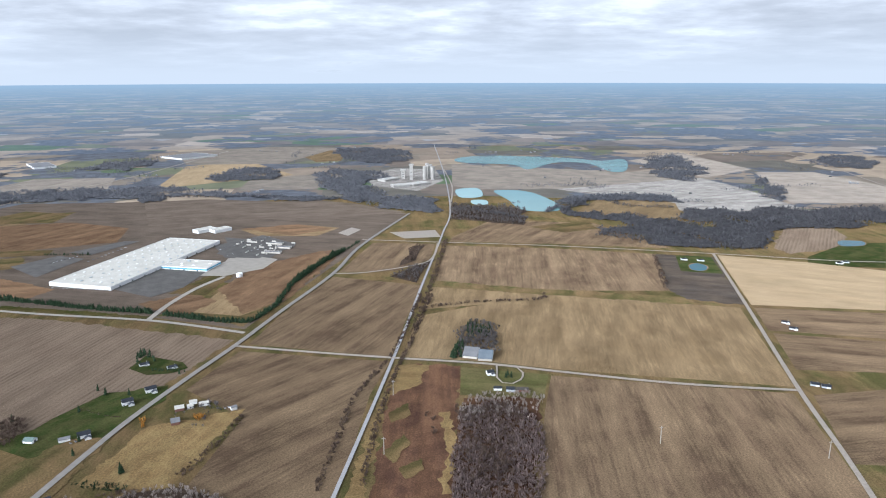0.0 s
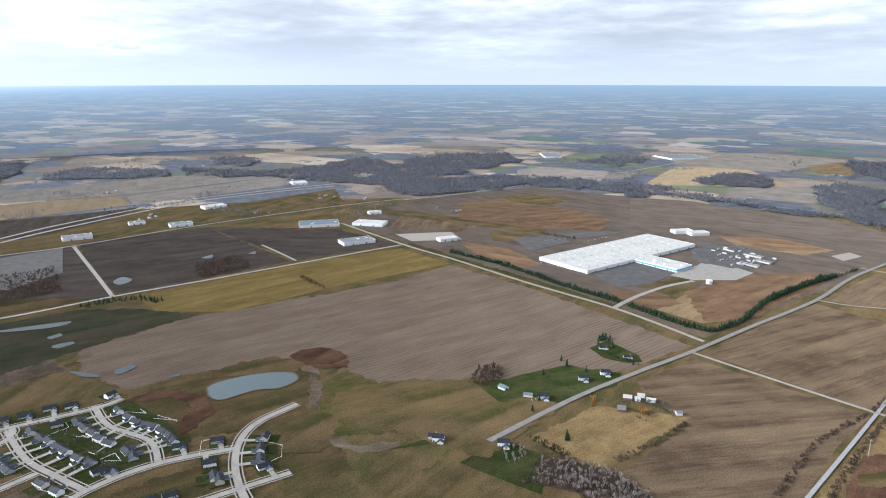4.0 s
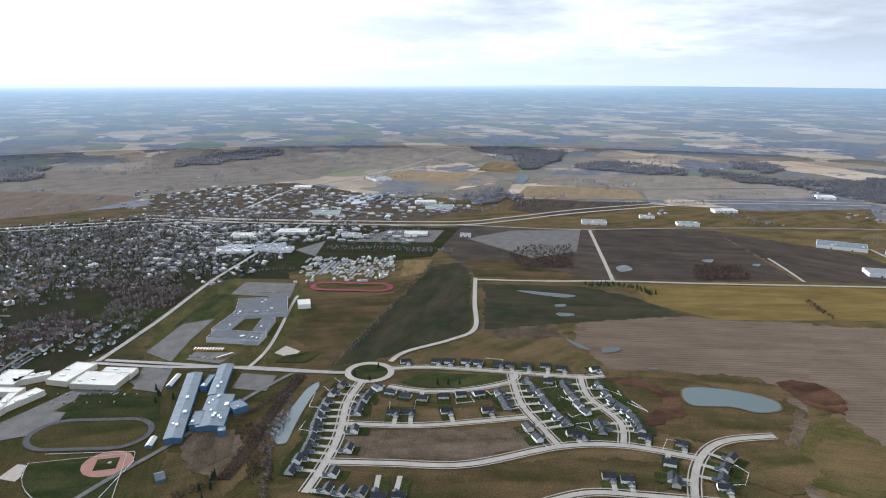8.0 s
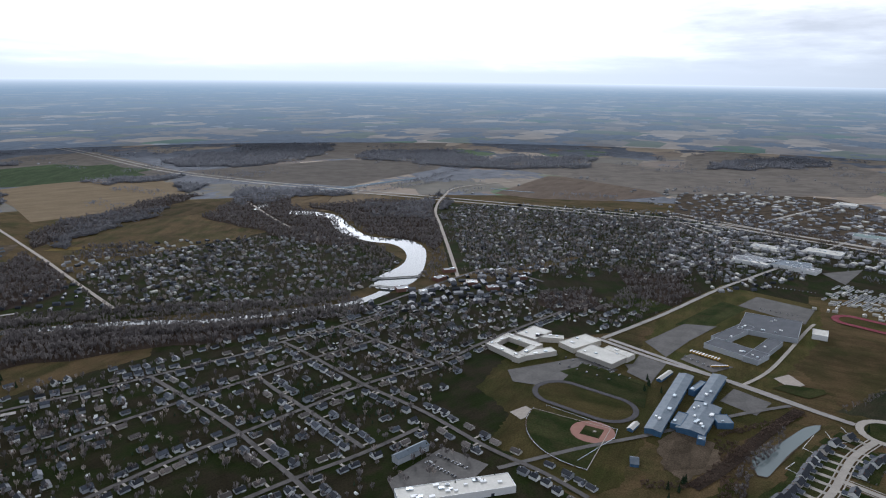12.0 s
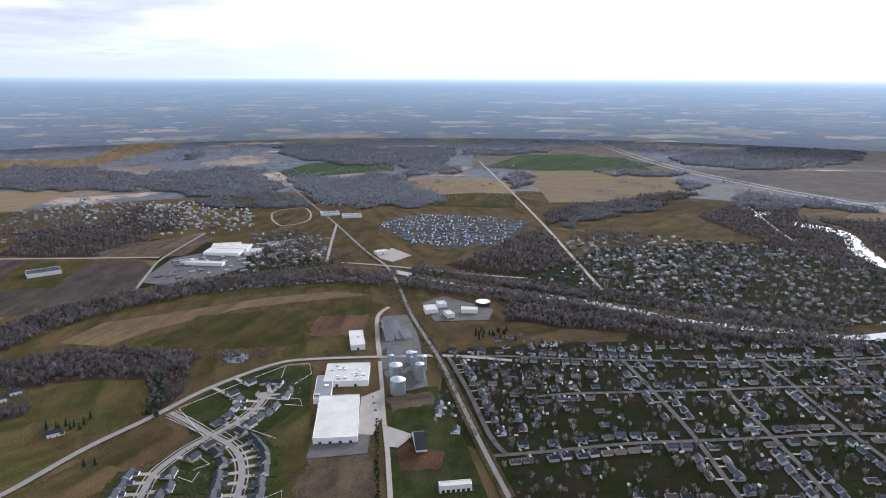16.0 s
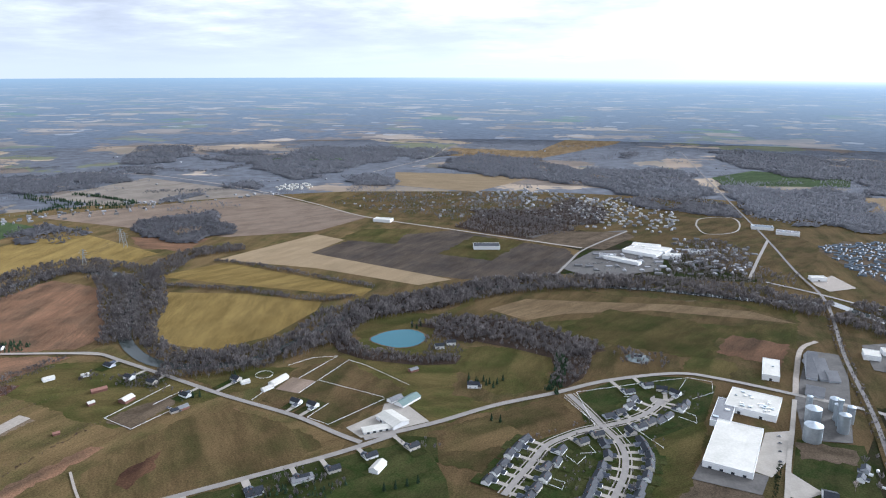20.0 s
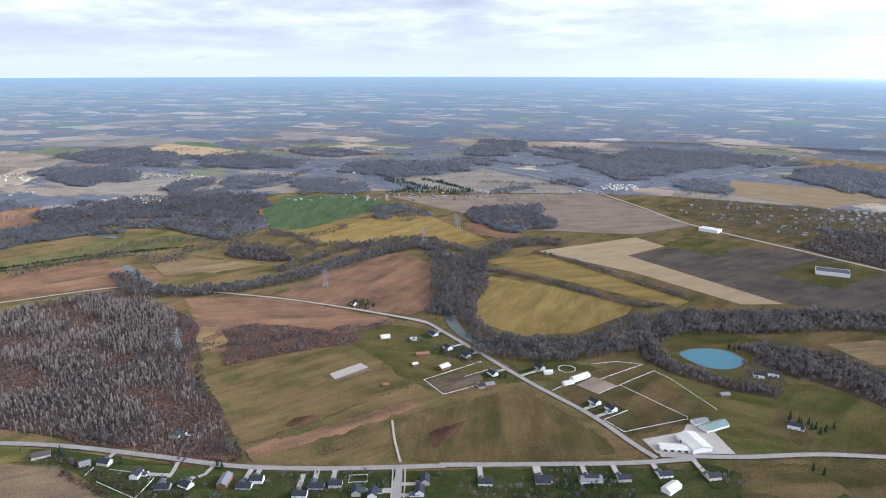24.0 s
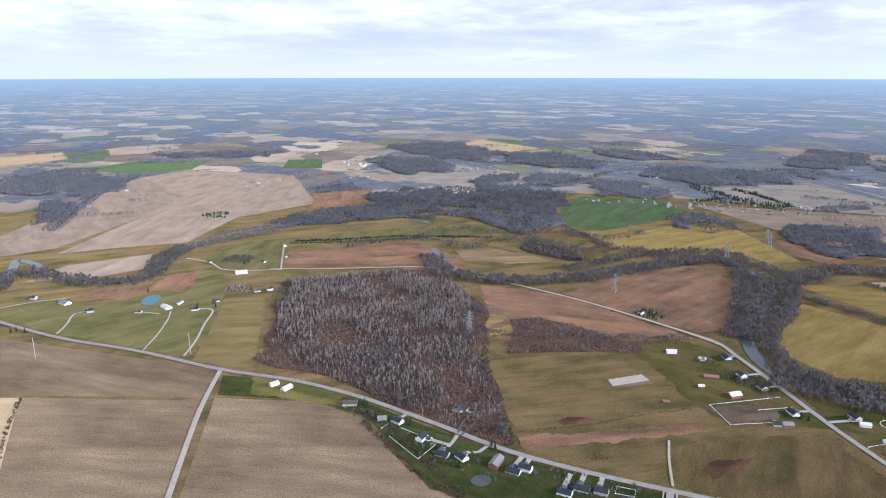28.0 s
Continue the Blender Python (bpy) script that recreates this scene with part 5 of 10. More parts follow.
field("dark", "dark damp plowed field", (-2073, 299), (-1953, 674), (-1438, 561), (-1509, 253), (-1663, 223), (-1807, 182))
field("olive", "rough olive winter grass", (-1655, 250), (-1635, 362), (-1440, 534), (-1500, 251))
field("olive", "rough olive winter grass", (-1997, 736), (-2198, 1248), (-2203, 1790), (-1865, 1568), (-1955, 992))
field("tan", "tan stubble field with faint rows", (-2552, 579), (-2760, 663), (-2709, 1098), (-2452, 1055))
field("far_soil", "bare brown field far off, paled by painted haze", (-2619, 230), (-2993, 667), (-2599, 555), (-2445, 417))
field("pale", "pale tan harvested field", (-3033, 53), (-3320, 139), (-3252, 558), (-2940, 405))
field("tan", "tan stubble field with faint rows", (-3316, 555), (-3592, 648), (-3548, 822), (-3234, 707))
field("far_soil", "bare brown field far off, paled by painted haze", (-2668, 1133), (-2668, 1912), (-2435, 1721), (-2450, 1066))
field("far_soil", "bare brown field far off, paled by painted haze", (-2854, 736), (-3133, 863), (-3094, 1252), (-2989, 1907), (-2681, 1861), (-2709, 1098))
field("far_soil", "bare brown field far off, paled by painted haze", (-4061, -1196), (-4448, -1133), (-4267, -389), (-3790, -127), (-3334, -432), (-2991, -661), (-2846, -856))
field("far_soil", "bare brown field far off, paled by painted haze", (-3461, -171), (-4413, -77), (-4401, 833), (-3723, 640), (-3380, 142))
field("straw", "dry brown lot behind the homes", (-1512, 74), (-1664, 98), (-1661, 166), (-1542, 134))
field("olive", "rough olive winter grass", (-1357, -140), (-1365, -45), (-1392, 55), (-1585, 158), (-1206, 5), (-1034, -50), (-1087, -82), (-1166, -144))
field("pasture", "green and brown winter pasture", (-1278, -330), (-1404, -308), (-1378, -274), (-1311, -263), (-1267, -292))
field("pasture", "green and brown winter pasture", (-1155, -279), (-1304, -185), (-1377, -152), (-1339, -139), (-1111, -164), (-1114, -255), (-1138, -218))
field("mud", "trodden ground of the far settlement", (-2781, -838), (-2991, -661), (-2964, -282), (-2508, 179), (-2285, 389), (-2082, 111), (-2114, -213), (-2244, -688))
field("townsoil", "trodden ground of the old town", (-2219, -681), (-2031, 207), (-2032, 293), (-1689, 169), (-1580, -169), (-1509, -359), (-1299, -424))
field("olive", "rough olive winter grass", (-1051, -355), (-1047, -310), (-994, -283), (-818, -278), (-759, -240), (-769, -276))
field("olive", "rough olive winter grass", (-769, -192), (-831, -146), (-887, -140), (-963, -80), (-985, -57), (-971, -9), (-689, -65), (-727, -195))
field("pasture", "grass grounds of the schools", (-1071, -360), (-1236, -390), (-1547, -356), (-1519, -152), (-1334, -118), (-1012, -153))
field("pasture", "grass between the works and the road", (-1037, -308), (-1001, -129), (-977, -96), (-860, -150), (-798, -167), (-769, -192), (-785, -247))
field("townsoil", "trodden grass and soil of the old town", (-247, -1015), (-370, -1105), (-577, -1020), (-797, -950), (-1032, -899), (-1281, -749), (-2002, -623), (-1893, -231), (-1518, -172), (-1544, -350), (-1126, -425), (-920, -574), (-691, -578), (-620, -263), (-171, -762))
field("townsoil", "trodden grass and soil of the old town", (-237, -1014), (-537, -962), (-734, -887), (-1015, -835), (-969, -625), (-1104, -554), (-715, -333), (-213, -601))
field("townsoil", "trodden grass and soil of the old town", (-1932, -1447), (-2164, -1060), (-2247, -705), (-2155, -272), (-1784, -213), (-1865, -577), (-1230, -867))
field("townsoil", "trodden grass and soil of the old town", (-367, -1514), (-563, -1411), (-810, -1580), (-1351, -1529), (-1356, -1226), (-1267, -1040), (-1071, -957), (-918, -959), (-647, -1161), (-455, -1304))
field("pasture", "green and brown winter pasture", (-783, -504), (-1024, -536), (-1070, -309), (-927, -268), (-670, -235), (-624, -259), (-661, -405), (-743, -422))
field("olive", "rough olive winter grass", (-680, -110), (-815, -146), (-805, -199), (-651, -222), (-607, -218))
field("pasture", "green and brown winter pasture", (-1306, -524), (-1372, -479), (-1315, -391), (-1231, -436))
field("lawn", "green playing field beside the school", (-1230, -353), (-1426, -319), (-1411, -265), (-1243, -298))
field("far_soil", "bare brown field far off, paled by painted haze", (-1020, -3567), (-1629, -3930), (-1964, -3813), (-1817, -2790), (-1609, -2738), (-1068, -3045), (-862, -3046))
field("wheat", "thin green winter wheat field", (-932, -3076), (-1252, -3476), (-1571, -3466), (-1796, -2949), (-1567, -2904), (-1056, -2953))
field("pale", "pale tan harvested field", (-1028, -2880), (-1330, -2897), (-1623, -2539), (-1370, -2262), (-1118, -2245), (-943, -2240), (-986, -2565))
field("far_soil", "bare brown field far off, paled by painted haze", (-1799, -2808), (-2634, -2547), (-2972, -2123), (-2663, -1967), (-2008, -1942), (-1805, -2428))
field("far_soil", "bare brown field far off, paled by painted haze", (-2629, -3410), (-3247, -3244), (-3732, -2672), (-3136, -2320), (-2244, -2821))
field("ochre", "yellow-green cover crop field", (-754, -1814), (-946, -1878), (-1333, -1801), (-1381, -1661), (-1063, -1652), (-862, -1718))
field("olive", "rough olive winter grass", (-885, -1996), (-1223, -2168), (-1538, -2007), (-1410, -1695), (-1147, -1902), (-957, -1899))
field("brown", "brown plowed winter field", (-1518, -1793), (-1767, -1951), (-1814, -1814), (-1604, -1604))
field("tan", "tan stubble field with faint rows", (-1618, -1618), (-1822, -1806), (-1937, -1638), (-1697, -1509))
field("dusty", "tan stubble field with faint rows", (-2242, -1383), (-2805, -1440), (-2902, -1116), (-2618, -830), (-2359, -981), (-2241, -1212))
field("far_soil", "bare brown field far off, paled by painted haze", (-2919, -2013), (-3307, -1639), (-3312, -1064), (-3149, -562), (-2962, -398), (-2681, -851), (-2853, -1465))
field("pale", "pale tan harvested field", (-1069, -2851), (-1627, -2661), (-1488, -2259), (-1105, -2154), (-900, -2187))
field("wheat", "thin green winter wheat field", (-980, -3056), (-1338, -3394), (-1746, -3268), (-1657, -2815), (-1146, -2909))
field("pale", "pale tan harvested field", (-508, -2845), (-750, -2801), (-913, -2635), (-845, -2379), (-464, -2513))
field("pasture", "green and brown winter pasture", (-494, -2212), (-603, -2415), (-833, -2346), (-748, -2111))
field("olive", "rough olive winter grass", (-712, -1821), (-934, -1982), (-1281, -1908), (-1364, -1706), (-1178, -1521), (-968, -1608), (-815, -1809))
field("tan", "tan stubble field with faint rows", (-1553, -1883), (-1801, -1923), (-1850, -1856), (-1573, -1648))
field("pale", "pale tan harvested field", (-1573, -1648), (-1825, -1830), (-1929, -1687), (-1690, -1517))
field("olive", "olive meadow beside the sewage works", (-270, -1103), (-369, -1127), (-598, -1029), (-549, -985), (-390, -1012), (-253, -1006))
field("pasture", "green and brown winter pasture", (453, -1152), (417, -1298), (267, -1377), (80, -1377), (-180, -1450), (-156, -1200), (-34, -1207), (-26, -1097), (144, -1107), (305, -1143))
field("mud", "pale worn track across the meadow", (394, -1218), (255, -1305), (9, -1400), (20, -1373), (227, -1270), (358, -1159))
field("rust", "square of dry reddish weeds", (-30, -1136), (-56, -1227), (-147, -1216), (-125, -1111))
field("pasture", "green and brown winter pasture", (17, -1039), (8, -1112), (-60, -1102), (-52, -1035))
field("pasture", "green and brown winter pasture", (350, -927), (324, -1003), (214, -1044), (200, -918), (240, -869), (325, -900))
field("olive", "rough olive winter grass", (171, -916), (160, -1014), (104, -1092), (28, -1100), (17, -1039), (120, -966))
field("olive", "rough olive winter grass", (532, -856), (528, -921), (472, -935), (344, -909), (183, -891), (251, -824), (311, -747), (377, -678), (447, -698))
field("lawn", "green lawn", (-88, -624), (-108, -733), (-128, -880), (-204, -893), (-204, -727), (-198, -617))
field("mud", "dry bare lot behind the factory", (14, -630), (-7, -739), (-84, -735), (-85, -624))
field("pasture", "green and brown winter pasture", (56, -892), (-28, -1003), (-17, -792), (8, -648), (32, -651), (32, -742))
field("lawn", "green lawns of the curved estate", (152, -898), (96, -989), (17, -1016), (-32, -1003), (-20, -887), (52, -797), (20, -631), (210, -643), (179, -751), (126, -816))
field("olive", "dry grass lot beside the road", (309, -723), (246, -802), (181, -882), (123, -823), (185, -751), (203, -660), (294, -666))
field("lawn", "green lawn", (347, -651), (328, -707), (294, -716), (270, -664))
field("dark", "dark damp plowed field", (930, -1428), (904, -1586), (688, -1796), (453, -1733), (342, -1713), (298, -1641), (310, -1470), (494, -1360), (661, -1363))
field("pasture", "green and brown winter pasture", (933, -1574), (941, -1718), (803, -1773), (771, -1592))
field("pasture", "green yard island in the plowed field", (627, -1538), (605, -1755), (456, -1745), (482, -1528))
field("pale", "pale tan harvested field", (1107, -1289), (1025, -1608), (919, -1580), (930, -1428), (517, -1350), (570, -1285), (843, -1315))
field("dusty", "brown plowed winter field", (1970, -1474), (1848, -1668), (1518, -2087), (1000, -1864), (1044, -1638), (1240, -1486), (1552, -1473))
field("far_soil", "bare brown field far off, paled by painted haze", (2242, -1733), (2255, -2231), (1839, -2162), (1518, -2087), (1887, -1705))
field("pale", "pale tan harvested field", (1340, -2779), (841, -2887), (738, -2791), (838, -2425), (1184, -2455))
field("tan", "tan stubble field with faint rows", (1385, -3440), (1457, -3797), (949, -3816), (931, -4495), (578, -4553), (588, -4388), (845, -3527), (1120, -3416))
field("olive", "olive trailer-park ground with ponds", (1237, -2021), (1216, -2273), (719, -2473), (495, -2436), (521, -2202), (723, -1887), (917, -1897))
field("townsoil", "paved and trodden ground of the commercial strip", (470, -1795), (313, -1970), (117, -2089), (-124, -1964), (-109, -1579), (76, -1527), (306, -1482), (296, -1701))
field("faded", "grass round the oval drive", (80, -2010), (44, -2275), (-88, -2256), (-69, -2011))
field("mud", "trodden ground of the mobile home park", (-257, -1955), (-342, -2069), (-561, -2082), (-758, -1927), (-531, -1633), (-364, -1659))
field("olive", "rough olive winter grass", (-297, -1534), (-358, -1632), (-525, -1611), (-457, -1478))
field("pasture", "green and brown winter pasture", (107, -1425), (87, -1533), (-17, -1527), (9, -1440))
field("wheat", "green and brown winter pasture", (11, -3135), (-159, -3423), (-539, -3299), (-503, -3072), (-38, -2928))
field("pasture", "green and brown winter pasture", (-505, -2241), (-559, -2394), (-803, -2381), (-769, -2159))
field("pale", "pale tan harvested field", (-457, -2644), (-565, -2853), (-855, -2762), (-821, -2437), (-564, -2417))
field("drygrass", "rough tan and olive pasture", (933, -605), (866, -672), (747, -730), (615, -709), (493, -696), (391, -667), (392, -642), (502, -478), (669, -412))
field("drygrass", "rough tan and olive pasture", (948, -351), (921, -673), (842, -713), (739, -710), (653, -708), (533, -689), (474, -628), (522, -463), (684, -305), (833, -325))
field("mud", "bare riding ground", (830, -499), (827, -559), (803, -559), (808, -501))
field("ochre", "yellow-green cover crop field", (969, -919), (1031, -1046), (884, -1097), (704, -1112), (687, -1065), (691, -924), (741, -837), (837, -825), (910, -865))
field("ochre", "yellow-green cover crop field", (1142, -1123), (1071, -1276), (648, -1224), (647, -1173), (960, -1138))
field("ochre", "yellow-green cover crop field", (1726, -931), (1714, -1269), (1574, -1340), (1300, -1273), (1265, -1159), (1492, -1047), (1515, -907))
field("rust", "reddish brown fallow field of dry weeds", (1486, -1387), (1274, -1458), (1234, -1324), (1363, -1303))
field("pasture", "green and brown winter pasture", (609, -1015), (543, -1116), (434, -1133), (430, -1014), (538, -971))
field("pasture", "green and brown winter pasture", (538, -971), (430, -1014), (350, -994), (318, -832), (233, -829), (315, -743), (400, -818), (536, -889))
field("pasture", "green and brown winter pasture", (352, -921), (354, -1005), (217, -1057), (202, -897), (258, -856), (329, -908))
field("olive", "fenced horse paddocks of worn grass", (571, -721), (580, -797), (536, -889), (385, -824), (396, -773), (430, -692), (473, -699))
field("pasture", "green and brown winter pasture", (715, -743), (614, -816), (573, -832), (574, -788), (617, -712))
field("pasture", "grass round the roadside houses", (1007, -659), (869, -737), (743, -725), (615, -709), (646, -664), (690, -580), (916, -592))
field("lawn", "lawns of the roadside houses", (480, -487), (456, -541), (366, -652), (334, -679), (307, -704), (249, -635), (223, -585))
field("rust", "reddish brown fallow field of dry weeds", (1735, -96), (1758, -445), (1507, -408), (1577, -85))
field("rust", "reddish brown fallow field of dry weeds", (1328, -473), (1227, -612), (936, -728), (976, -502), (1032, -400))
field("rust", "reddish brown fallow field of dry weeds", (1224, -623), (1330, -847), (1330, -1014), (1190, -1014), (953, -811), (956, -754), (1065, -686))
field("ochre", "yellow-green cover crop field", (1640, -965), (1706, -1190), (1631, -1367), (1278, -1278), (1320, -1134), (1551, -931))
field("wheat", "bright green winter wheat field", (2043, -1004), (2231, -1186), (2087, -1400), (1836, -1382), (1710, -969), (1804, -908))
field("olive", "rough olive winter grass", (1645, -507), (1681, -597), (1439, -729), (1432, -580), (1508, -493))
field("tan", "pale sandy strip in the river bend", (1574, -507), (1616, -606), (1468, -683), (1464, -592))
field("olive", "rough olive winter grass", (1625, -787), (1701, -875), (1503, -887), (1437, -788))
field("faded", "green and brown winter pasture", (1675, 127), (1762, 91), (1869, 0), (1890, -184), (1915, -399), (1912, -624), (1817, -733), (1755, -573), (1787, -372), (1824, -109), (1582, -69), (1593, 17), (1636, 62))
field("loam", "brown plowed winter field", (1274, 424), (1034, 56), (942, 77), (1033, 356))
field("loam", "brown plowed winter field", (1014, 323), (934, 81), (684, 106), (743, 306))
field("loam", "brown plowed winter field", (938, 62), (885, -75), (823, -128), (689, -158), (592, -208), (681, 95))
field("pale", "pale tan harvested field", (1032, 384), (1016, 327), (736, 283), (748, 323))
field("stubble", "tan stubble strip beside the wood", (1392, 55), (1380, -25), (1217, -11), (1018, 8), (1081, 100), (1214, 77))
field("dusty", "pale tan harvested field", (1627, 475), (1749, 416), (1803, 235), (1671, 233), (1626, 322))
field("dusty", "pale tan harvested field", (1881, 595), (2116, 662), (2832, 523), (3169, 423), (2677, 209), (2290, 319), (1934, 481))
field("dusty", "brown plowed winter field", (1871, 467), (2290, 319), (2677, 209), (3169, 423), (3388, 254), (3067, -213), (2372, -236), (2205, 29), (1903, 160), (1893, 340))
field("rust", "reddish brown fallow field of dry weeds", (2296, -209), (2602, -261), (2604, -479), (2277, -379))
field("wheat", "green winter wheat strip", (3537, 760), (3724, 542), (3681, 164), (3381, 229), (3307, 487))
field("wheat", "green winter wheat strip", (3301, -178), (3614, -226), (3588, -397), (3248, -358))
field("pale", "pale tan harvested field", (4112, 1224), (4302, 970), (3960, 871), (3742, 1120))
field("far_soil", "bare brown field far off, paled by painted haze", (3144, -581), (3229, -994), (2592, -1269), (2396, -963), (2674, -726))
field("pale", "pale tan harvested field", (4025, -1238), (4328, -1528), (3627, -1731), (3547, -1419))
field("faded", "green pasture round the farmhouses", (1444, 472), (1474, 421), (1475, 360), (1420, 319), (1427, 248), (1487, 207), (1475, 167), (1464, 127), (1612, 115), (1606, 61), (1504, 54), (1393, 57), (1214, 77), (1100, 105), (1163, 194), (1270, 336), (1381, 454))
field("rust", "reddish brown fallow field of dry weeds", (1473, 328), (1531, 318), (1536, 207), (1593, 177), (1612, 115), (1459, 127), (1481, 201), (1435, 249))
field("lawn", "lawns of the roadside houses", (1012, 52), (977, -18), (871, -136), (758, -219), (684, -283), (607, -356), (531, -414), (582, -243), (646, -187), (754, -159), (831, -129), (889, -75), (946, 58))
field("lawn", "green lawn", (779, -225), (839, -276), (804, -306), (715, -292))
field("pasture", "lawns of the roadside houses", (1004, 10), (902, -110), (856, -115), (937, 13))
field("lawn", "lawns of the roadside houses", (826, -135), (749, -222), (671, -290), (554, -426), (408, -615), (335, -611), (642, -173), (755, -150))
field("drygrass", "dry tan and brown part of the meadow", (434, -1133), (408, -1296), (319, -1373), (153, -1371), (-62, -1401), (-176, -1339), (-60, -1274), (136, -1246), (325, -1139))
field("tan", "worn pale strip across the meadow", (381, -1195), (331, -1280), (200, -1314), (42, -1359), (-92, -1370), (-166, -1329), (-61, -1322), (91, -1304), (238, -1225), (299, -1162))
field("drygrass", "brown grass beside the curved road", (168, -931), (167, -1018), (132, -1107), (89, -1098), (39, -1024), (100, -974))
field("weeds", "dark muddy streak in the pasture", (592, -492), (602, -518), (599, -545), (580, -580), (565, -579), (571, -543), (573, -506))
field("rust", "brown dry grass in the pasture", (593, -575), (568, -629), (582, -686), (569, -681), (551, -624), (577, -568))
field("drygrass", "dry brown field beside the estate", (294, -739), (259, -785), (229, -789), (192, -765), (204, -731), (239, -703), (274, -689))
field("mud", "bare brown building lots with thin grass", (-810, -26), (-801, 205), (-758, 231), (-727, 116), (-749, -39))
field("olive", "unbuilt grassy lots of the estate", (-732, -42), (-708, 113), (-727, 229), (-696, 372), (-636, 310), (-637, 189), (-630, 123), (-685, -67))
field("olive", "unbuilt grassy lots of the estate", (-916, -11), (-907, 148), (-828, 208), (-825, 103), (-838, -23))
field("lawn", "green lawns of the estate", (-955, 227), (-939, 323), (-748, 317), (-756, 238))
field("lawn", "green lawns of the estate", (-958, 334), (-936, 369), (-780, 376), (-747, 321))
field("tan", "dry tan weeds beside the warehouse drive", (-546, 1244), (-538, 1472), (-406, 1616), (-418, 1447), (-417, 1272), (-445, 1227))
field("weeds", "dark heap of brushy spoil", (-886, 619), (-891, 659), (-827, 685), (-786, 651), (-822, 615))
field("weeds", "dark heap of brushy spoil by the pond", (-916, 509), (-935, 551), (-902, 575), (-859, 554), (-880, 506))
field("mud", "bent muddy track by the pond", (-810, 595), (-803, 604), (-724, 547), (-668, 495), (-615, 494), (-618, 483), (-663, 482), (-732, 542))
field("pasture", "patch of thin green grass", (-774, 596), (-732, 643), (-614, 614), (-593, 541), (-636, 499), (-700, 525))
field("tan", "tan grass patch", (-1613, 1880), (-1518, 2102), (-1349, 2007), (-1446, 1803))
field("tan", "tan grass patch beside the hall", (-695, 1976), (-502, 2045), (-402, 2014), (-448, 1900), (-617, 1897))
field("brown", "brown plowed winter field", (-1476, 1394), (-1594, 1571), (-1445, 1741), (-1286, 1689), (-1297, 1509))
field("olive", "grass strip across the fallow land", (-1749, 1615), (-1445, 1682), (-1111, 1715), (-1094, 1659), (-1401, 1603), (-1704, 1548))
field("pasture", "green paddock patch in the meadow", (228, -1151), (163, -1282), (8, -1273), (-29, -1207), (-26, -1102), (144, -1107))
pond("quarry_water", "pale turquoise flooded quarry", (-77, 3824), (109, 3939), (514, 3839), (680, 3714), (826, 3768), (743, 3334), (659, 3292), (599, 3591), (444, 3634), (274, 3362), (200, 3534), (-64, 3622), name='quarry_lake')
pond("quarry_water", "pale turquoise flooded quarry", (88, 2715), (222, 2692), (308, 2426), (287, 2300), (173, 2316), (134, 2500), name='quarry_lake')
pond("quarry_pale", "milky settling pond", (-64, 2738), (21, 2769), (37, 2582), (-44, 2555))
pond("quarry_pale", "milky settling pond", (-2, 2496), (51, 2498), (53, 2407), (5, 2417))
pond("pond_blue", "small blue farm pond", (529, 1624), (554, 1641), (567, 1611), (547, 1576), (523, 1584))
pond("pond_blue", "small blue farm pond", (1020, 1892), (1079, 1887), (1058, 1841), (997, 1833))
pond("pond_water", "grey-green pond with a pale shore", (-887, 466), (-885, 511), (-861, 557), (-834, 579), (-810, 569), (-807, 533), (-827, 508), (-839, 453))
pond("pond_water", "narrow grey retention pond", (-966, -74), (-948, -89), (-902, -103), (-861, -115), (-827, -128), (-803, -122), (-789, -115), (-791, -105), (-820, -100), (-860, -94), (-907, -84), (-952, -73))
pond("river_water", "bright reflecting pond", (-2519, -77), (-2630, -49), (-2635, 74), (-2460, 19))
pond("river_water", "small bright pond", (-3043, 686), (-3080, 761), (-2869, 676))
pond("pond_blue", "round blue pond", (524, -979), (509, -1019), (475, -1040), (439, -1021), (438, -980), (465, -957), (509, -963))
pond("pond_water", "round garden pond", (106, -1061), (94, -1079), (70, -1073), (73, -1045), (96, -1044))
pond("river_water", "small bright pond", (-312, -2651), (-362, -2745), (-394, -2674), (-359, -2584))
pond("river_water", "small dark garden pond", (645, -221), (650, -226), (653, -233), (651, -239), (646, -244), (639, -245), (632, -240), (630, -231), (633, -225), (639, -221), name='garden_pond')
pond("pond_blue", "small blue farm pond", (1414, 215), (1448, 206), (1446, 186), (1415, 180), (1389, 191), (1390, 207))
# the river
pond("river_water", "broad river shining between wooded banks", (-1112, -988), (-1226, -1011), (-1315, -1068), (-1370, -1155), (-1357, -1246), (-1392, -1385), (-1509, -1554), (-1473, -1670), (-1516, -1720), (-1557, -1567), (-1464, -1403), (-1402, -1269), (-1434, -1166), (-1391, -1067), (-1243, -955), (-1125, -900), (-1049, -928), name='river')
strip("river", "river_water", 24, [(-1090, -915), (-1015, -904), (-934, -913), (-849, -962), (-709, -1047), (-616, -1153), (-496, -1249), (-372, -1348), (-285, -1433), (-236, -1486)], "broad river shining between wooded banks", "water", lay="yard")
strip("river", "river_water", 22, [(-225, -1456), (-195, -1467), (-116, -1445), (83, -1440), (250, -1414), (332, -1407)], "broad river shining between wooded banks", "water", lay="yard")
strip("river", "river_water", 22, [(333, -1380), (466, -1285), (553, -1136), (618, -1053), (629, -935), (656, -829), (721, -773), (806, -762), (911, -814), (998, -907), (1096, -1012), (1230, -1088), (1358, -1094)], "broad river shining between wooded banks", "water", lay="yard")
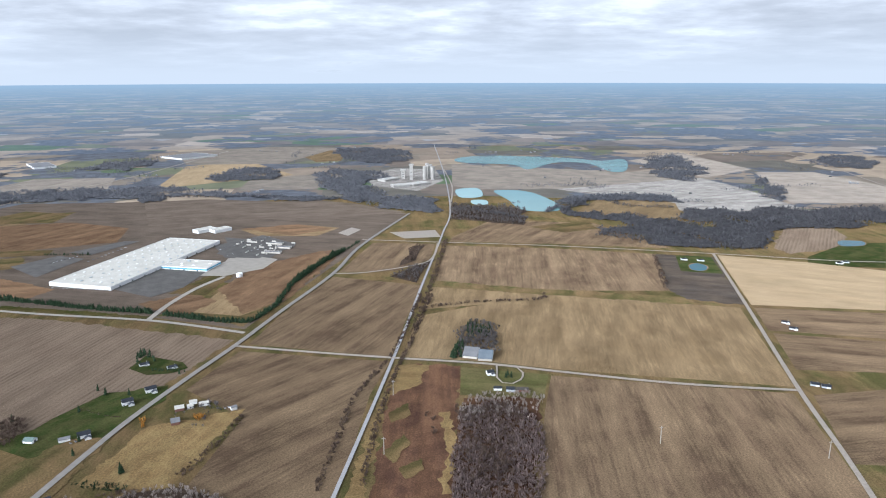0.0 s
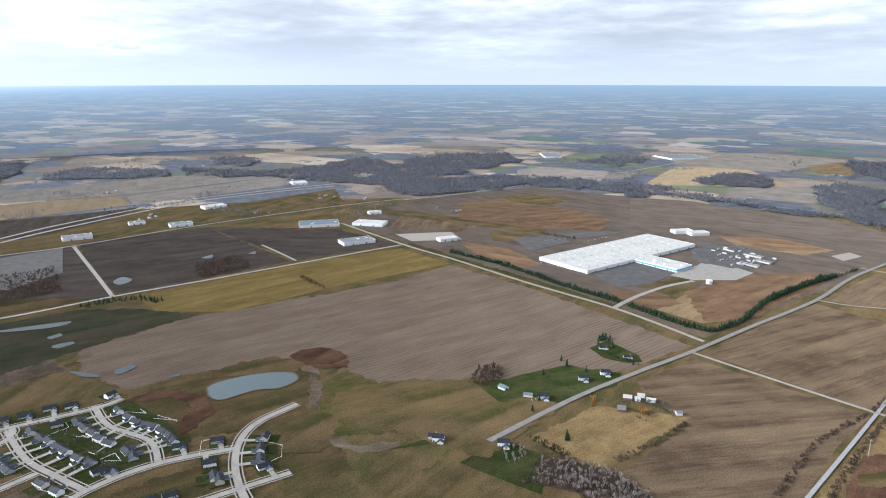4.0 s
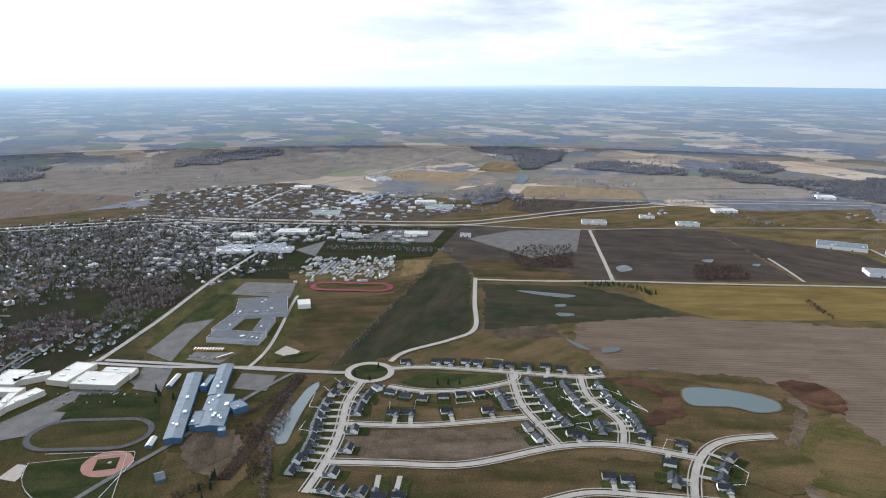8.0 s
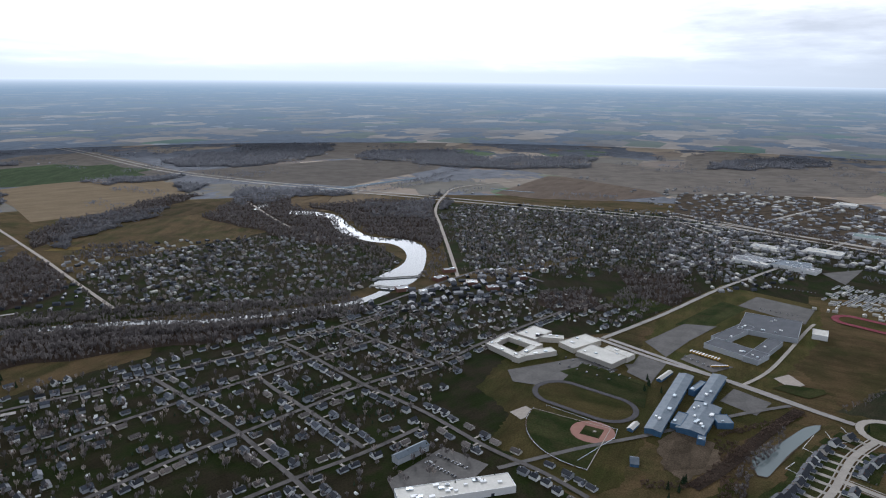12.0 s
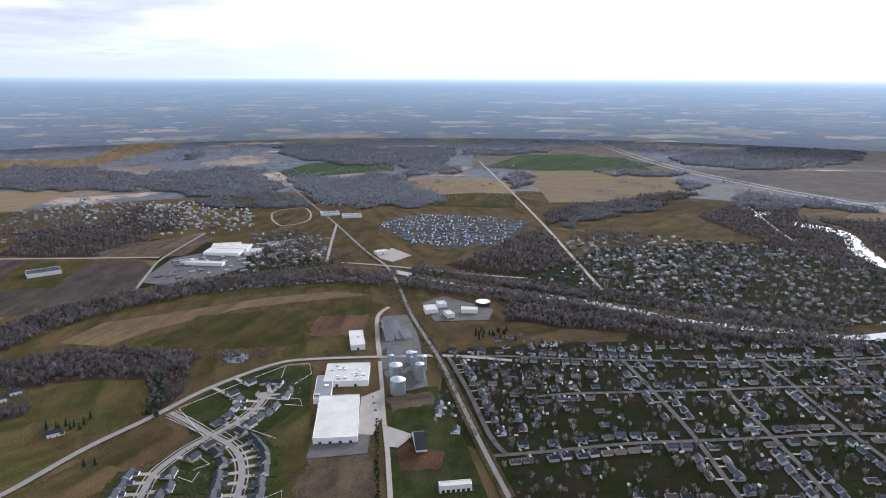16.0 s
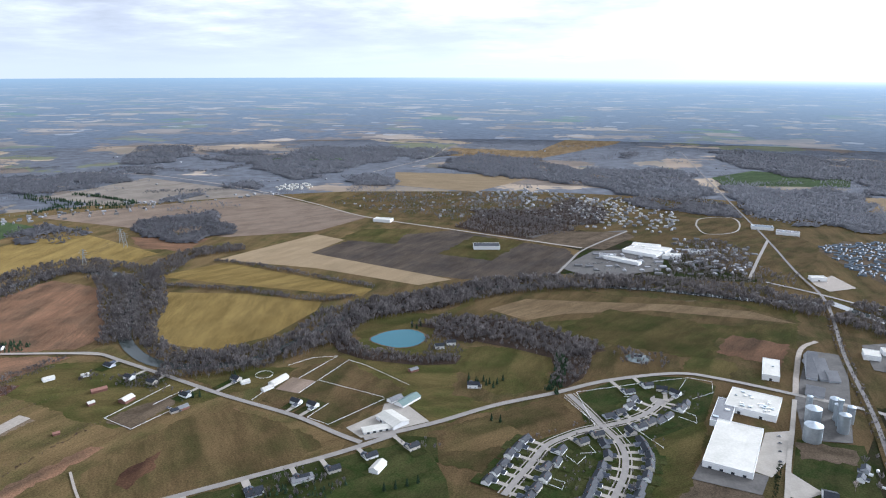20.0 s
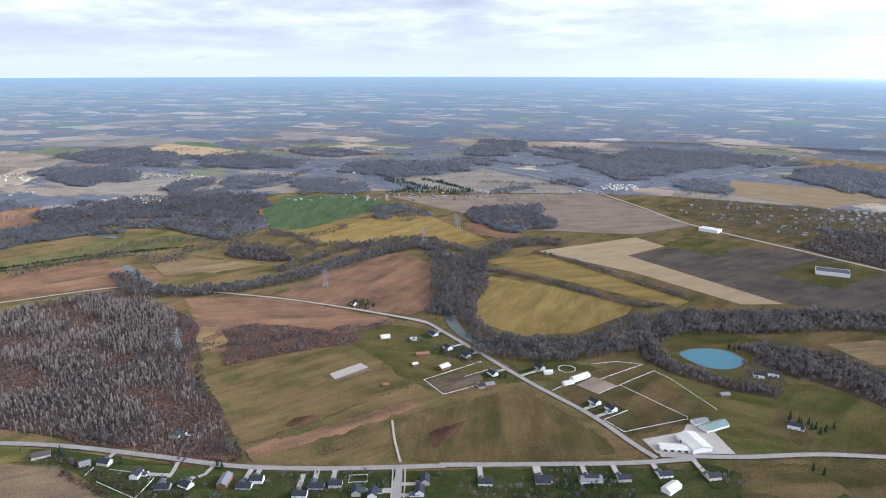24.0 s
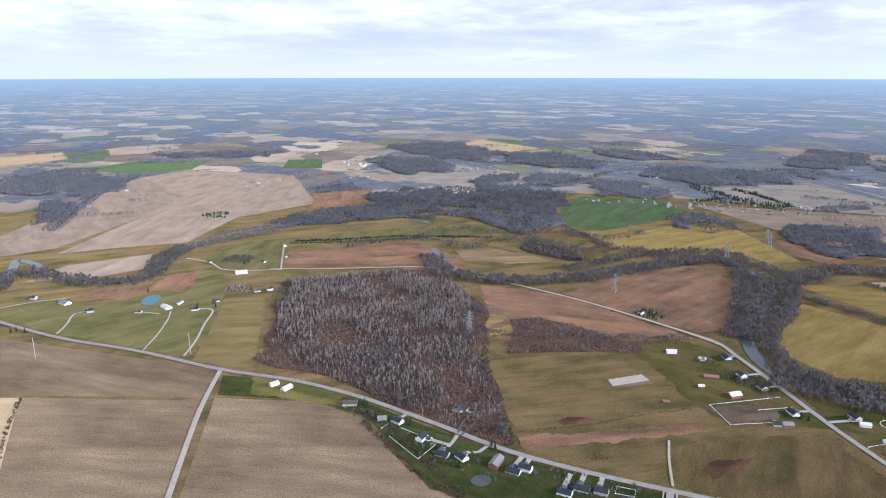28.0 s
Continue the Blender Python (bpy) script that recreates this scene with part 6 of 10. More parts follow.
strip("river", "river_water", 20, [(1101, -1042), (1245, -1104), (1365, -1072), (1363, -867), (1333, -677), (1371, -502), (1469, -453), (1659, -457)], "broad river shining between wooded banks", "water", lay="yard")
strip("river", "river_water", 14, [(-2332, -1453), (-2333, -1382), (-2360, -1269)], "broad river shining between wooded banks", "water", lay="yard")
strip("river", "river_water", 20, [(1561, 526), (1734, 531), (1828, 544), (1783, 496), (1655, 420), (1573, 291), (1596, 219), (1728, 201), (1839, 156), (1998, 13), (2052, -201), (2117, -424), (1955, -530)], "broad river shining between wooded banks", "water", lay="yard")
strip("river", "river_water", 18, [(2153, 543), (2448, 543), (2901, 534), (3071, 473), (3257, 434)], "broad river shining between wooded banks", "water", lay="yard")
strip("river", "river_water", 18, [(-1444, -1824), (-1604, -1941)], "broad river shining between wooded banks", "water", lay="yard")
road("ballast", 5, "single railway track on pale ballast", (-151, 631), (-127, 1031), (-110, 1419), (-86, 1938), (-76, 2329), (-138, 3250), (-258, 4583), name='railway')
road("asphalt", 9, "grey country road", (-479, 622), (-461, 800), (-434, 945), (-403, 1086), (-372, 1262), (-323, 1521), (-300, 1795), (-209, 2245))
road("gravel", 7, "pale gravel cross road", (-401, 1076), (-258, 1054), (-123, 1036), (24, 1019), (147, 991), (311, 957), (478, 941))
road("gravel", 7, "pale gravel country road", (623, 1736), (552, 1330), (484, 955), (457, 773), (437, 654))
road("gravel", 6, "pale gravel country road", (-310, 1860), (-70, 1835), (222, 1806), (623, 1736), (891, 1679), (1019, 1667))
road("gravel", 6, "gravel loop beside the railway", (-93, 1821), (-100, 1666), (-137, 1601), (-245, 1533), (-320, 1521))
road("gravel", 6, "gravel road past the quarry", (-142, 3351), (-85, 2825), (-77, 2381))
road("gravel", 7, "pale far road", (1602, 4301), (1822, 4008), (1708, 2877))
road("concrete", 9, "pale concrete road with dashed kerbs", (-1655, 1361), (-1298, 1290), (-1087, 1263), (-834, 1221), (-602, 1193), (-407, 1138))
road("concrete", 9, "pale concrete road", (-1474, 249), (-1447, 401), (-1431, 560), (-1389, 784), (-1358, 976), (-1305, 1286))
road("concrete", 11, "pale drive of the warehouse", (-611, 1190), (-612, 1282), (-598, 1396), (-568, 1486))
road("concrete", 7, "pale dead-end lane", (-1383, 990), (-1492, 1011), (-1589, 1027))
road("concrete", 9, "pale concrete road", (-1434, 557), (-1600, 595), (-1953, 674))
road("asphalt", 9, "grey road past the works", (-2067, 77), (-2061, 279), (-1969, 615), (-1955, 992), (-1915, 1385), (-1851, 1693), (-1731, 2063))
road("concrete", 13, "grey highway carriageway", (-2244, -688), (-2157, -372), (-2102, -53), (-2061, 279), (-2115, 469), (-2223, 735), (-2339, 1182), (-2340, 1426), (-2259, 1834), name='highway')
road("concrete", 13, "grey highway carriageway", (-2296, -703), (-2207, -379), (-2152, -54), (-2111, 287), (-2169, 482), (-2284, 755), (-2398, 1211), (-2388, 1454), (-2306, 1871), name='highway')
road("gravel", 9, "far grey road", (-1805, 1781), (-1734, 2021), (-1657, 2507), (-1548, 3109), (-1493, 4138))
road("concrete", 9, "pale estate road", (-1486, 249), (-1309, 219), (-1166, 196), (-1116, 145), (-1070, 64), (-1031, 36))
road("asphalt", 9, "school road", (-995, -38), (-1006, -98), (-1030, -202), (-1058, -313), (-1083, -422))
road("asphalt", 9, "grey school road", (-996, -37), (-1005, -81), (-1031, -188), (-1045, -315), (-1062, -393), (-1074, -442))
road("asphalt", 9, "straight grey road past the schools", (-1079, -432), (-1271, -388), (-1518, -344), (-1750, -284), (-2292, -152))
road("concrete", 12, "long grey road over the highway", (-2400, -408), (-2818, -270), (-3136, -16), (-3472, 201), (-4183, 582))
street("concrete", 8, "pale concrete estate street", (-1003, 35), (-1004, 93), (-974, 213), (-943, 324), (-945, 363))
street("concrete", 8, "pale concrete estate street", (-941, 29), (-918, 84), (-918, 150), (-939, 216), (-966, 228))
street("concrete", 8, "pale concrete estate street", (-963, 221), (-869, 214), (-801, 225), (-747, 236))
street("concrete", 8, "pale concrete estate street", (-949, 326), (-878, 316), (-800, 334), (-741, 317))
street("concrete", 9, "pale concrete estate street", (-962, -10), (-896, -30), (-800, -40), (-730, -57), (-681, -73))
street("concrete", 8, "pale concrete estate street", (-834, -34), (-818, 73), (-826, 212))
street("concrete", 9, "pale concrete estate street", (-742, -50), (-731, 24), (-719, 115), (-747, 236), (-741, 317), (-703, 396))
street("concrete", 9, "pale concrete estate street", (-743, 521), (-740, 457), (-720, 417), (-679, 382), (-624, 354), (-563, 336))
street("concrete", 8, "pale concrete estate street", (-631, 174), (-648, 238), (-636, 303), (-607, 411))
road("concrete", 6, "drive beside the school", (-1032, -187), (-1123, -165), (-1342, -149), (-1392, -143))
road("lot", 7, "rutted dirt lane to the works", (-618, -364), (-718, -306), (-806, -246), (-932, -168), (-1002, -117))
ROUND = [(-994 + 34 * math.cos(k * 0.3142), 2 + 34 * math.sin(k * 0.3142)) for k in range(21)]
road("concrete", 10, "pale concrete roundabout", *ROUND, name="roundabout")
yard("lawn", "round green island of the roundabout", *[(-994 + 28 * math.cos(k * 0.3142), 2 + 28 * math.sin(k * 0.3142)) for k in range(20)])
yard("lawn", "green park strip of the estate", (-955, 47), (-983, 91), (-960, 210), (-933, 195), (-925, 151), (-931, 85))
road("old_asphalt", 7, "worn grey town street", (-233, -997), (-346, -967), (-429, -938), (-512, -914), (-594, -890), (-671, -868), (-728, -862), (-837, -839), (-1008, -818))
road("old_asphalt", 7, "worn grey town street", (-320, -827), (-381, -824), (-462, -810), (-509, -803), (-610, -785), (-707, -770), (-840, -740))
road("old_asphalt", 7, "worn grey town street", (-227, -694), (-300, -688), (-402, -682), (-490, -668), (-586, -654), (-694, -638), (-829, -598), (-941, -587), (-1165, -553))
road("old_asphalt", 7, "worn grey town street", (-340, -566), (-380, -556), (-459, -538), (-545, -513), (-645, -494))
road("old_asphalt", 7, "worn grey town street", (-512, -915), (-503, -805), (-490, -690), (-472, -600), (-459, -538), (-440, -470))
road("old_asphalt", 7, "worn grey town street", (-610, -785), (-597, -730), (-587, -675), (-575, -610), (-556, -520))
road("old_asphalt", 7, "worn grey town street", (-726, -866), (-718, -800), (-700, -705), (-685, -619), (-675, -518), (-650, -400), (-642, -316), (-628, -254))
road("old_asphalt", 7, "worn grey town street", (-840, -838), (-829, -740), (-812, -600))
road("old_asphalt", 7, "worn grey town street", (-245, -990), (-244, -863), (-238, -740), (-244, -696))
road("gravel", 9, "straight grey avenue", (-1228, -846), (-1423, -1011), (-1654, -1209), (-1837, -1363), (-2071, -1496), (-2286, -1564), (-2656, -1437))
road("concrete", 13, "grey far highway carriageway", (-1918, -4281), (-1877, -3809), (-1770, -2906), (-1810, -2351), (-1870, -2001), (-1924, -1748), (-1974, -1542), (-2160, -645), (-2140, -300), (-2100, -87), name='highway')
road("concrete", 13, "grey far highway carriageway", (-1963, -4301), (-1922, -3829), (-1815, -2926), (-1855, -2371), (-1915, -2021), (-1969, -1768), (-2019, -1562), (-2205, -665), (-2185, -320), (-2145, -107), name='highway')
strip("river", "river_water", 34, [(-1816, -1971), (-1964, -1911), (-2148, -1886), (-2354, -1855)], "far bright reach of the river", "water", lay="yard")
pond("river_water", "small bright pond", (-3055, -4966), (-3287, -5209), (-3211, -4916), (-2993, -4698))
pond("river_water", "small bright pond", (-325, -2702), (-360, -2763), (-408, -2704), (-385, -2601), (-320, -2596))
pond("river_water", "small bright pond", (-1556, -1932), (-1589, -1953), (-1529, -1857), (-1486, -1831))
road("concrete", 9, "grey slip road of the highway", (-2166, -645), (-2026, -486), (-1988, -446), (-2071, -300))
road("gravel", 8, "straight grey road", (-968, -3282), (-825, -2325), (-741, -1806), (-683, -1486), (-641, -1250))
road("gravel", 8, "straight grey road", (-1525, -1960), (-1408, -1704), (-1334, -1521))
road("old_asphalt", 7, "worn grey town street", (-1228, -846), (-1116, -854), (-968, -860))
road("old_asphalt", 7, "worn grey town street", (-1228, -846), (-1332, -819), (-1317, -675))
road("asphalt", 9, "grey main road", (377, -678), (311, -747), (251, -824), (183, -891), (119, -960), (26, -1024), (-38, -1029), (-137, -1014), (-243, -994), (-340, -952))
road("drygrass", 16, "dry grass verge of the railway", (-195, -1697), (-231, -1491), (-224, -1196), (-229, -990), (-225, -841), (-221, -713), (-220, -611), name='verge')
road("ballast_brown", 6, "railway track on brown ballast", (176, -4017), (36, -3136), (-73, -2478), (-146, -2039), (-195, -1697), (-231, -1491), (-224, -1196), (-229, -990), (-225, -841), (-221, -713), (-220, -611), name='railway')
road("asphalt", 8, "grey cross road", (-127, -1583), (-217, -1538), (-313, -1477), (-458, -1392), (-517, -1364))
road("gravel", 9, "grey straight road", (1498, -2095), (1262, -1989), (1000, -1864), (653, -1795), (301, -1729))
road("asphalt", 7, "side street", (-94, -1595), (-121, -1791), (-152, -1999))
road("asphalt", 6, "side road", (310, -1470), (304, -1600), (292, -1721), (217, -1970))
road("gravel", 8, "far road", (2688, -2236), (2316, -2293), (1885, -2218), (1498, -2095))
road("gravel", 7, "far pale road", (1434, -2741), (1395, -3305), (1488, -3785))
street("asphalt", 8, "curving grey estate street", (163, -895), (132, -858), (104, -820))
street("asphalt", 8, "curving grey estate street", (104, -820), (126, -800), (141, -781), (161, -747), (168, -702), (175, -662), (180, -630))
street("asphalt", 8, "curving grey estate street", (104, -820), (82, -794), (68, -763), (63, -722), (66, -683), (71, -636))
street("asphalt", 8, "curving grey estate street", (104, -820), (78, -845), (57, -872), (45, -899), (37, -922))
yard("asphalt", "round end of an estate street", *[(37 + 17 * math.cos(k * 0.4), -924 + 17 * math.sin(k * 0.4)) for k in range(16)], name="turning_circle", category="street")
road("concrete", 6, "pale factory drive", (-92, -619), (-106, -733), (-114, -816), (-124, -898), (-135, -996))
road("gravel", 8, "dirt yard lane", (-138, -1018), (-145, -1089), (-161, -1199), (-189, -1245))
road("asphalt", 8, "grey road along the river", (1053, -692), (970, -728), (910, -752), (848, -745), (747, -730), (615, -709), (493, -696), (412, -676), (376, -669))
road("asphalt", 9, "grey main road", (536, -465), (463, -550), (390, -638), (345, -703))
road("asphalt", 9, "grey main road", (1413, 501), (1252, 332), (1150, 192), (1034, 56), (962, -50), (879, -138), (772, -223), (690, -285), (617, -361), (530, -469))
road("gravel", 3.6, "pale farm drive", (1267, 335), (1314, 329), (1372, 327), (1381, 301), name="driveway")
road("gravel", 3, "pale farm drive", (1149, 180), (1220, 164), (1293, 154), (1337, 153), name="driveway")
road("gravel", 4.2, "pale farm drive", (1103, 114), (1166, 99), (1246, 88), (1321, 76), (1338, 109), name="driveway")
road("gravel", 3.4, "pale farm drive", (1351, 212), (1327, 173), name="driveway")
road("gravel", 4.2, "pale farm drive", (1564, -67), (1684, -78), (1780, -88), name="driveway")
road("gravel", 5, "pale farm drive", (1734, 150), (1675, 92), (1612, 65), (1583, 17), (1567, -71), name="driveway")
road("gravel", 4.2, "pale farm drive", (1448, 473), (1470, 420), (1478, 361), name="driveway")
road("gravel", 7, "pale field road", (1030, 56), (893, 82), (684, 106))
road("gravel", 6, "pale road through the woods", (1579, -46), (1539, -198), (1493, -391), (1406, -474), (1217, -607), (1065, -686), (947, -736), (898, -751))
road("asphalt", 7, "estate street", (554, -420), (541, -405), (510, -379))
road("gravel", 6, "far pale lane", (3188, -562), (2772, -655))
yard("lot", "worn grey car park", (-1119, 1550), (-1062, 1655), (-978, 1629), (-1001, 1464), name='car_park', category='car park')
yard("lot", "worn grey car park", (-1054, 1689), (-972, 1818), (-927, 1823), (-983, 1669), name='car_park', category='car park')
yard("lot", "worn grey car park", (-701, 1775), (-604, 1907), (-489, 1808), (-513, 1638), (-628, 1654), name='car_park', category='car park')
yard("concrete", "pale concrete apron of the warehouse", (-642, 1542), (-587, 1684), (-488, 1644), (-499, 1555), (-570, 1491), (-641, 1492), name='apron', category='pavement')
yard("lot", "worn yard before the warehouse", (-783, 1386), (-763, 1554), (-626, 1522), (-629, 1401), (-671, 1331), name='car_park', category='car park')
yard("gravel", "gravel pad of the substation", (-393, 1941), (-366, 2017), (-332, 1986), (-357, 1906), name='apron', category='pavement')
yard("gravel", "gravel yard of the substation", (-242, 1955), (-110, 1990), (-89, 1902), (-192, 1878), name='apron', category='pavement')
yard("gravel", "gravel pad beside the wood", (-1413, 1366), (-1310, 1499), (-1222, 1446), (-1314, 1335), name='apron', category='pavement')
yard("lot", "worn grey car park", (-1415, -285), (-1502, -268), (-1483, -155), (-1379, -157), name='car_park', category='car park')
yard("lot", "worn grey car park", (-1110, -367), (-1242, -340), (-1265, -287), (-1163, -306), (-1066, -315), name='car_park', category='car park')
yard("lot", "worn grey car park", (-957, -201), (-1011, -195), (-995, -140), (-942, -149), name='car_park', category='car park')
yard("lot", "worn grey car park", (-970, -345), (-1047, -353), (-1037, -308), (-952, -300), name='car_park', category='car park')
yard("lot", "worn grey car park", (-1072, -294), (-1108, -286), (-1092, -215), (-1050, -236), name='car_park', category='car park')
yard("lot", "worn grey car park", (-1796, -418), (-1874, -395), (-1851, -312), (-1740, -309), name='car_park', category='car park')
yard("lot", "worn grey car park", (-1787, -186), (-1887, -109), (-1716, -128), name='car_park', category='car park')
yard("lot", "worn grey car park", (-1880, 286), (-1968, 436), (-1960, 649), (-1703, 556), (-1647, 424), name='car_park', category='car park')
yard("lot", "worn grey car park", (-1867, -36), (-2012, 74), (-1991, 236), (-1838, 186), name='car_park', category='car park')
yard("lot", "worn grey car park", (-863, -497), (-984, -424), (-970, -358), (-854, -404), (-832, -469), name='car_park', category='car park')
yard("lot", "worn grey car park", (-996, -358), (-1049, -306), (-974, -302), (-964, -331), name='car_park', category='car park')
yard("gravel", "sandy practice diamond", (-746, -424), (-775, -415), (-769, -394), (-737, -401), name='infield', category='ball field')
yard("lawn", "green practice field", (-909, -430), (-962, -404), (-951, -308), (-883, -294), (-884, -343), name='sports_field', category='field')
yard("mud", "bare earth beside the works", (-733, -207), (-834, -222), (-833, -174), (-766, -168), name='bare_earth', category='ground')
yard("lot", "worn grey car park", (-521, -451), (-618, -443), (-618, -377), (-545, -373), (-497, -414), name='car_park', category='car park')
yard("concrete", "pale factory apron", (-75, -782), (-92, -882), (-121, -898), (-111, -816), (-94, -776), name='apron', category='pavement')
yard("lot", "grey yard behind the factory", (-9, -739), (-19, -785), (-91, -777), (-82, -735), name='car_park', category='car park')
yard("concrete", "pale turning yard", (-105, -746), (-115, -794), (-145, -764), (-120, -739), name='apron', category='pavement')
yard("lot", "yard of the grain works", (-135, -996), (-171, -1199), (-224, -1196), (-215, -1085), (-192, -894), (-136, -880), name='car_park', category='car park')
yard("lot", "yard of the sewage works", (-258, -1257), (-310, -1288), (-383, -1186), (-358, -1135), (-258, -1150), name='car_park', category='car park')
yard("lot", "worn grey car park", (316, -1527), (269, -1712), (96, -1811), (93, -1591), (217, -1484), name='car_park', category='car park')
yard("lot", "worn grey car park", (470, -1795), (382, -1904), (319, -1914), (354, -1772), name='car_park', category='car park')
yard("lot", "worn grey car park", (289, -1926), (218, -1985), (211, -1864), (287, -1735), name='car_park', category='car park')
yard("gravel", "gravel lot by the railway", (-214, -1614), (-268, -1693), (-304, -1608), (-248, -1561), name='apron', category='pavement')
yard("gravel", "pale dirt infield", (-1086, -155), (-1116, -139), (-1089, -112), (-1062, -126), name='infield', category='ball field')
yard("lawn", "green softball outfield", (-1048, -151), (-1074, -135), (-1089, -86), (-1076, -81), (-1042, -100), name='sports_field', category='field')
ring_track("red_track", "dark red running track", -1446, -32, 185, 66, 80, wide=13.0)
ring_track("black_track", "dark cinder running track", -840, -357, 158, 83, 87, wide=8.0)
ball_field(-781, -298, 105, -38)
yard("concrete", "pale concrete yard of the stables", (412, -694), (388, -749), (395, -771), (377, -789), (318, -749), (382, -679), name="apron", category="pavement")
yard("dusty", "pale sandy riding arena", (562, -753), (562, -796), (522, -797), (522, -754), name="arena", category="ground")
road("old_asphalt", 4, "dark driveway of a white house", (790, -272), (774, -255), (748, -239), name="driveway")
road("concrete", 5, "pale driveway of a house", (743, -237), (728, -226), (719, -217), name="driveway")
road("concrete", 5, "pale driveway of a house", (707, -264), (698, -251), (698, -243), name="driveway")
street("asphalt", 8, "grey estate street", (560, -424), (540, -408), (512, -384))
field("dark", "damp purple-grey streak in the pasture", (583, -485), (593, -525), (592, -577), (583, -653), (583, -676), (577, -625), (585, -561), (573, -507))
field("drygrass", "brown matted grass in the pasture", (587, -452), (570, -500), (520, -547), (485, -609), (474, -659), (437, -666), (434, -639), (507, -534), (548, -482))
yard("lot", "grey trailer yard behind the warehouse", (-706, 1875), (-657, 1860), (-588, 1857), (-484, 1817), (-480, 1770), (-539, 1649), (-603, 1656), (-662, 1689), (-666, 1787), name="car_park", category="car park")
yard("concrete", "pale loading apron of the warehouse", (-616, 1648), (-524, 1651), (-494, 1627), (-547, 1537), (-605, 1538), name="apron", category="pavement")
pond("river_water", "bright white pond beside the shops", (-2502, -80), (-2622, -43), (-2667, 61), (-2607, 70), (-2486, 20), (-2440, -58))
pond("river_water", "bright small pond", (-3134, 714), (-3138, 776), (-2880, 681))
field("pale", "tan harvested field beyond the highway", (-2558, 591), (-2815, 682), (-2782, 891), (-2677, 1108), (-2457, 1064), (-2486, 795))
field("tan", "tan field beyond the highway", (-3378, 590), (-3647, 682), (-3547, 836), (-3204, 726))
field("dark", "dark plowed field beyond the highway", (-2318, 499), (-2508, 583), (-2432, 821), (-2399, 1063), (-2247, 885), (-2156, 610))
field("far_soil", "broad brown plowed field beyond the town", (-3175, -1823), (-3429, -1429), (-3453, -811), (-3740, -74), (-3102, -206), (-2838, -666), (-2849, -1190))
field("olive", "thin green growth fading into the striped field", (-963, 410), (-942, 493), (-913, 573), (-860, 635), (-832, 582), (-886, 527), (-922, 464), (-935, 396))
field("drygrass", "dry green streaks at the edge of the striped field", (-732, 580), (-703, 661), (-611, 758), (-532, 765), (-535, 662), (-572, 570), (-623, 523), (-687, 533))
field("mud", "muddy track round the pond", (-791, 585), (-777, 594), (-738, 557), (-691, 514), (-640, 497), (-592, 504), (-565, 543), (-555, 537), (-580, 492), (-633, 483), (-692, 505), (-746, 542))
field("weeds", "dark churned heap in the striped field", (-894, 614), (-903, 647), (-885, 677), (-848, 686), (-816, 675), (-816, 642), (-847, 614))
pond("river_water", "shallow bright puddle in a wet field", (-1385, 324), (-1368, 376), (-1339, 439), (-1326, 413), (-1359, 349), name="puddle")
pond("river_water", "shallow bright puddle in a wet field", (-1282, 377), (-1287, 402), (-1272, 402), (-1268, 379), name="puddle")
pond("river_water", "shallow bright puddle in a wet field", (-1235, 370), (-1228, 402), (-1215, 401), (-1215, 370), name="puddle")
pond("river_water", "shallow bright puddle in a wet field", (-1051, 397), (-1055, 429), (-1040, 428), (-1031, 395), name="puddle")
pond("river_water", "shallow bright puddle in a wet field", (-1102, 348), (-1069, 368), (-1043, 374), (-1062, 356), name="puddle")
pond("river_water", "shallow bright puddle in a wet field", (-967, 442), (-965, 463), (-956, 457), (-960, 442), name="puddle")
pond("river_water", "shallow bright puddle in a wet field", (-1540, 603), (-1563, 634), (-1521, 639), (-1505, 604), name="puddle")
pond("river_water", "shallow bright puddle in a wet field", (-1586, 843), (-1594, 881), (-1563, 859), name="puddle")
pond("river_water", "shallow bright puddle in a wet field", (-1534, 949), (-1542, 977), (-1517, 958), name="puddle")
field("straw", "cleared straw strip under the power line", (1115, -107), (1095, -228), (1074, -333), (1087, -483), (1056, -479), (1045, -332), (1063, -229), (1081, -110))
field("tan", "bare tan ground in the river bend", (1634, -510), (1622, -593), (1514, -682), (1449, -711), (1460, -628), (1521, -499))
road("gravel", 3, "worn pale track in the pasture", (570, -434), (614, -459), (656, -487), name="track")
hall("vast white flat-roofed warehouse with rooftop units", -813, 1604, 436, 158, 79, units=84, doors=10, unit_size=2.6)
hall("white flat-roofed wing of the warehouse", -679, 1569, 119, 66, -9, units=8, doors=3, band='panel_cyan')
hall("white metal hall behind the warehouse", -795, 1951, 58, 32, 53, units=0, doors=0)
hall("white metal hall behind the warehouse", -748, 1957, 57, 31, 53, units=0, doors=0)
silo("white round water tank beside the drive", -534, 1489, r=7, h=9, roof='paint_white', wall='paint_white', cone=0.15, name='water_tank')
hall("long white hall beside the wood", -1250, 1411, 53, 29, 68, units=0, doors=2)
hall("pale hall with a blue-grey roof", -1684, 1299, 122, 67, 55, roof='roof_blue', units=3, doors=2)
hall("grey works hall with a white front", -1420, 1223, 92, 51, 70, roof='roof_grey', units=3, doors=2)
hall("plain white metal works hall", -1691, 1540, 44, 24, 62, roof='roof_white', units=3, doors=2)
hall("pale works with low roofs", -1572, 1412, 99, 55, 27, roof='roof_white', units=3, doors=2)
hall("group of white farm sheds", -2425, 1771, 65, 63, 65, roof='roof_white', units=3, doors=2)
hall("grey roofs of a far works", -1611, 3835, 231, 200, 57, units=0, doors=0, roof='roof_grey')
hall("small far white metal hall", -2205, 3404, 100, 205, 42, units=0, doors=0, roof='roof_grey')
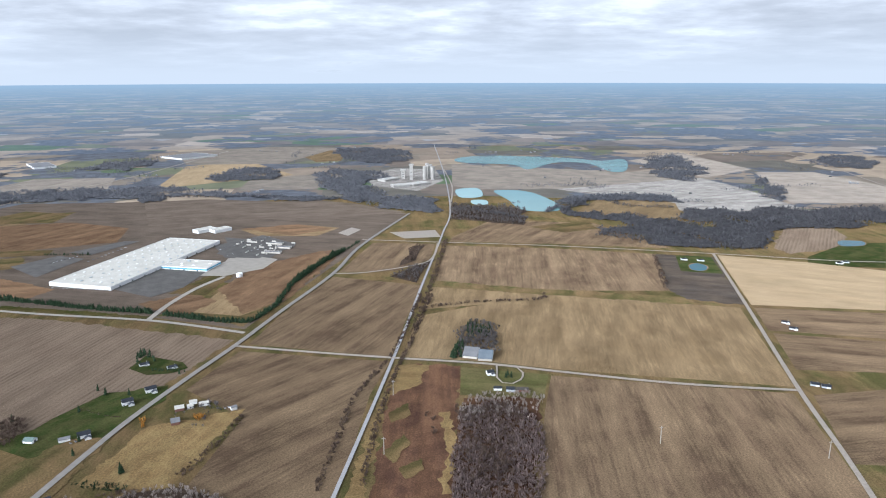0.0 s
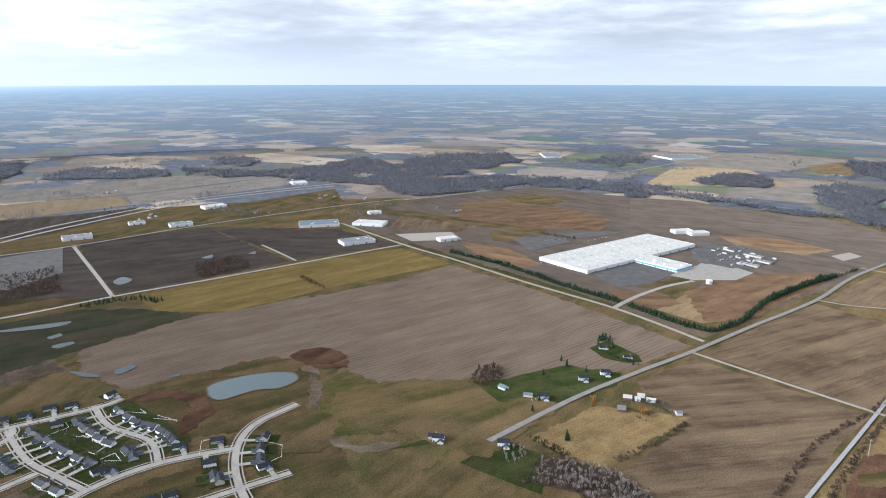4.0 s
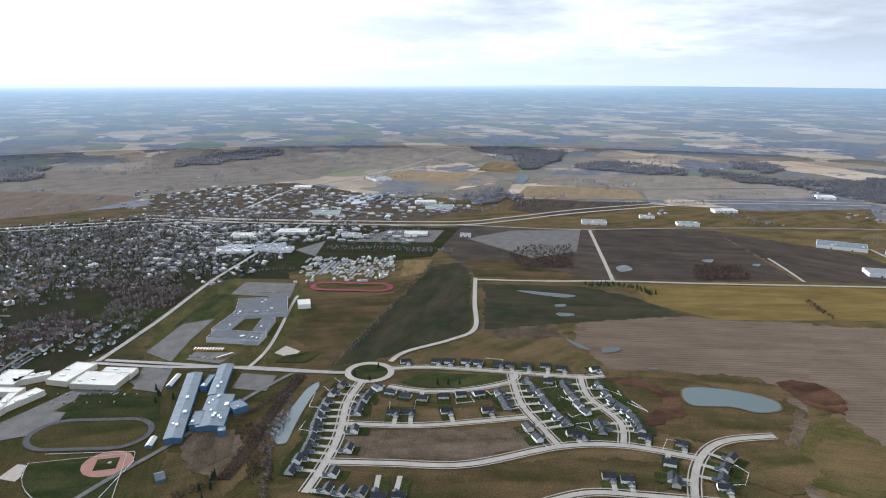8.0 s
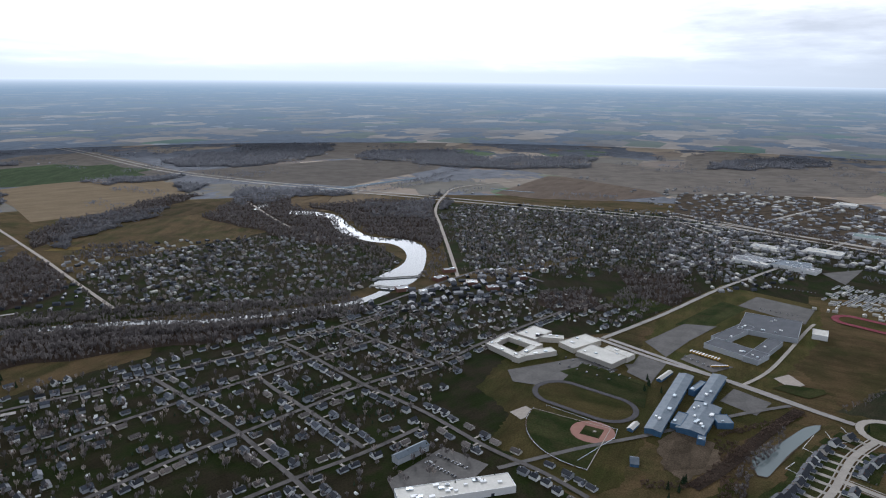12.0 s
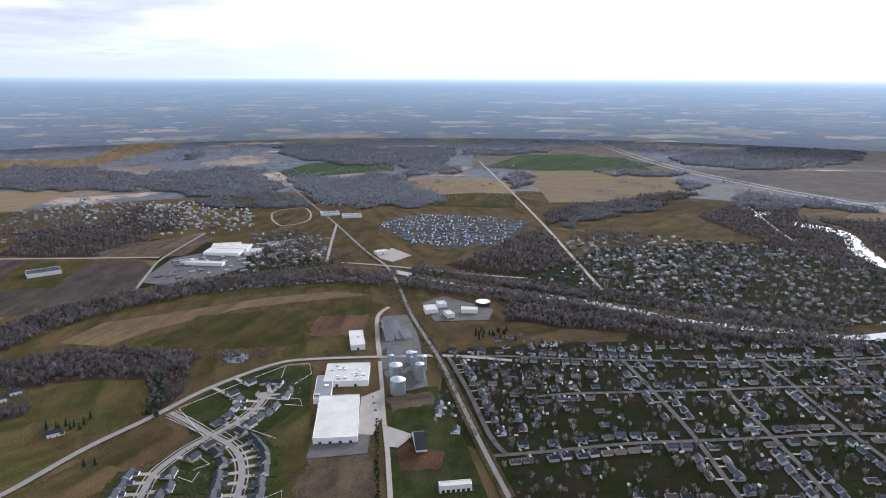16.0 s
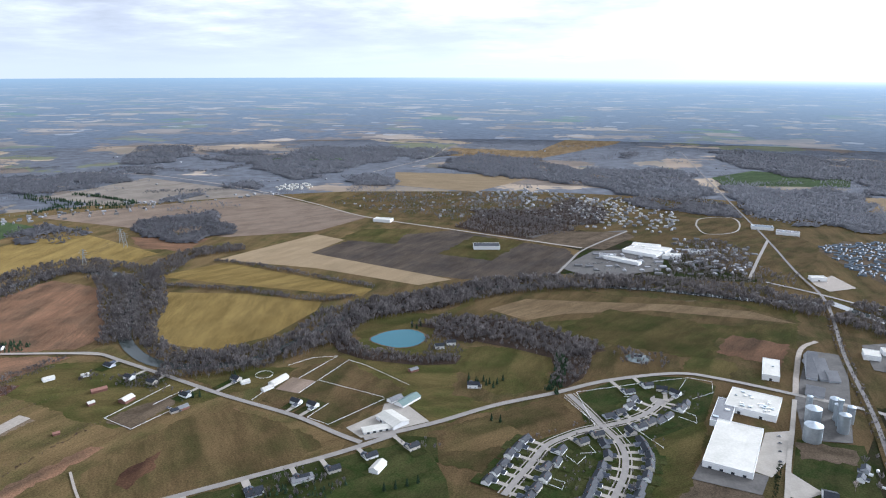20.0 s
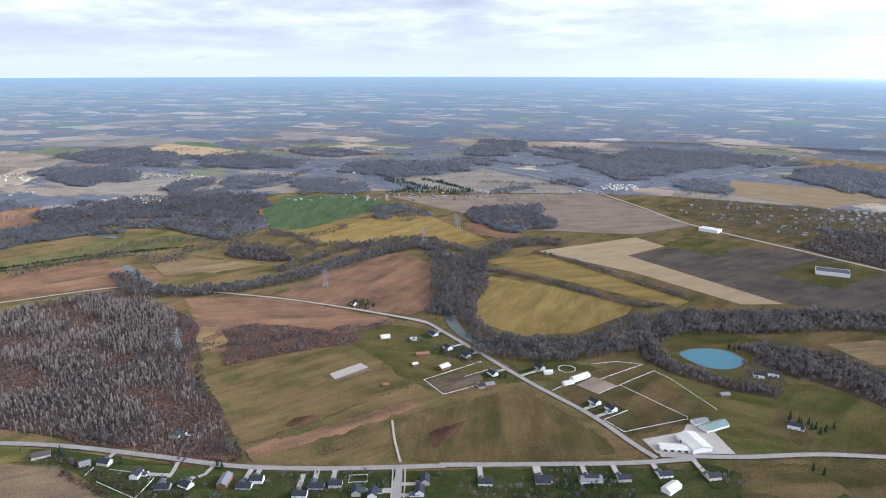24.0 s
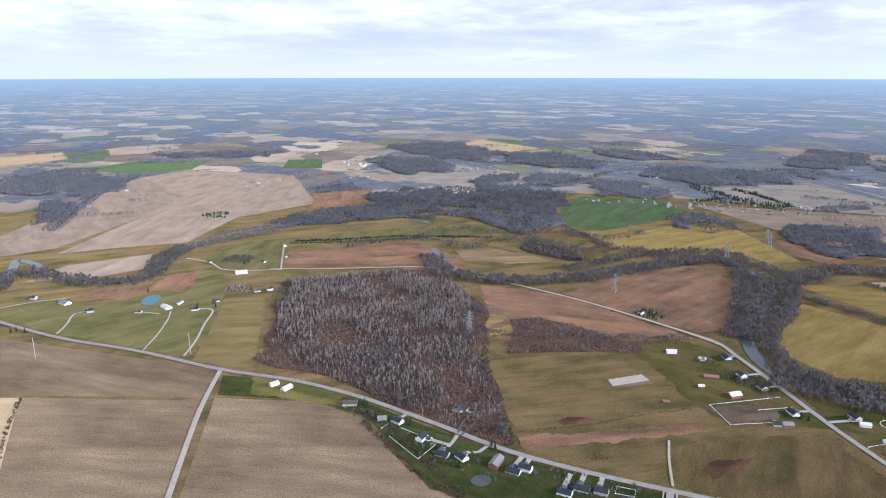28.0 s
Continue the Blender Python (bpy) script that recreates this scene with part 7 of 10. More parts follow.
silo("tall pale concrete silo of the cement works", -211, 3012, r=9, h=58, roof='cement_grey', wall='cement_grey', cone=0.1)
silo("tall pale concrete silo of the cement works", -200, 3046, r=9, h=58, roof='cement_grey', wall='cement_grey', cone=0.1)
silo("tall pale concrete silo of the cement works", -190, 3082, r=9, h=58, roof='cement_grey', wall='cement_grey', cone=0.1)
silo("tall pale concrete silo of the cement works", -176, 3013, r=9, h=58, roof='cement_grey', wall='cement_grey', cone=0.1)
silo("tall pale concrete silo of the cement works", -208, 3117, r=9, h=58, roof='cement_grey', wall='cement_grey', cone=0.1)
tower("pale concrete tower of the cement works", -271, 3010, w=14, h=62)
tower("pale concrete tower of the cement works", -310, 3043, w=16, h=34)
hall("dusty grey shed of the cement works", -369, 2981, 88, 48, 52, roof='cement_grey', wall='cement_grey', units=2, doors=0)
hall("dusty grey shed of the cement works", -229, 2864, 92, 51, 44, roof='cement_grey', wall='cement_grey', units=2, doors=0)
hall("dusty grey shed of the cement works", -299, 2817, 74, 41, 25, roof='cement_grey', wall='cement_grey', units=0, doors=0)
hall("long low shop hall with a pale roof", -1783, -340, 85, 47, 85, roof='roof_white', units=4, doors=2)
hall("shop hall with a blue-grey roof", -1807, -261, 101, 55, 99, roof='roof_blue', units=4, doors=2)
hall("white flat-roofed shop hall", -1994, -209, 88, 48, 83, roof='roof_white', units=4, doors=2)
hall("white flat-roofed shop hall", -1957, -346, 65, 36, 85, roof='roof_white', units=4, doors=2)
hall("pale grey works hall", -2051, 720, 77, 42, 75, roof='roof_grey', units=4, doors=2)
hall("grey flat-roofed shop hall", -1936, -39, 51, 28, 60, roof='roof_grey', units=4, doors=2)
hall("white flat-roofed store hall", -1936, 147, 67, 37, 81, roof='roof_white', units=4, doors=2)
hall("bright blue metal works hall", -1905, 288, 31, 17, 75, roof='roof_blue', units=4, doors=2)
hall("works hall with a grey-green roof", -1998, 1006, 67, 37, 75, roof='roof_green', units=4, doors=2)
hall("plain grey metal works hall", -2120, 924, 48, 26, 75, roof='roof_grey', units=4, doors=2)
hall("plain white metal works hall", -2196, 1234, 79, 44, 83, roof='roof_white', units=4, doors=2)
hall("large store behind the highway", -2446, 221, 76, 42, 90, roof='roof_white', units=4, doors=2)
hall("large store with a green roof", -2277, -127, 89, 49, 86, roof='roof_green', units=4, doors=2)
hall("large store with a green roof", -2352, 263, 95, 52, 75, roof='roof_green', units=4, doors=2)
hall("small far white metal hall", -2832, -249, 68, 55, 86, roof='roof_white', units=4, doors=2)
hall("small far grey metal hall", -3050, 67, 78, 107, 114, roof='roof_grey', units=4, doors=2)
hall("grey-roofed low school wing", -1155, -227, 94, 40, 76, roof='roof_slate', wall='siding_grey', units=3, doors=0, name='school')
hall("grey-roofed low school wing", -1236, -251, 106, 26, 165, roof='roof_slate', wall='siding_grey', units=3, doors=0, name='school')
hall("grey-roofed low school wing", -1183, -190, 116, 24, 172, roof='roof_slate', wall='siding_grey', units=2, doors=0, name='school')
hall("grey-roofed low school wing", -1312, -205, 98, 100, 95, roof='roof_slate', wall='siding_grey', units=5, doors=0, name='school')
hall("pale flat-roofed school shed", -1326, -125, 25, 33, 96, roof='roof_white', units=0, doors=0, name='school')
hall("white flat-roofed school block with low walls", -915, -533, 80, 16, 74, roof='roof_white', wall='siding_beige', units=2, doors=0, name='school')
hall("white flat-roofed school block with low walls", -928, -503, 63, 13, -180, roof='roof_white', wall='siding_beige', units=2, doors=0, name='school')
hall("white flat-roofed school block with low walls", -971, -532, 74, 16, 83, roof='roof_white', wall='siding_beige', units=2, doors=0, name='school')
hall("white flat-roofed school block with low walls", -950, -564, 55, 12, 175, roof='roof_white', wall='siding_beige', units=2, doors=0, name='school')
hall("white flat-roofed school block with low walls", -940, -487, 63, 19, 148, roof='roof_white', wall='siding_beige', units=2, doors=0, name='school')
hall("white flat-roofed school block with low walls", -1013, -532, 39, 52, 83, roof='roof_white', wall='siding_beige', units=2, doors=0, name='school')
hall("white flat-roofed school block with low walls", -1013, -502, 49, 16, 117, roof='roof_white', wall='siding_beige', units=2, doors=0, name='school')
hall("white flat-roofed school block with low walls", -1025, -450, 36, 67, 72, roof='roof_white', wall='siding_beige', units=2, doors=0, name='school')
hall("white flat-roofed school block with low walls", -995, -398, 70, 45, 79, roof='roof_white', wall='siding_beige', units=2, doors=0, name='school')
hall("tall white-roofed gymnasium of the school", -1021, -381, 50, 26, 80, roof='roof_white', wall='siding_beige', units=2, doors=0, name='school')
buses(10, -1113, -288, -1106, -242)
buses(3, -1073, -240, -1084, -226, turn=0)
hall("long works hall with a grey roof and blue ends", -903, -254, 198, 21, -175, roof='roof_blue', wall='panel_blue', units=4, doors=3, rise=1.6)
hall("blue metal works hall with a grey roof", -876, -207, 90, 35, -179, roof='roof_blue', wall='panel_blue', units=10, doors=3, rise=2.0)
hall("blue metal works hall with a grey roof", -976, -219, 106, 20, -178, roof='roof_blue', wall='panel_blue', units=2, doors=1, rise=1.5)
barn("small blue shed with a white roof", -807, -272, 22, 8, 178, wall='panel_blue', roof='roof_white')
barn("small blue shed beside scrap heaps", -727, -240, 10, 17, 113, wall='panel_blue', roof='roof_blue')
barn("small blue stand beside the field", -988, -291, 41, 8, 174, wall='panel_blue', roof='roof_white')
hall("white flat-roofed factory with rooftop units", -547, -375, 132, 27, 141, units=16, doors=3)
hall("long blue-grey church hall", -578, -463, 49, 12, 169, roof='roof_blue', wall='siding_grey', units=0, doors=0, rise=3.5, name='church_hall')
hall("old commercial block of the town centre", -1189, -869, 32, 19, 177, roof='roof_grey', wall='brick_red', h=6.5, units=2, doors=0, name='shop_block')
hall("old commercial block of the town centre", -1077, -885, 29, 23, 146, roof='roof_grey', wall='brick_red', h=6.5, units=2, doors=0, name='shop_block')
hall("old commercial block of the town centre", -1087, -837, 16, 15, 142, roof='roof_white', wall='siding_white', h=6.5, units=2, doors=0, name='shop_block')
hall("old commercial block of the town centre", -1205, -793, 26, 25, 127, roof='roof_white', wall='brick_red', h=6.5, units=2, doors=0, name='shop_block')
hall("old commercial block of the town centre", -1202, -737, 26, 21, 136, roof='roof_grey', wall='brick_red', h=6.5, units=2, doors=0, name='shop_block')
hall("old commercial block of the town centre", -1391, -712, 16, 14, 137, roof='roof_white', wall='siding_white', h=6.5, units=2, doors=0, name='shop_block')
hall("old commercial block of the town centre", -1327, -791, 25, 15, 129, roof='roof_grey', wall='siding_beige', h=6.5, units=2, doors=0, name='shop_block')
hall("old commercial block of the town centre", -1253, -889, 29, 17, 143, roof='roof_grey', wall='brick_red', h=6.5, units=2, doors=0, name='shop_block')
hall("old commercial block of the town centre", -1666, -650, 18, 14, 139, roof='roof_white', wall='siding_white', h=6.5, units=2, doors=0, name='shop_block')
hall("old commercial block of the town centre", -1308, -724, 18, 18, 140, roof='roof_grey', wall='brick_red', h=6.5, units=2, doors=0, name='shop_block')
bridge("grey concrete road bridge over the river", -1050, -952, -1079, -874)
bridge("low weir bridge over the river", -1097, -982, -1185, -910, w=4.0, z=3.0)
hall("large white metal factory hall", -54, -823, 55, 114, 172, roof='roof_white', units=0, doors=4)
hall("older white factory block with many rooftop units", -80, -953, 65, 63, 170, roof='roof_white', units=22, doors=2, unit_size=2.5)
hall("grey-roofed annex of the factory", -42, -912, 24, 73, 172, roof='roof_grey', units=2, doors=0)
silo("galvanised steel grain bin with a cone roof", -145, -884, r=11, h=22)
silo("galvanised steel grain bin with a cone roof", -151, -938, r=10, h=20)
silo("galvanised steel grain bin with a cone roof", -184, -920, r=7, h=26)
silo("galvanised steel grain bin with a cone roof", -181, -952, r=5, h=24)
silo("galvanised steel grain bin with a cone roof", -196, -951, r=5, h=24)
silo("galvanised steel grain bin with a cone roof", -182, -983, r=7, h=18)
silo("galvanised steel grain bin with a cone roof", -150, -974, r=4, h=20)
tower("grey steel elevator tower of the grain works", -180, -936, w=5, h=36, mat='galvanised')
hall("white metal hall beside the lane", -109, -1085, 24, 66, 177, units=1, doors=1)
barn("grey shed of the grain works", -167, -1123, 15, 95, 177, roof='roof_grey', wall='siding_grey')
barn("grey shed of the grain works", -175, -1114, 17, 75, -166, roof='roof_grey', wall='siding_grey')
barn("grey shed of the grain works", -191, -1094, 16, 36, -165, roof='roof_grey', wall='siding_grey')
barn("grey shed of the grain works", -164, -1030, 24, 31, 171, roof='roof_grey', wall='siding_grey')
barn("grey barn with a bright white front", -148, -745, 14, 44, 176, roof='shingle', wall='siding_white')
hall("long white storage shed", -167, -640, 36, 9, 175, units=0, doors=6)
silo("wide round tank with a white roof", -371, -1218, r=14, h=8, roof='paint_white', wall='window_dark', cone=0.1, name='water_tank')
hall("small pale building of the sewage works", -263, -1205, 24, 28, 177, units=0, doors=0)
hall("small pale building of the sewage works", -291, -1170, 14, 22, -172, units=0, doors=0)
hall("small pale building of the sewage works", -290, -1228, 17, 18, -173, units=0, doors=0)
hall("small pale building of the sewage works", -334, -1183, 31, 16, 165, units=0, doors=0)
hall("white hall by the crossing", -233, -1642, 33, 18, -165, units=0, doors=1)
hall("large mill with a grey roof", -208, -2099, 60, 33, 177, roof='roof_grey', units=2, doors=0)
hall("long pale shed of the builders yard", 149, -1736, 89, 49, 162, units=0, doors=0)
hall("long pale shed of the builders yard", 130, -1772, 85, 47, 165, units=0, doors=0)
hall("long pale shed of the builders yard", 86, -1708, 27, 15, 177, units=0, doors=0)
hall("long pale shed of the builders yard", 186, -1636, 91, 17, 160, units=0, doors=0)
hall("low house block with outbuildings in a green yard", 533, -1642, 68, 38, -158, roof='shingle', units=0, doors=0, name='farmhouse')
hall("white hall beside the road", 927, -1831, 55, 30, -175, units=0, doors=0)
house(-523, 994, 40, 'old', 4)
house(-474, 986, 40, 'old', 4)
house(-484, 862, 35, 'new', 0)
house(-469, 902, 35, 'new', 0)
house(-495, 770, 35, 'new', 0)
house(-460, 628, 35, 'new', 0)
house(-529, 582, 35, 'new', 0)
house(-537, 581, 35, 'old', 3)
barn("small shed with a green roof", -557, 756, 13, 10, -4, roof='roof_green')
barn("red barn of the farmstead", -394, 812, 11, 14, 28, wall='brick_red', roof='roof_grey')
barn("red shed of the farmstead", -404, 849, 12, 11, 27, wall='brick_red', roof='roof_white')
barn("small white shed at a field edge", -329, 853, 8, 7, 38)
barn("low farmhouse with a grey roof among trees", 2, 1059, 24, 37, -12, roof='roof_grey', wall='siding_beige', name='farmhouse')
barn("grey-blue garage wing beside a farmhouse", 25, 1049, 23, 35, -7, roof='roof_blue', wall='siding_beige', name='garage')
house(30, 981, 20, 'old', 0)
house(899, 1653, 10, 'old', 4)
house(918, 1664, 10, 'old', 4)
house(586, 1228, -20, 'old', 4)
house(586, 1196, -20, 'old', 4)
house(513, 961, -20, 'old', 1)
house(526, 954, -20, 'old', 1)
house(531, 1677, 5, 'old', 4)
house(569, 1668, 5, 'old', 4)
lots("houses of the new estate", (-947, -39), (-920, -52), (-893, -60), (-870, -65), (-851, -68), (-832, -71), (-815, -72), (-796, -73), (-778, -77), (-763, -80), (-747, -86), (-726, -92), (-714, -45), (-683, -48), (-676, -31), (-671, -10), (-666, 8), (-662, 30), (-932, 13), (-915, 0), (-896, -6), (-878, -12), (-860, -16), (-811, -21), (-765, -26), (-917, 32), (-904, 53), (-891, 76), (-895, 107), (-900, 132), (-899, 159), (-856, 33), (-854, 53), (-850, 106), (-846, 162), (-896, 187), (-878, 190), (-857, 191), (-794, 207), (-766, 213), (-1023, 60), (-1015, 109), (-1016, 130), (-1013, 157), (-1007, 176), (-999, 208), (-993, 225), (-988, 251), (-985, 281), (-972, 304), (-931, 240), (-907, 243), (-888, 247), (-868, 250), (-846, 251), (-819, 255), (-803, 262), (-928, 270), (-917, 291), (-891, 290), (-869, 292), (-848, 292), (-829, 296), (-794, 303), (-777, 303), (-773, 260), (-763, 268), (-951, 357), (-905, 341), (-878, 343), (-857, 344), (-844, 349), (-830, 353), (-806, 354), (-790, 355), (-775, 354), (-756, 351), (-733, 390), (-692, 356), (-663, 345), (-651, 348), (-695, 435), (-676, 416), (-656, 403), (-639, 396), (-673, 273), (-664, 292))
lots("houses of the curved estate", (61, -960), (41, -956), (22, -950), (84, -930), (76, -906), (78, -885), (11, -904), (6, -919), (27, -876), (35, -863), (47, -850), (57, -833), (84, -860), (98, -849), (68, -817), (52, -798), (45, -780), (39, -764), (37, -744), (38, -721), (43, -699), (43, -680), (46, -661), (50, -646), (106, -794), (95, -776), (86, -748), (89, -722), (90, -704), (93, -682), (93, -667), (94, -653), (102, -639), (120, -769), (141, -740), (140, -712), (149, -696), (145, -675), (150, -652), (153, -637), (188, -748), (192, -729), (196, -708), (197, -684), (200, -668), (204, -648))
fence("white vinyl fence round a back yard", (-949, -66), (-921, -51), (-947, -33), (-975, -51), high=1.2)
fence("white vinyl fence round a back yard", (-929, -77), (-886, -83), (-881, -67), high=1.2)
fence("white vinyl fence round a back yard", (-844, -85), (-823, -91), (-817, -74), high=1.2)
fence("white vinyl fence round a back yard", (-890, 30), (-848, 26), (-853, 61), (-888, 66), high=1.2)
fence("white vinyl fence round a back yard", (-890, 124), (-875, 123), (-877, 149), (-895, 146), high=1.2)
fence("white vinyl fence round a back yard", (-911, 172), (-898, 176), (-902, 191), high=1.2)
fence("white vinyl fence round a back yard", (-875, 186), (-849, 189), (-855, 218), high=1.2)
fence("white vinyl fence round a back yard", (-909, 248), (-912, 279), (-929, 281), high=1.2)
fence("white vinyl fence round a back yard", (-878, 282), (-865, 286), (-880, 276), high=1.2)
fence("white vinyl fence round a back yard", (-828, 271), (-819, 274), (-829, 295), high=1.2)
fence("white vinyl fence round a back yard", (-793, 276), (-780, 289), (-802, 292), (-801, 274), high=1.2)
fence("white vinyl fence round a back yard", (-899, 348), (-875, 365), (-891, 365), high=1.2)
fence("white vinyl fence round a back yard", (-852, 365), (-824, 383), (-856, 373), high=1.2)
fence("white vinyl fence round a back yard", (-808, 201), (-789, 201), (-769, 211), (-745, 221), high=1.2)
fence("white vinyl fence round a back yard", (-723, 360), (-749, 377), (-745, 387), high=1.2)
fence("white vinyl fence round a back yard", (-684, 433), (-665, 440), (-644, 424), (-644, 404), high=1.2)
fence("white vinyl fence round a back yard", (-1028, 191), (-1020, 219), (-1005, 216), high=1.2)
fence("white vinyl fence round a back yard", (154, -905), (51, -984), (8, -1014), (-26, -1013), (-28, -975), (-2, -945), high=1.2)
fence("white vinyl fence round a back yard", (154, -905), (114, -819), high=1.2)
fence("white vinyl fence round a back yard", (17, -971), (10, -1009), high=1.2)
fence("white vinyl fence round a back yard", (74, -839), (26, -795), high=1.2)
fence("white vinyl fence round a back yard", (89, -826), (64, -789), high=1.2)
fence("white vinyl fence round a back yard", (118, -745), (101, -753), (115, -772), high=1.2)
fence("white vinyl fence round a back yard", (133, -733), (117, -720), (111, -739), high=1.2)
fence("white vinyl fence round a back yard", (147, -670), (123, -664), (123, -678), (136, -680), high=1.2)
fence("white vinyl fence round a back yard", (13, -883), (-10, -874), (-8, -894), (14, -904), high=1.2)
fence("white vinyl fence round a back yard", (89, -915), (81, -918), high=1.2)
fence("white vinyl fence round a back yard", (46, -667), (19, -680), (20, -656), high=1.2)
fence("white vinyl fence round a back yard", (167, -882), (114, -824), high=1.2)
house(297, -869, 20, 'new')
house(88, -1067, 10, 'old')
house(293, -869, 10, 'old')
house(389, -1007, 10, 'old')
house(-348, -1005, 10, 'old')
lots("houses along the main road", (796, -171), (746, -191), (710, -210), (695, -236), (646, -274), (646, -289), (591, -312), (593, -334), (581, -351), (555, -361), (541, -373), (521, -431), (509, -413), (474, -479), (434, -530), (793, -268))
lots("houses along the main road", (434, -534), (400, -574), (376, -602), (350, -644), (311, -681), (785, -700), (742, -701), (850, -724), (668, -687), (634, -756), (509, -727), (483, -728))
barn("white farm shed beside the road", 956, -21, 13, 9, -67, roof='roof_white')
barn("white farm shed beside the road", 938, -38, 16, 9, -52, roof='roof_white')
barn("low beige farmhouse beside the road", 865, -119, 20, 12, -104, wall='siding_beige', roof='shingle_brown', name='farmhouse')
barn("small grey shed beside a house", 810, -153, 12, 9, -99, roof='roof_grey')
barn("red barn beside the garden pond", 668, -261, 23, 11, -43, wall='brick_red', roof='roof_grey', h=5.5)
hall("large white stable hall with a low gable", 363, -731, 38, 26, 152, h=6.0, roof='roof_white', units=0, doors=2, rise=3.0, name='stable')
hall("long white wing of the stables", 373, -704, 36, 14, -138, h=4.0, roof='roof_white', units=0, doors=4, rise=1.6, name='stable')
barn("long grey-green barn of the stables", 368, -790, 38, 16, -106, roof='roof_green')
barn("small grey barn of the stables", 386, -787, 21, 12, -115, roof='roof_grey')
barn("white shed in the pasture", 895, -653, 16, 10, -115, roof='roof_white')
barn("small white shed in the pasture", 855, -683, 11, 7, -127, roof='roof_white')
barn("long low red barn in the paddock", 795, -654, 21, 9, -121, wall='brick_red', roof='brick_red')
barn("small white-roofed red shed in the paddock", 772, -619, 9, 8, -108, wall='brick_red', roof='roof_white')
barn("red barn with a white roof in the paddock", 734, -646, 18, 13, -90, wall='brick_red', roof='roof_white', h=5)
barn("small red barn beside a white house", 645, -657, 14, 10, -109, wall='brick_red', roof='roof_grey')
barn("dark open shed in the paddock", 649, -645, 11, 8, -116, wall='pole_wood', roof='shingle')
barn("tiny red field shelter", 746, -543, 8, 6, -119, wall='brick_red', roof='brick_red', h=3)
barn("white garage beside a dark-roofed house", 616, -754, 13, 9, -122, roof='roof_white')
barn("long white barn beside the sandy arena", 573, -777, 32, 12, -97, roof='roof_white')
barn("low white shed beside the lane", 573, -749, 17, 8, -110, roof='roof_white')
barn("white barn behind a house", 331, -626, 22, 12, -92, roof='roof_white', h=5)
barn("red barn in the grass", 402, -885, 14, 9, -123, wall='brick_red', roof='roof_grey')
barn("long low house with a grey roof", 400, -573, 25, 12, -128, wall='siding_white', roof='roof_grey', name='farmhouse')
fence("white rail fence of a paddock", (764, -153), (703, -175), (728, -204), high=1.0)
fence("white rail fence of a paddock", (780, -172), (747, -197), high=1.0)
fence("white rail fence of a paddock", (786, -147), (796, -159), high=1.0)
fence("white rail fence of a paddock", (587, -374), (576, -365), (564, -382), (575, -390), (587, -374), high=1.0)
fence("white rail fence of a paddock", (523, -755), (513, -882), high=1.0)
fence("white rail fence of a paddock", (550, -796), (538, -889), high=1.0)
fence("white rail fence of a paddock", (513, -882), (479, -875), (388, -837), high=1.0)
fence("white rail fence of a paddock", (573, -713), (571, -796), high=1.0)
fence("white rail fence of a paddock", (473, -698), (467, -743), high=1.0)
fence("white rail fence of a paddock", (437, -692), (401, -783), high=1.0)
fence("white rail fence of a paddock", (518, -801), (404, -788), high=1.0)
fence("white rail fence of a paddock", (473, -698), (437, -692), high=1.0)
fence("white rail fence of a paddock", (591, -830), (571, -868), (538, -889), high=1.0)
fence("white rail fence of a paddock", (722, -596), (713, -706), high=1.0)
fence("white rail fence of a paddock", (722, -596), (667, -587), (656, -644), high=1.0)
fence("white rail fence of a paddock", (690, -650), (683, -699), high=1.0)
fence("round white riding pen", *[(606 + 13 * math.cos(k * 0.4189), -787 + 13 * math.sin(k * 0.4189)) for k in range(16)], high=1.0)
trailers(110, 10, 19, 74, 5, (-1554, -155), (-1720, -141), (-1671, 71), (-1494, 61))
along(16, 50, (-233, -997), (-346, -967), (-429, -938), (-512, -914), (-594, -890), (-671, -868), (-728, -862), (-837, -839), (-1008, -818))
along(16, 51, (-320, -827), (-381, -824), (-462, -810), (-509, -803), (-610, -785), (-707, -770), (-840, -740))
along(16, 52, (-227, -694), (-300, -688), (-402, -682), (-490, -668), (-586, -654), (-694, -638), (-829, -598), (-941, -587), (-1165, -553))
along(16, 53, (-340, -566), (-380, -556), (-459, -538), (-545, -513), (-645, -494))
along(16, 54, (-512, -915), (-503, -805), (-490, -690), (-472, -600), (-459, -538), (-440, -470))
along(16, 55, (-610, -785), (-597, -730), (-587, -675), (-575, -610), (-556, -520))
along(16, 56, (-726, -866), (-718, -800), (-700, -705), (-685, -619), (-675, -518), (-650, -400), (-642, -316), (-628, -254))
along(16, 57, (-840, -838), (-829, -740), (-812, -600))
along(16, 58, (-245, -990), (-244, -863), (-238, -740), (-244, -696))
town(30, 171, 26, 34, 21, "houses of the old town", (-244, -975), (-364, -947), (-519, -929), (-718, -866), (-991, -814), (-950, -612), (-864, -569), (-646, -510), (-615, -407), (-611, -383), (-222, -591), (-228, -677), trees=0.32)
town(20, 164, 26, 34, 22, "houses of the old town", (-242, -997), (-304, -972), (-486, -916), (-520, -941), (-365, -773), (-237, -715), (-177, -782), trees=0.36)
town(70, 170, 26, 34, 23, "houses of the old town", (-705, -843), (-980, -824), (-1270, -672), (-1275, -388), (-1087, -429), (-1135, -585), (-920, -574), (-711, -640), trees=0.32)
town(120, 170, 24, 32, 24, "houses of the old town", (-1221, -814), (-1810, -1285), (-2031, -992), (-2159, -676), (-1959, -391), (-1527, -368), (-1456, -563), trees=0.36)
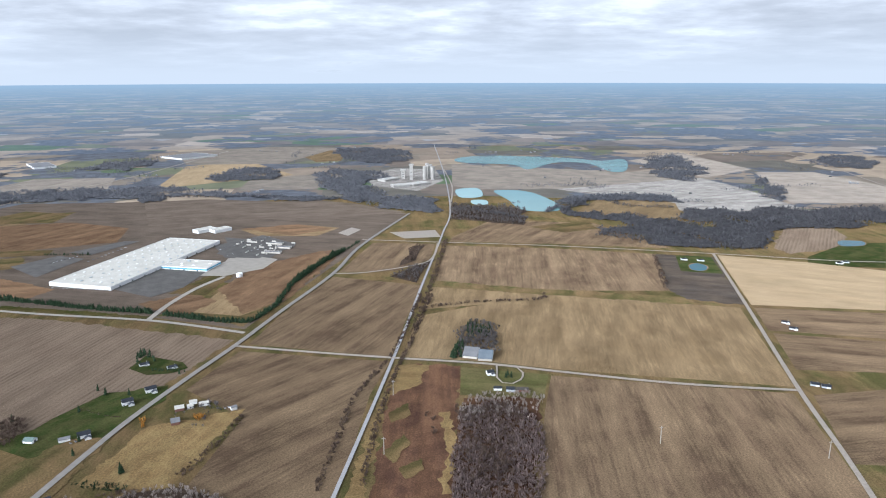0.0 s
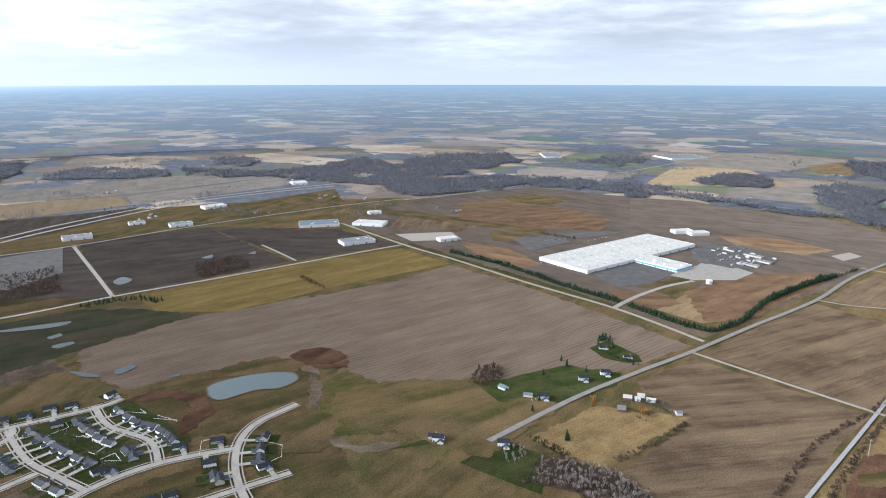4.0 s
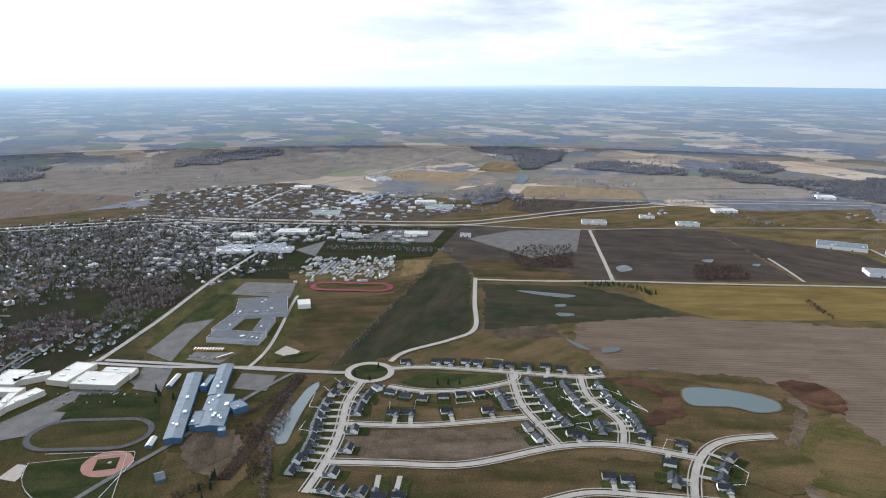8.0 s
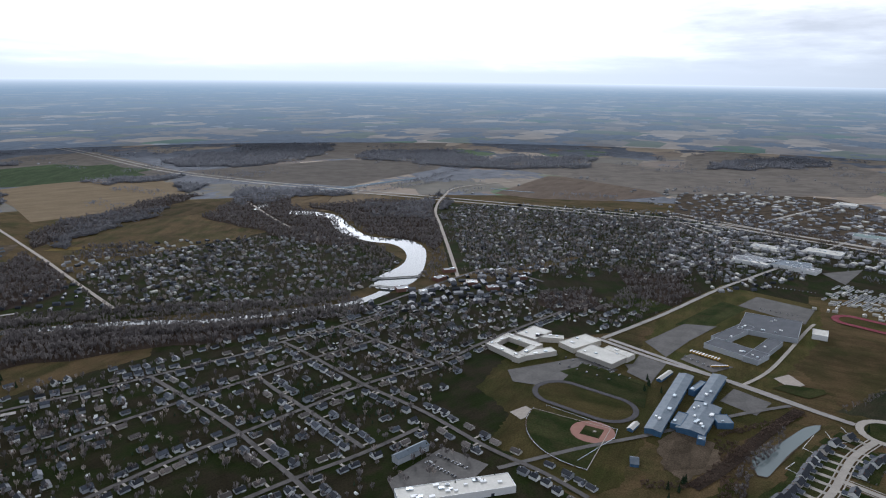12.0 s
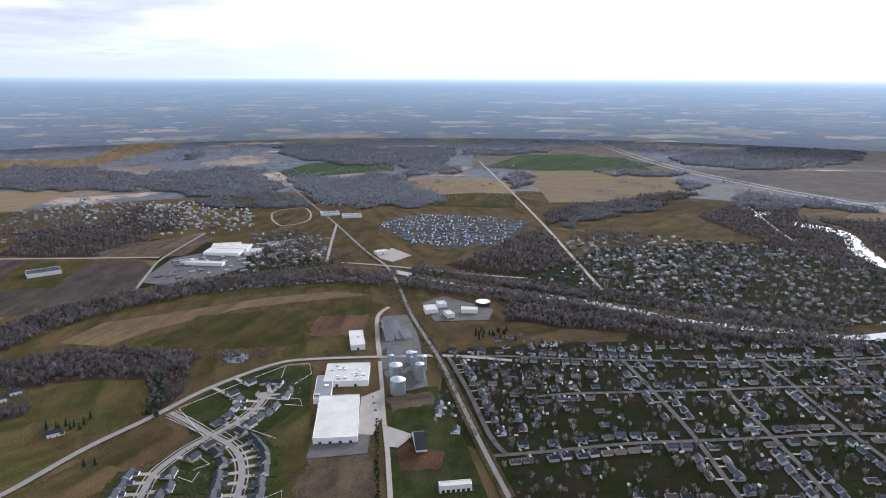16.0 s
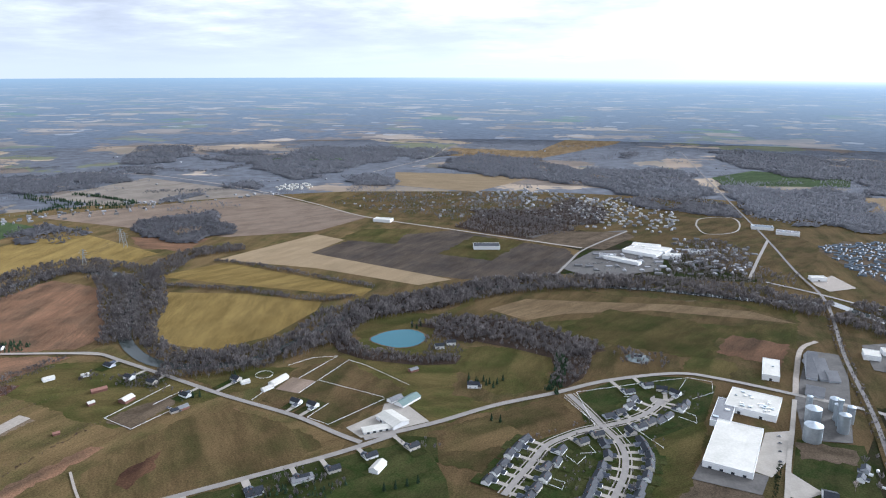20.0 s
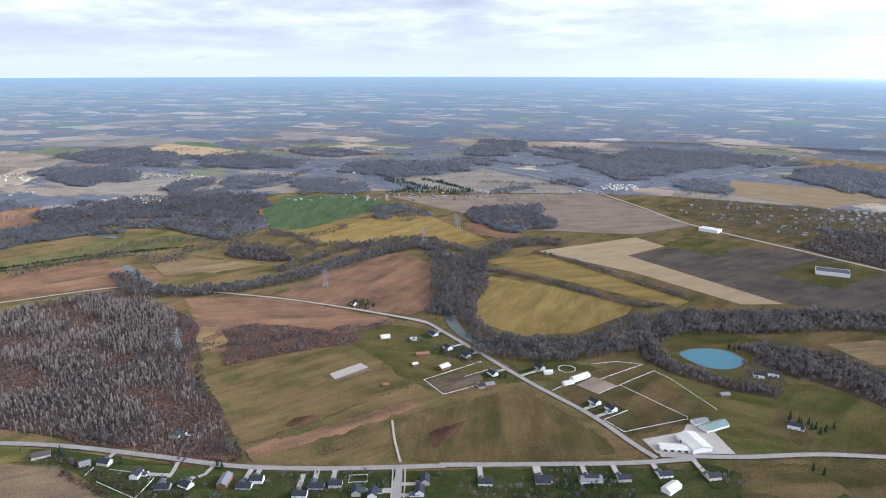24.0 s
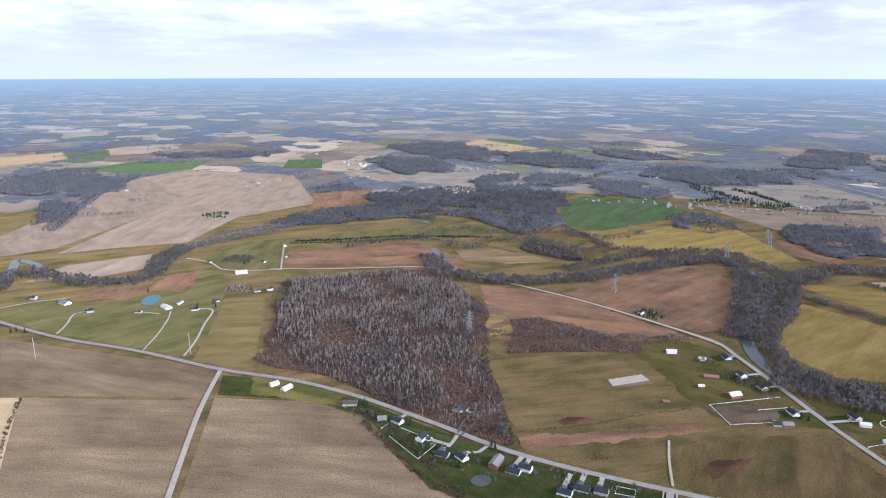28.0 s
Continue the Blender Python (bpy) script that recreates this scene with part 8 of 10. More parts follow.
town(70, 171, 24, 32, 25, "houses of the old town", (-606, -1291), (-705, -1568), (-920, -1558), (-1326, -1499), (-1322, -1212), (-1238, -1030), (-1061, -963), (-942, -985), (-739, -1092), trees=0.36)
town(40, 171, 22, 30, 26, "houses of the old town", (-330, -1071), (-445, -996), (-645, -949), (-961, -881), (-968, -860), (-726, -891), (-372, -968), trees=0.36)
wood(10, 6, "dark conifers and evergreen shrubs among the town houses", (-244, -975), (-364, -947), (-519, -929), (-718, -866), (-991, -814), (-950, -612), (-864, -569), (-646, -510), (-615, -407), (-611, -383), (-222, -591), (-228, -677), mat='needles', form='fir', floor='', clump=0.85)
roofs(260, 133, 26, 34, 31, "many small grey and dark roofs of the far town", (-1889, -1342), (-2071, -1229), (-2294, -721), (-2232, -284), (-1686, -198), (-1463, -329), (-1592, -550), (-1257, -839), mat='shingle')
roofs(120, 133, 40, 50, 32, "many small white roofs of the far town", (-1889, -1342), (-2071, -1229), (-2294, -721), (-2232, -284), (-1686, -198), (-1463, -329), (-1592, -550), (-1257, -839), mat='roof_white')
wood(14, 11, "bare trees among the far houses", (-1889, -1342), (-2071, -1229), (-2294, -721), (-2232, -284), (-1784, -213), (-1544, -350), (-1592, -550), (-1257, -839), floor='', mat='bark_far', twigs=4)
roofs(160, 75, 40, 45, 33, "far houses beyond the highway", (-2349, -718), (-2750, -722), (-2913, -625), (-2872, -212), (-2568, 183), (-2315, 394), (-2140, 115), (-2197, -219), mat='roof_grey', size=(16, 9, 4))
roofs(60, 75, 60, 60, 34, "far white roofs beyond the highway", (-2349, -718), (-2750, -722), (-2913, -625), (-2872, -212), (-2568, 183), (-2315, 394), (-2140, 115), (-2197, -219), mat='roof_white', size=(26, 14, 5))
roofs(120, 74, 35, 40, 35, "small roofs of the commercial edge of town", (-2179, -670), (-1977, 201), (-1823, 124), (-1878, -193), (-1742, -407), (-1506, -482), mat='roof_grey', size=(18, 11, 5))
roofs(50, 74, 45, 50, 36, "small white roofs of the commercial edge of town", (-2179, -670), (-1977, 201), (-1823, 124), (-1878, -193), (-1742, -407), (-1506, -482), mat='roof_white', size=(20, 12, 5))
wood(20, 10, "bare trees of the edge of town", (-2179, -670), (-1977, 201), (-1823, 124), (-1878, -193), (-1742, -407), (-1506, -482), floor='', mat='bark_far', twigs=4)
roofs(90, -158, 34, 34, 37, "small houses and trailers in a green park", (1208, -2010), (1204, -2251), (712, -2450), (471, -2421), (517, -2183), (732, -1909), mat='roof_grey', size=(10, 6, 3))
roofs(80, 173, 28, 28, 38, "small houses beside the wood", (423, -2096), (465, -2388), (304, -2512), (96, -2274), (83, -2062), mat='roof_grey')
roofs(60, -158, 34, 34, 39, "small roofs of the commercial strip", (299, -1509), (264, -1684), (69, -1822), (-119, -1837), (-99, -1597), (77, -1550), mat='roof_grey', size=(16, 9, 4))
roofs(50, 143, 30, 34, 40, "small roofs along the river road", (-458, -1392), (-520, -1356), (-636, -1234), (-679, -1379), (-677, -1561), (-631, -1514), mat='shingle')
roofs(90, 177, 34, 36, 41, "small roofs of the riverside quarter", (-764, -1664), (-941, -1713), (-1185, -1531), (-836, -1047), (-717, -1136), (-668, -1302), mat='shingle')
roofs(40, 177, 44, 46, 42, "pale roofs of the riverside quarter", (-764, -1664), (-941, -1713), (-1185, -1531), (-836, -1047), (-717, -1136), (-668, -1302), mat='roof_white')
roofs(40, -106, 44, 40, 43, "far village roofs among trees", (2435, -489), (2607, -708), (2499, -838), (2278, -1027), (2343, -721), mat='roof_white')
roofs(40, -130, 40, 30, 44, "far roofs along the straight road", (2186, -1128), (2022, -1463), (1725, -1749), (1701, -1670), (2036, -1228), mat='roof_grey')
roofs(80, 171, 13, 15, 61, "white sheds, vans and trailers in the yards of the town", (-244, -975), (-364, -947), (-519, -929), (-718, -866), (-991, -814), (-950, -612), (-864, -569), (-646, -510), (-615, -407), (-611, -383), (-222, -591), (-228, -677), mat='paint_white', size=(4.5, 2.6, 2.0))
roofs(30, 164, 13, 15, 62, "white sheds, vans and trailers in the yards of the town", (-242, -997), (-304, -972), (-486, -916), (-520, -941), (-365, -773), (-237, -715), (-177, -782), mat='paint_white', size=(4.5, 2.6, 2.0))
roofs(70, 170, 16, 18, 63, "white sheds, vans and trailers in the yards of the town", (-705, -843), (-980, -824), (-1270, -672), (-1275, -388), (-1087, -429), (-1135, -585), (-920, -574), (-711, -640), mat='paint_white', size=(5, 3, 2.2))
roofs(240, 171, 22, 24, 64, "pale roofs among the riverside trees", (-606, -1291), (-705, -1568), (-920, -1558), (-1326, -1499), (-1322, -1212), (-1238, -1030), (-1061, -963), (-942, -985), (-739, -1092), mat='roof_grey', size=(10, 7, 4))
roofs(300, 133, 24, 26, 65, "pale roofs of the far town", (-1889, -1342), (-2071, -1229), (-2294, -721), (-2232, -284), (-1686, -198), (-1463, -329), (-1592, -550), (-1257, -839), mat='roof_grey', size=(11, 8, 4))
canopy("bare far winter woodland, grey with painted haze", 13, (-1187, 2984), (-1119, 3367), (-953, 3268), (-896, 2992), (-1124, 2919))
canopy("bare far winter woodland, grey with painted haze", 13, (365, 2029), (626, 2118), (985, 2191), (1203, 2271), (1396, 2355), (1264, 2098), (1093, 2053), (924, 2047), (790, 1801), (606, 1782), (482, 1822), (369, 1953))
wood(10, 13, "bare grey-brown winter woodland", (-72, 2414), (175, 2337), (164, 2062), (-64, 2156), twigs=7)
canopy("bare far winter woodland, grey with painted haze", 13, (328, 2394), (435, 2570), (348, 2262), (651, 2145), (700, 2080), (592, 2060), (321, 2196))
wood(4.2, 7, "dense bare brush and young trees", (-10, 856), (30, 883), (91, 860), (71, 639), (-25, 636), (-15, 729), mat='brush_purple', floor='', form='bush', twigs=6, name='brush')
wood(7, 10, "slender bare trees over the brush", (-18, 873), (60, 880), (78, 800), (50, 730), (60, 639), (-25, 636), mat='brush', floor='', form='bare', clump=0.4, twigs=8)
wood(8, 10, "pale slender bare trees", (-18, 873), (99, 898), (90, 815), (30, 850), (-10, 815), mat='bark_pale', floor='', form='bare', clump=0.62, twigs=8)
hedge(6, 9, 25, "bare pale trees beside the lawn", (-2, 882), (38, 901), (95, 903), mat='bark_pale')
hedge(3.6, 4, 8, "dark brush along the railway", (-107, 1380), (-128, 1076), (-166, 902), (-169, 789), (-171, 665), mat='brush', form='bush')
hedge(3.6, 4, 8, "dark brush along the railway", (-83, 1381), (-107, 1084), (-117, 981), (-124, 836), (-122, 678), mat='brush', form='bush')
hedge(6, 6, 10, "bare brown hedgerow between fields", (-92, 1289), (18, 1328), (141, 1351), (153, 1389), mat='brush', form='bush')
hedge(6, 6, 12, "bare hedgerow along the railway", (-105, 1150), (-88, 1462), (-72, 1868), mat='brush', form='bush')
hedge(6, 8, 14, "bare brown hedgerow between fields", (464, 1702), (420, 1430), mat='brush')
wood(8, 9, "bare grey-brown winter woodland", (-188, 1503), (-130, 1601), (-99, 1655), (-119, 1461), mat='bark')
wood(9, 9, "bare grey-brown winter woodland", (-186, 1599), (-154, 1800), (-123, 1801), (-134, 1643), mat='brush')
wood(6, 9, "dark trees round a farmhouse", (-26, 1153), (6, 1219), (40, 1184), (48, 1059), (16, 1057), (-17, 1047), mat='bark', floor='')
wood(6, 9, "pale bare thicket beside the road", (-407, 633), (-382, 651), (-329, 660), (-270, 651), (-228, 606), (-383, 578), mat='bark_pale', floor='litter', twigs=8)
wood(5, 4, "dark brush under the thicket", (-423, 636), (-385, 658), (-331, 664), (-285, 654), (-228, 606), (-394, 576), mat='brush', floor='', form='bush', twigs=6, name='brush')
wood(5, 9, "dark clump of bare trees behind a shed", (-603, 740), (-625, 786), (-610, 815), (-579, 794), (-577, 760), (-579, 739), mat='brush', floor='')
hedge(3.4, 10, 11, "row of dark green conifers screening the warehouse", (-1151, 1315), (-977, 1306), (-751, 1256), (-622, 1237), mat='needles', form='fir')
hedge(3.4, 10, 11, "row of dark green conifers screening the warehouse", (-599, 1230), (-487, 1199), (-417, 1192), mat='needles', form='fir')
hedge(3.6, 9, 10, "row of dark green conifers screening the warehouse", (-417, 1192), (-395, 1287), (-399, 1441), mat='needles', form='fir')
hedge(5, 7, 8, "row of dark green conifers screening the warehouse", (-365, 1626), (-310, 1842), mat='needles', form='fir')
hedge(6, 7, 8, "dark conifers by the car park", (-1110, 1667), (-983, 1669), mat='needles', form='fir')
wood(6, 9, "dark conifers round a house", (-540, 994), (-562, 1047), (-535, 1046), (-514, 1008), (-533, 1020), (-528, 986), mat='needles', form='fir', floor='')
hedge(5, 6, 10, "dark conifers beside a lane", (-506, 975), (-475, 974), (-448, 967), mat='needles', form='fir')
hedge(7, 6, 8, "bare hedge at a field edge", (-444, 666), (-419, 668), (-394, 669), mat='needles', form='bush')
hedge(6, 5, 14, "bare bushes in the crop field", (-1269, 913), (-1205, 902), (-1147, 894), mat='brush', form='bush')
wood(9, 9, "bare brown scrub in a wet field", (-1750, 387), (-1771, 554), (-1542, 497), (-1551, 371), mat='brush')
wood(9, 9, "bare brown scrub in a wet field", (-1542, 803), (-1537, 932), (-1411, 874), (-1427, 760), mat='brush')
hedge(8, 8, 12, "bare hedgerow between the fields", (-1029, -54), (-1177, 4), (-1609, 161), mat='bark')
hedge(9, 9, 40, "bare wood along the shops", (-1794, -105), (-1777, 20), (-1730, 232), mat='bark_far', twigs=4)
hedge(3.5, 3.6, 30, "dark brush along the ditch", (-850, -165), (-791, -141), (-706, -123), mat='brush', form='bush')
hedge(3.5, 3.6, 10, "brush along the dirt lane", (-853, -175), (-933, -130), (-987, -97), mat='brush', form='bush')
hedge(8, 8, 25, "dark conifers by the field corner", (-1412, 482), (-1396, 573), (-1326, 612), mat='needles', form='fir')
wood(10, 12, "bare wood at the town edge", (-1219, -644), (-1335, -574), (-1225, -489), (-1150, -546), mat='bark')
hedge(6, 13, 81, "bare trees along the river bank", (-242, -1395), (-436, -1252), (-614, -1101), (-779, -960), (-949, -870), mat='bark')
hedge(6, 13, 60, "bare trees along the river bank", (-284, -1484), (-465, -1329), (-659, -1183), (-830, -1024), (-980, -945), mat='bark')
wood(10, 13, "bare grey-brown winter woodland", (-384, -1169), (-628, -1082), (-611, -1032), (-391, -1125), mat='bark')
wood(11, 13, "bare grey-brown winter woodland", (-367, -1514), (-506, -1610), (-712, -1821), (-705, -1568), (-640, -1424), (-490, -1400), mat='bark')
hedge(10, 12, 40, "bare trees along the river bend", (-1487, -1157), (-1389, -1029), (-1274, -938), (-1160, -890), mat='bark')
hedge(10, 12, 40, "bare trees along the river bend", (-1464, -1606), (-1321, -1312), (-1330, -1146), mat='bark')
hedge(10, 12, 30, "bare trees along the river bend", (-1590, -1588), (-1427, -1292), (-1474, -1164), mat='bark')
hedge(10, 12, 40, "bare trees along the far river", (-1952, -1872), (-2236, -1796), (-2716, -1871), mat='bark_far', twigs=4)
canopy("bare far winter woodland, grey with painted haze", 13, (-157, -2648), (-431, -3053), (-508, -2845), (-464, -2513), (-567, -2434), (-478, -2220), (-151, -2360))
hedge(6, 14, 101, "bare trees along the river", (604, -931), (611, -1062), (504, -1192), (386, -1346), (164, -1456), (-63, -1476), (-221, -1412), mat='bark')
hedge(6, 14, 81, "bare trees along the river", (766, -744), (696, -783), (646, -845), (611, -942), mat='bark')
hedge(6, 13, 38, "bare trees along the river", (1175, -1021), (1031, -894), (912, -794), mat='bark')
hedge(6, 13, 26, "bare trees along the river", (1077, -1020), (954, -893), (849, -807), mat='bark')
hedge(6, 13, 67, "bare trees along the river", (1219, -1047), (1151, -1074), (1157, -1165), (1195, -1281), (1118, -1402), mat='bark')
hedge(8, 9, 14, "dark hedgerow between the crop fields", (1070, -1072), (936, -1109), (723, -1123), (663, -1155), mat='bark')
hedge(8, 9, 10, "hedgerow between the crop fields", (1081, -1288), (933, -1264), (802, -1250), (648, -1224), mat='bark')
wood(9, 12, "bare grey-brown winter woodland", (477, -1067), (399, -1135), (276, -1103), (163, -1108), (140, -1070), (205, -1017), (339, -1025), mat='bark')
wood(9, 13, "bare grey-brown winter woodland", (632, -1043), (627, -1136), (536, -1241), (438, -1368), (346, -1420), (417, -1298), (462, -1179), (565, -1084), (588, -960), mat='bark')
hedge(6, 10, 22, "dark conifers beside the meadow", (200, -1017), (187, -917), (191, -891), mat='needles', form='fir')
wood(10, 11, "bare trees round the garden pond", (129, -1057), (114, -1093), (27, -1080), (36, -1029), (99, -1028), mat='bark', floor='')
canopy("bare far winter woodland, grey with painted haze", 13, (1272, -3200), (1213, -3557), (830, -3368), (353, -2981), (166, -3143), (10, -2669), (134, -2489), (453, -2692), (869, -2854))
wood(10, 12, "bare grey-brown winter woodland", (693, -1838), (684, -2047), (522, -2061), (344, -2004), (356, -1884), (456, -1781), mat='bark', twigs=7)
canopy("bare far winter woodland, grey with painted haze", 13, (-112, -2419), (-223, -2796), (-469, -2858), (-559, -2394), (-480, -2213), (-142, -2261))
wood(12, 12, "bare grey-brown winter woodland", (-545, -1676), (-719, -1822), (-658, -1513), (-535, -1473), (-417, -1527), mat='bark', twigs=7)
wood(10, 11, "bare trees of the north bank", (96, -1714), (-81, -1763), (-189, -1642), (-191, -1540), (75, -1556), mat='bark', floor='', twigs=7)
canopy("bare far winter woodland, grey with painted haze", 13, (1505, -1415), (1598, -1562), (1427, -1665), (1276, -1607), (1248, -1497), (1375, -1417))
hedge(9, 10, 25, "dark conifers by a farm", (2197, -1814), (1997, -1808), (1839, -1757), mat='needles', form='fir')
hedge(9, 10, 15, "dark conifers by a farm", (2279, -1695), (1988, -1612), mat='needles', form='fir')
hedge(9, 8, 12, "hedge along the straight road", (2069, -1435), (1873, -1579), (1709, -1777), (1518, -2087), mat='bark_far', twigs=4)
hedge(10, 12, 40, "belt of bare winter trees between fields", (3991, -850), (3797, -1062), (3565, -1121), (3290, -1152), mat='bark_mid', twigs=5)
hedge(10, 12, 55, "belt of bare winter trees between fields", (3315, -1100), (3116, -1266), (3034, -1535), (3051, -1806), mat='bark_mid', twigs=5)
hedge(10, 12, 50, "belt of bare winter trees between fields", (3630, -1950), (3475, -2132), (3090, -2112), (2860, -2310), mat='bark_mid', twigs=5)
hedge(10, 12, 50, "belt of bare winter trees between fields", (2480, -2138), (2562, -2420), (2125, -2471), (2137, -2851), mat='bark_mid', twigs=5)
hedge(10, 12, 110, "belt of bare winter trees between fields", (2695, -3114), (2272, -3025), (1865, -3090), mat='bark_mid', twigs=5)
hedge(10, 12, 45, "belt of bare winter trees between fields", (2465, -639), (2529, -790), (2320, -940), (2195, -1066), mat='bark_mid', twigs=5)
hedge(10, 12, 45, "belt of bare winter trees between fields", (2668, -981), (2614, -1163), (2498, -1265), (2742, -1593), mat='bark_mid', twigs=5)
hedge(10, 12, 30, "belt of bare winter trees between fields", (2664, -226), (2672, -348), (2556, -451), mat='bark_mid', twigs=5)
hedge(8, 12, 45, "belt of bare winter trees between fields", (1842, 140), (1913, 15), (2016, -131), (2042, -289), (2127, -423), (2144, -590), (1950, -789), mat='bark_far', twigs=6)
hedge(8, 12, 50, "belt of bare winter trees between fields", (1522, -1434), (1473, -1499), (1347, -1592), mat='bark_far', twigs=6)
hedge(8, 12, 25, "belt of bare winter trees between fields", (1757, -745), (1638, -761), (1511, -815), mat='bark', twigs=6)
hedge(8, 12, 30, "belt of bare winter trees between fields", (1507, -932), (1402, -1039), (1294, -1134), mat='bark', twigs=6)
hedge(10, 12, 40, "belt of bare winter trees between fields", (3553, -1444), (3648, -1771), (3396, -1898), mat='bark_mid', twigs=5)
hedge(10, 12, 45, "belt of bare winter trees between fields", (1977, -1935), (1773, -2073), (1643, -2211), mat='bark_mid', twigs=5)
roofs(40, 15, 24, 26, 80, "small houses of a far village among trees", (1954, -1439), (1875, -1678), (1682, -1834), (1455, -2079), (1534, -2187), (1777, -1934), (1966, -1757), (2047, -1506), mat='roof_grey', size=(12, 8, 4))
roofs(40, 15, 24, 26, 81, "small houses of a far village among trees", (2547, -470), (2592, -810), (2284, -1015), (2211, -983), (2468, -770), (2457, -472), mat='roof_grey', size=(12, 8, 4))
roofs(30, 15, 24, 26, 82, "small houses of a far village among trees", (1620, -2258), (1539, -2375), (1442, -2262), (1529, -2150), mat='roof_white', size=(12, 8, 4))
roofs(20, 15, 24, 26, 83, "small houses of a far village among trees", (3130, -872), (2958, -1144), (2857, -1105), (3006, -836), mat='roof_grey', size=(12, 8, 4))
roofs(8, 15, 24, 26, 84, "small houses of a far village among trees", (3500, -467), (3306, -593), (3185, -545), (3330, -455), mat='roof_white', size=(12, 8, 4))
roofs(10, 15, 24, 26, 85, "small houses of a far village among trees", (8345, -8127), (8423, -9588), (7224, -8233), (7343, -7157), mat='roof_grey', size=(12, 8, 4))
roofs(130, 171, 22, 26, 90, "small houses of the far bank", (698, -2616), (420, -2475), (97, -2186), (76, -1951), (274, -1950), (568, -2079), mat='roof_grey', size=(12, 8, 4))
roofs(60, 171, 22, 26, 91, "small houses of the far bank", (91, -1956), (-131, -1883), (-107, -1597), (83, -1660), mat='roof_grey', size=(12, 8, 4))
roofs(90, 171, 22, 26, 92, "small houses of the far bank", (-718, -1761), (-932, -1691), (-1119, -1430), (-1114, -1217), (-620, -1379), mat='roof_grey', size=(12, 8, 4))
roofs(520, 163, 10, 17, 95, "rows of pale mobile homes", (-269, -1985), (-426, -2085), (-622, -1994), (-719, -1902), (-569, -1673), (-425, -1658), (-320, -1723), mat='roof_blue', size=(14, 5, 3))
roofs(70, 137, 26, 30, 99, "low shops and offices of the town centre", (-943, -881), (-1077, -866), (-1264, -869), (-1386, -747), (-1259, -671), (-1111, -699), (-977, -768), (-898, -823), mat='shingle', size=(14, 10, 5))
roofs(30, 137, 36, 40, 98, "pale flat roofs of the town centre", (-943, -881), (-1077, -866), (-1264, -869), (-1386, -747), (-1259, -671), (-1111, -699), (-977, -768), (-898, -823), mat='roof_grey', size=(16, 11, 5))
wood(13, 10, "bare trees among the houses of a green park", (1208, -2010), (1204, -2251), (712, -2450), (471, -2421), (517, -2183), (732, -1909), mat='bark_mid', floor='', clump=0.35, twigs=5)
hall("low tan yard building behind the warehouse", -536, 1801, 38, 14, -10, h=4.0, roof="roof_grey", wall="siding_beige", units=0, doors=0)
hall("low tan yard building behind the warehouse", -505, 1759, 42, 14, -8, h=4.0, roof="roof_grey", wall="siding_beige", units=0, doors=0)
hall("low tan yard building behind the warehouse", -519, 1706, 45, 14, -6, h=4.0, roof="roof_grey", wall="siding_beige", units=0, doors=0)
roofs(26, 79, 24, 16, 110, "parked trailers in the yard behind the warehouse", (-655, 1853), (-490, 1809), (-531, 1674), (-617, 1696), mat='roof_white', size=(13, 3, 3.5))
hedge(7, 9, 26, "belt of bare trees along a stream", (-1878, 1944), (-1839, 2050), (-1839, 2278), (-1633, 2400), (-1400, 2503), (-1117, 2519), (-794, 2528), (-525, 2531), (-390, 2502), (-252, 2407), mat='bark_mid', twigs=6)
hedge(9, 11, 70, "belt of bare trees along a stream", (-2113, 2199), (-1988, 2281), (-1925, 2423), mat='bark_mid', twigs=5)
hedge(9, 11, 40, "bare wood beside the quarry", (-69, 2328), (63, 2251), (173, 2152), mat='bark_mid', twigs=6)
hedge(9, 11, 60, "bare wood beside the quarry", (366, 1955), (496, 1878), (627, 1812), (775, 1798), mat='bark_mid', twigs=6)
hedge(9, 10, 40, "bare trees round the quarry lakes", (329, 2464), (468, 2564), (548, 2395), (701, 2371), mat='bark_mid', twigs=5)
hedge(9, 10, 60, "dark wood beyond the cement works", (-697, 3514), (-652, 3774), (-558, 4015), (-372, 4165), mat='bark_far', twigs=5)
roofs(150, 60, 26, 30, 111, "shops and houses beyond the highway", (-2652, -1008), (-2888, -780), (-2896, -479), (-2828, -185), (-2531, -61), (-2369, -151), (-2207, -420), (-2323, -754), mat='roof_grey', size=(15, 10, 4))
roofs(70, 60, 34, 30, 112, "long shop roofs beyond the highway", (-2693, 61), (-2639, 497), (-2313, 425), (-2175, -137), (-2253, -331), (-2444, -157), mat='roof_grey', size=(26, 14, 5))
hall("large pale works hall at the edge of town", -1806, -330, 84, 40, 67, h=8.0, roof="roof_grey", wall="siding_white", units=4, doors=0)
hall("large pale works hall at the edge of town", -1784, -221, 62, 40, 82, h=8.0, roof="roof_grey", wall="siding_white", units=4, doors=0)
hall("large pale works hall at the edge of town", -1799, -340, 93, 40, 109, h=8.0, roof="roof_grey", wall="siding_white", units=4, doors=0)
hedge(4.2, 9, 16, "dark belt of bare trees between the crop fields", (1077, -1076), (997, -1092), (913, -1106), (800, -1109), (714, -1114), (654, -1167), mat='bark', twigs=6)
hedge(4.2, 9, 14, "dark belt of bare trees between the crop fields", (1101, -1272), (993, -1278), (875, -1266), (750, -1243), (650, -1237), mat='bark', twigs=6)
hedge(4.5, 6, 12, "dark hedge along the meadow", (1833, -120), (1818, -247), (1808, -406), (1754, -565), (1726, -648), mat='needles', form='bush', twigs=6)
hedge(5, 9, 18, "bare trees along the green field", (1790, -892), (1652, -901), (1521, -897), mat='bark', twigs=6)
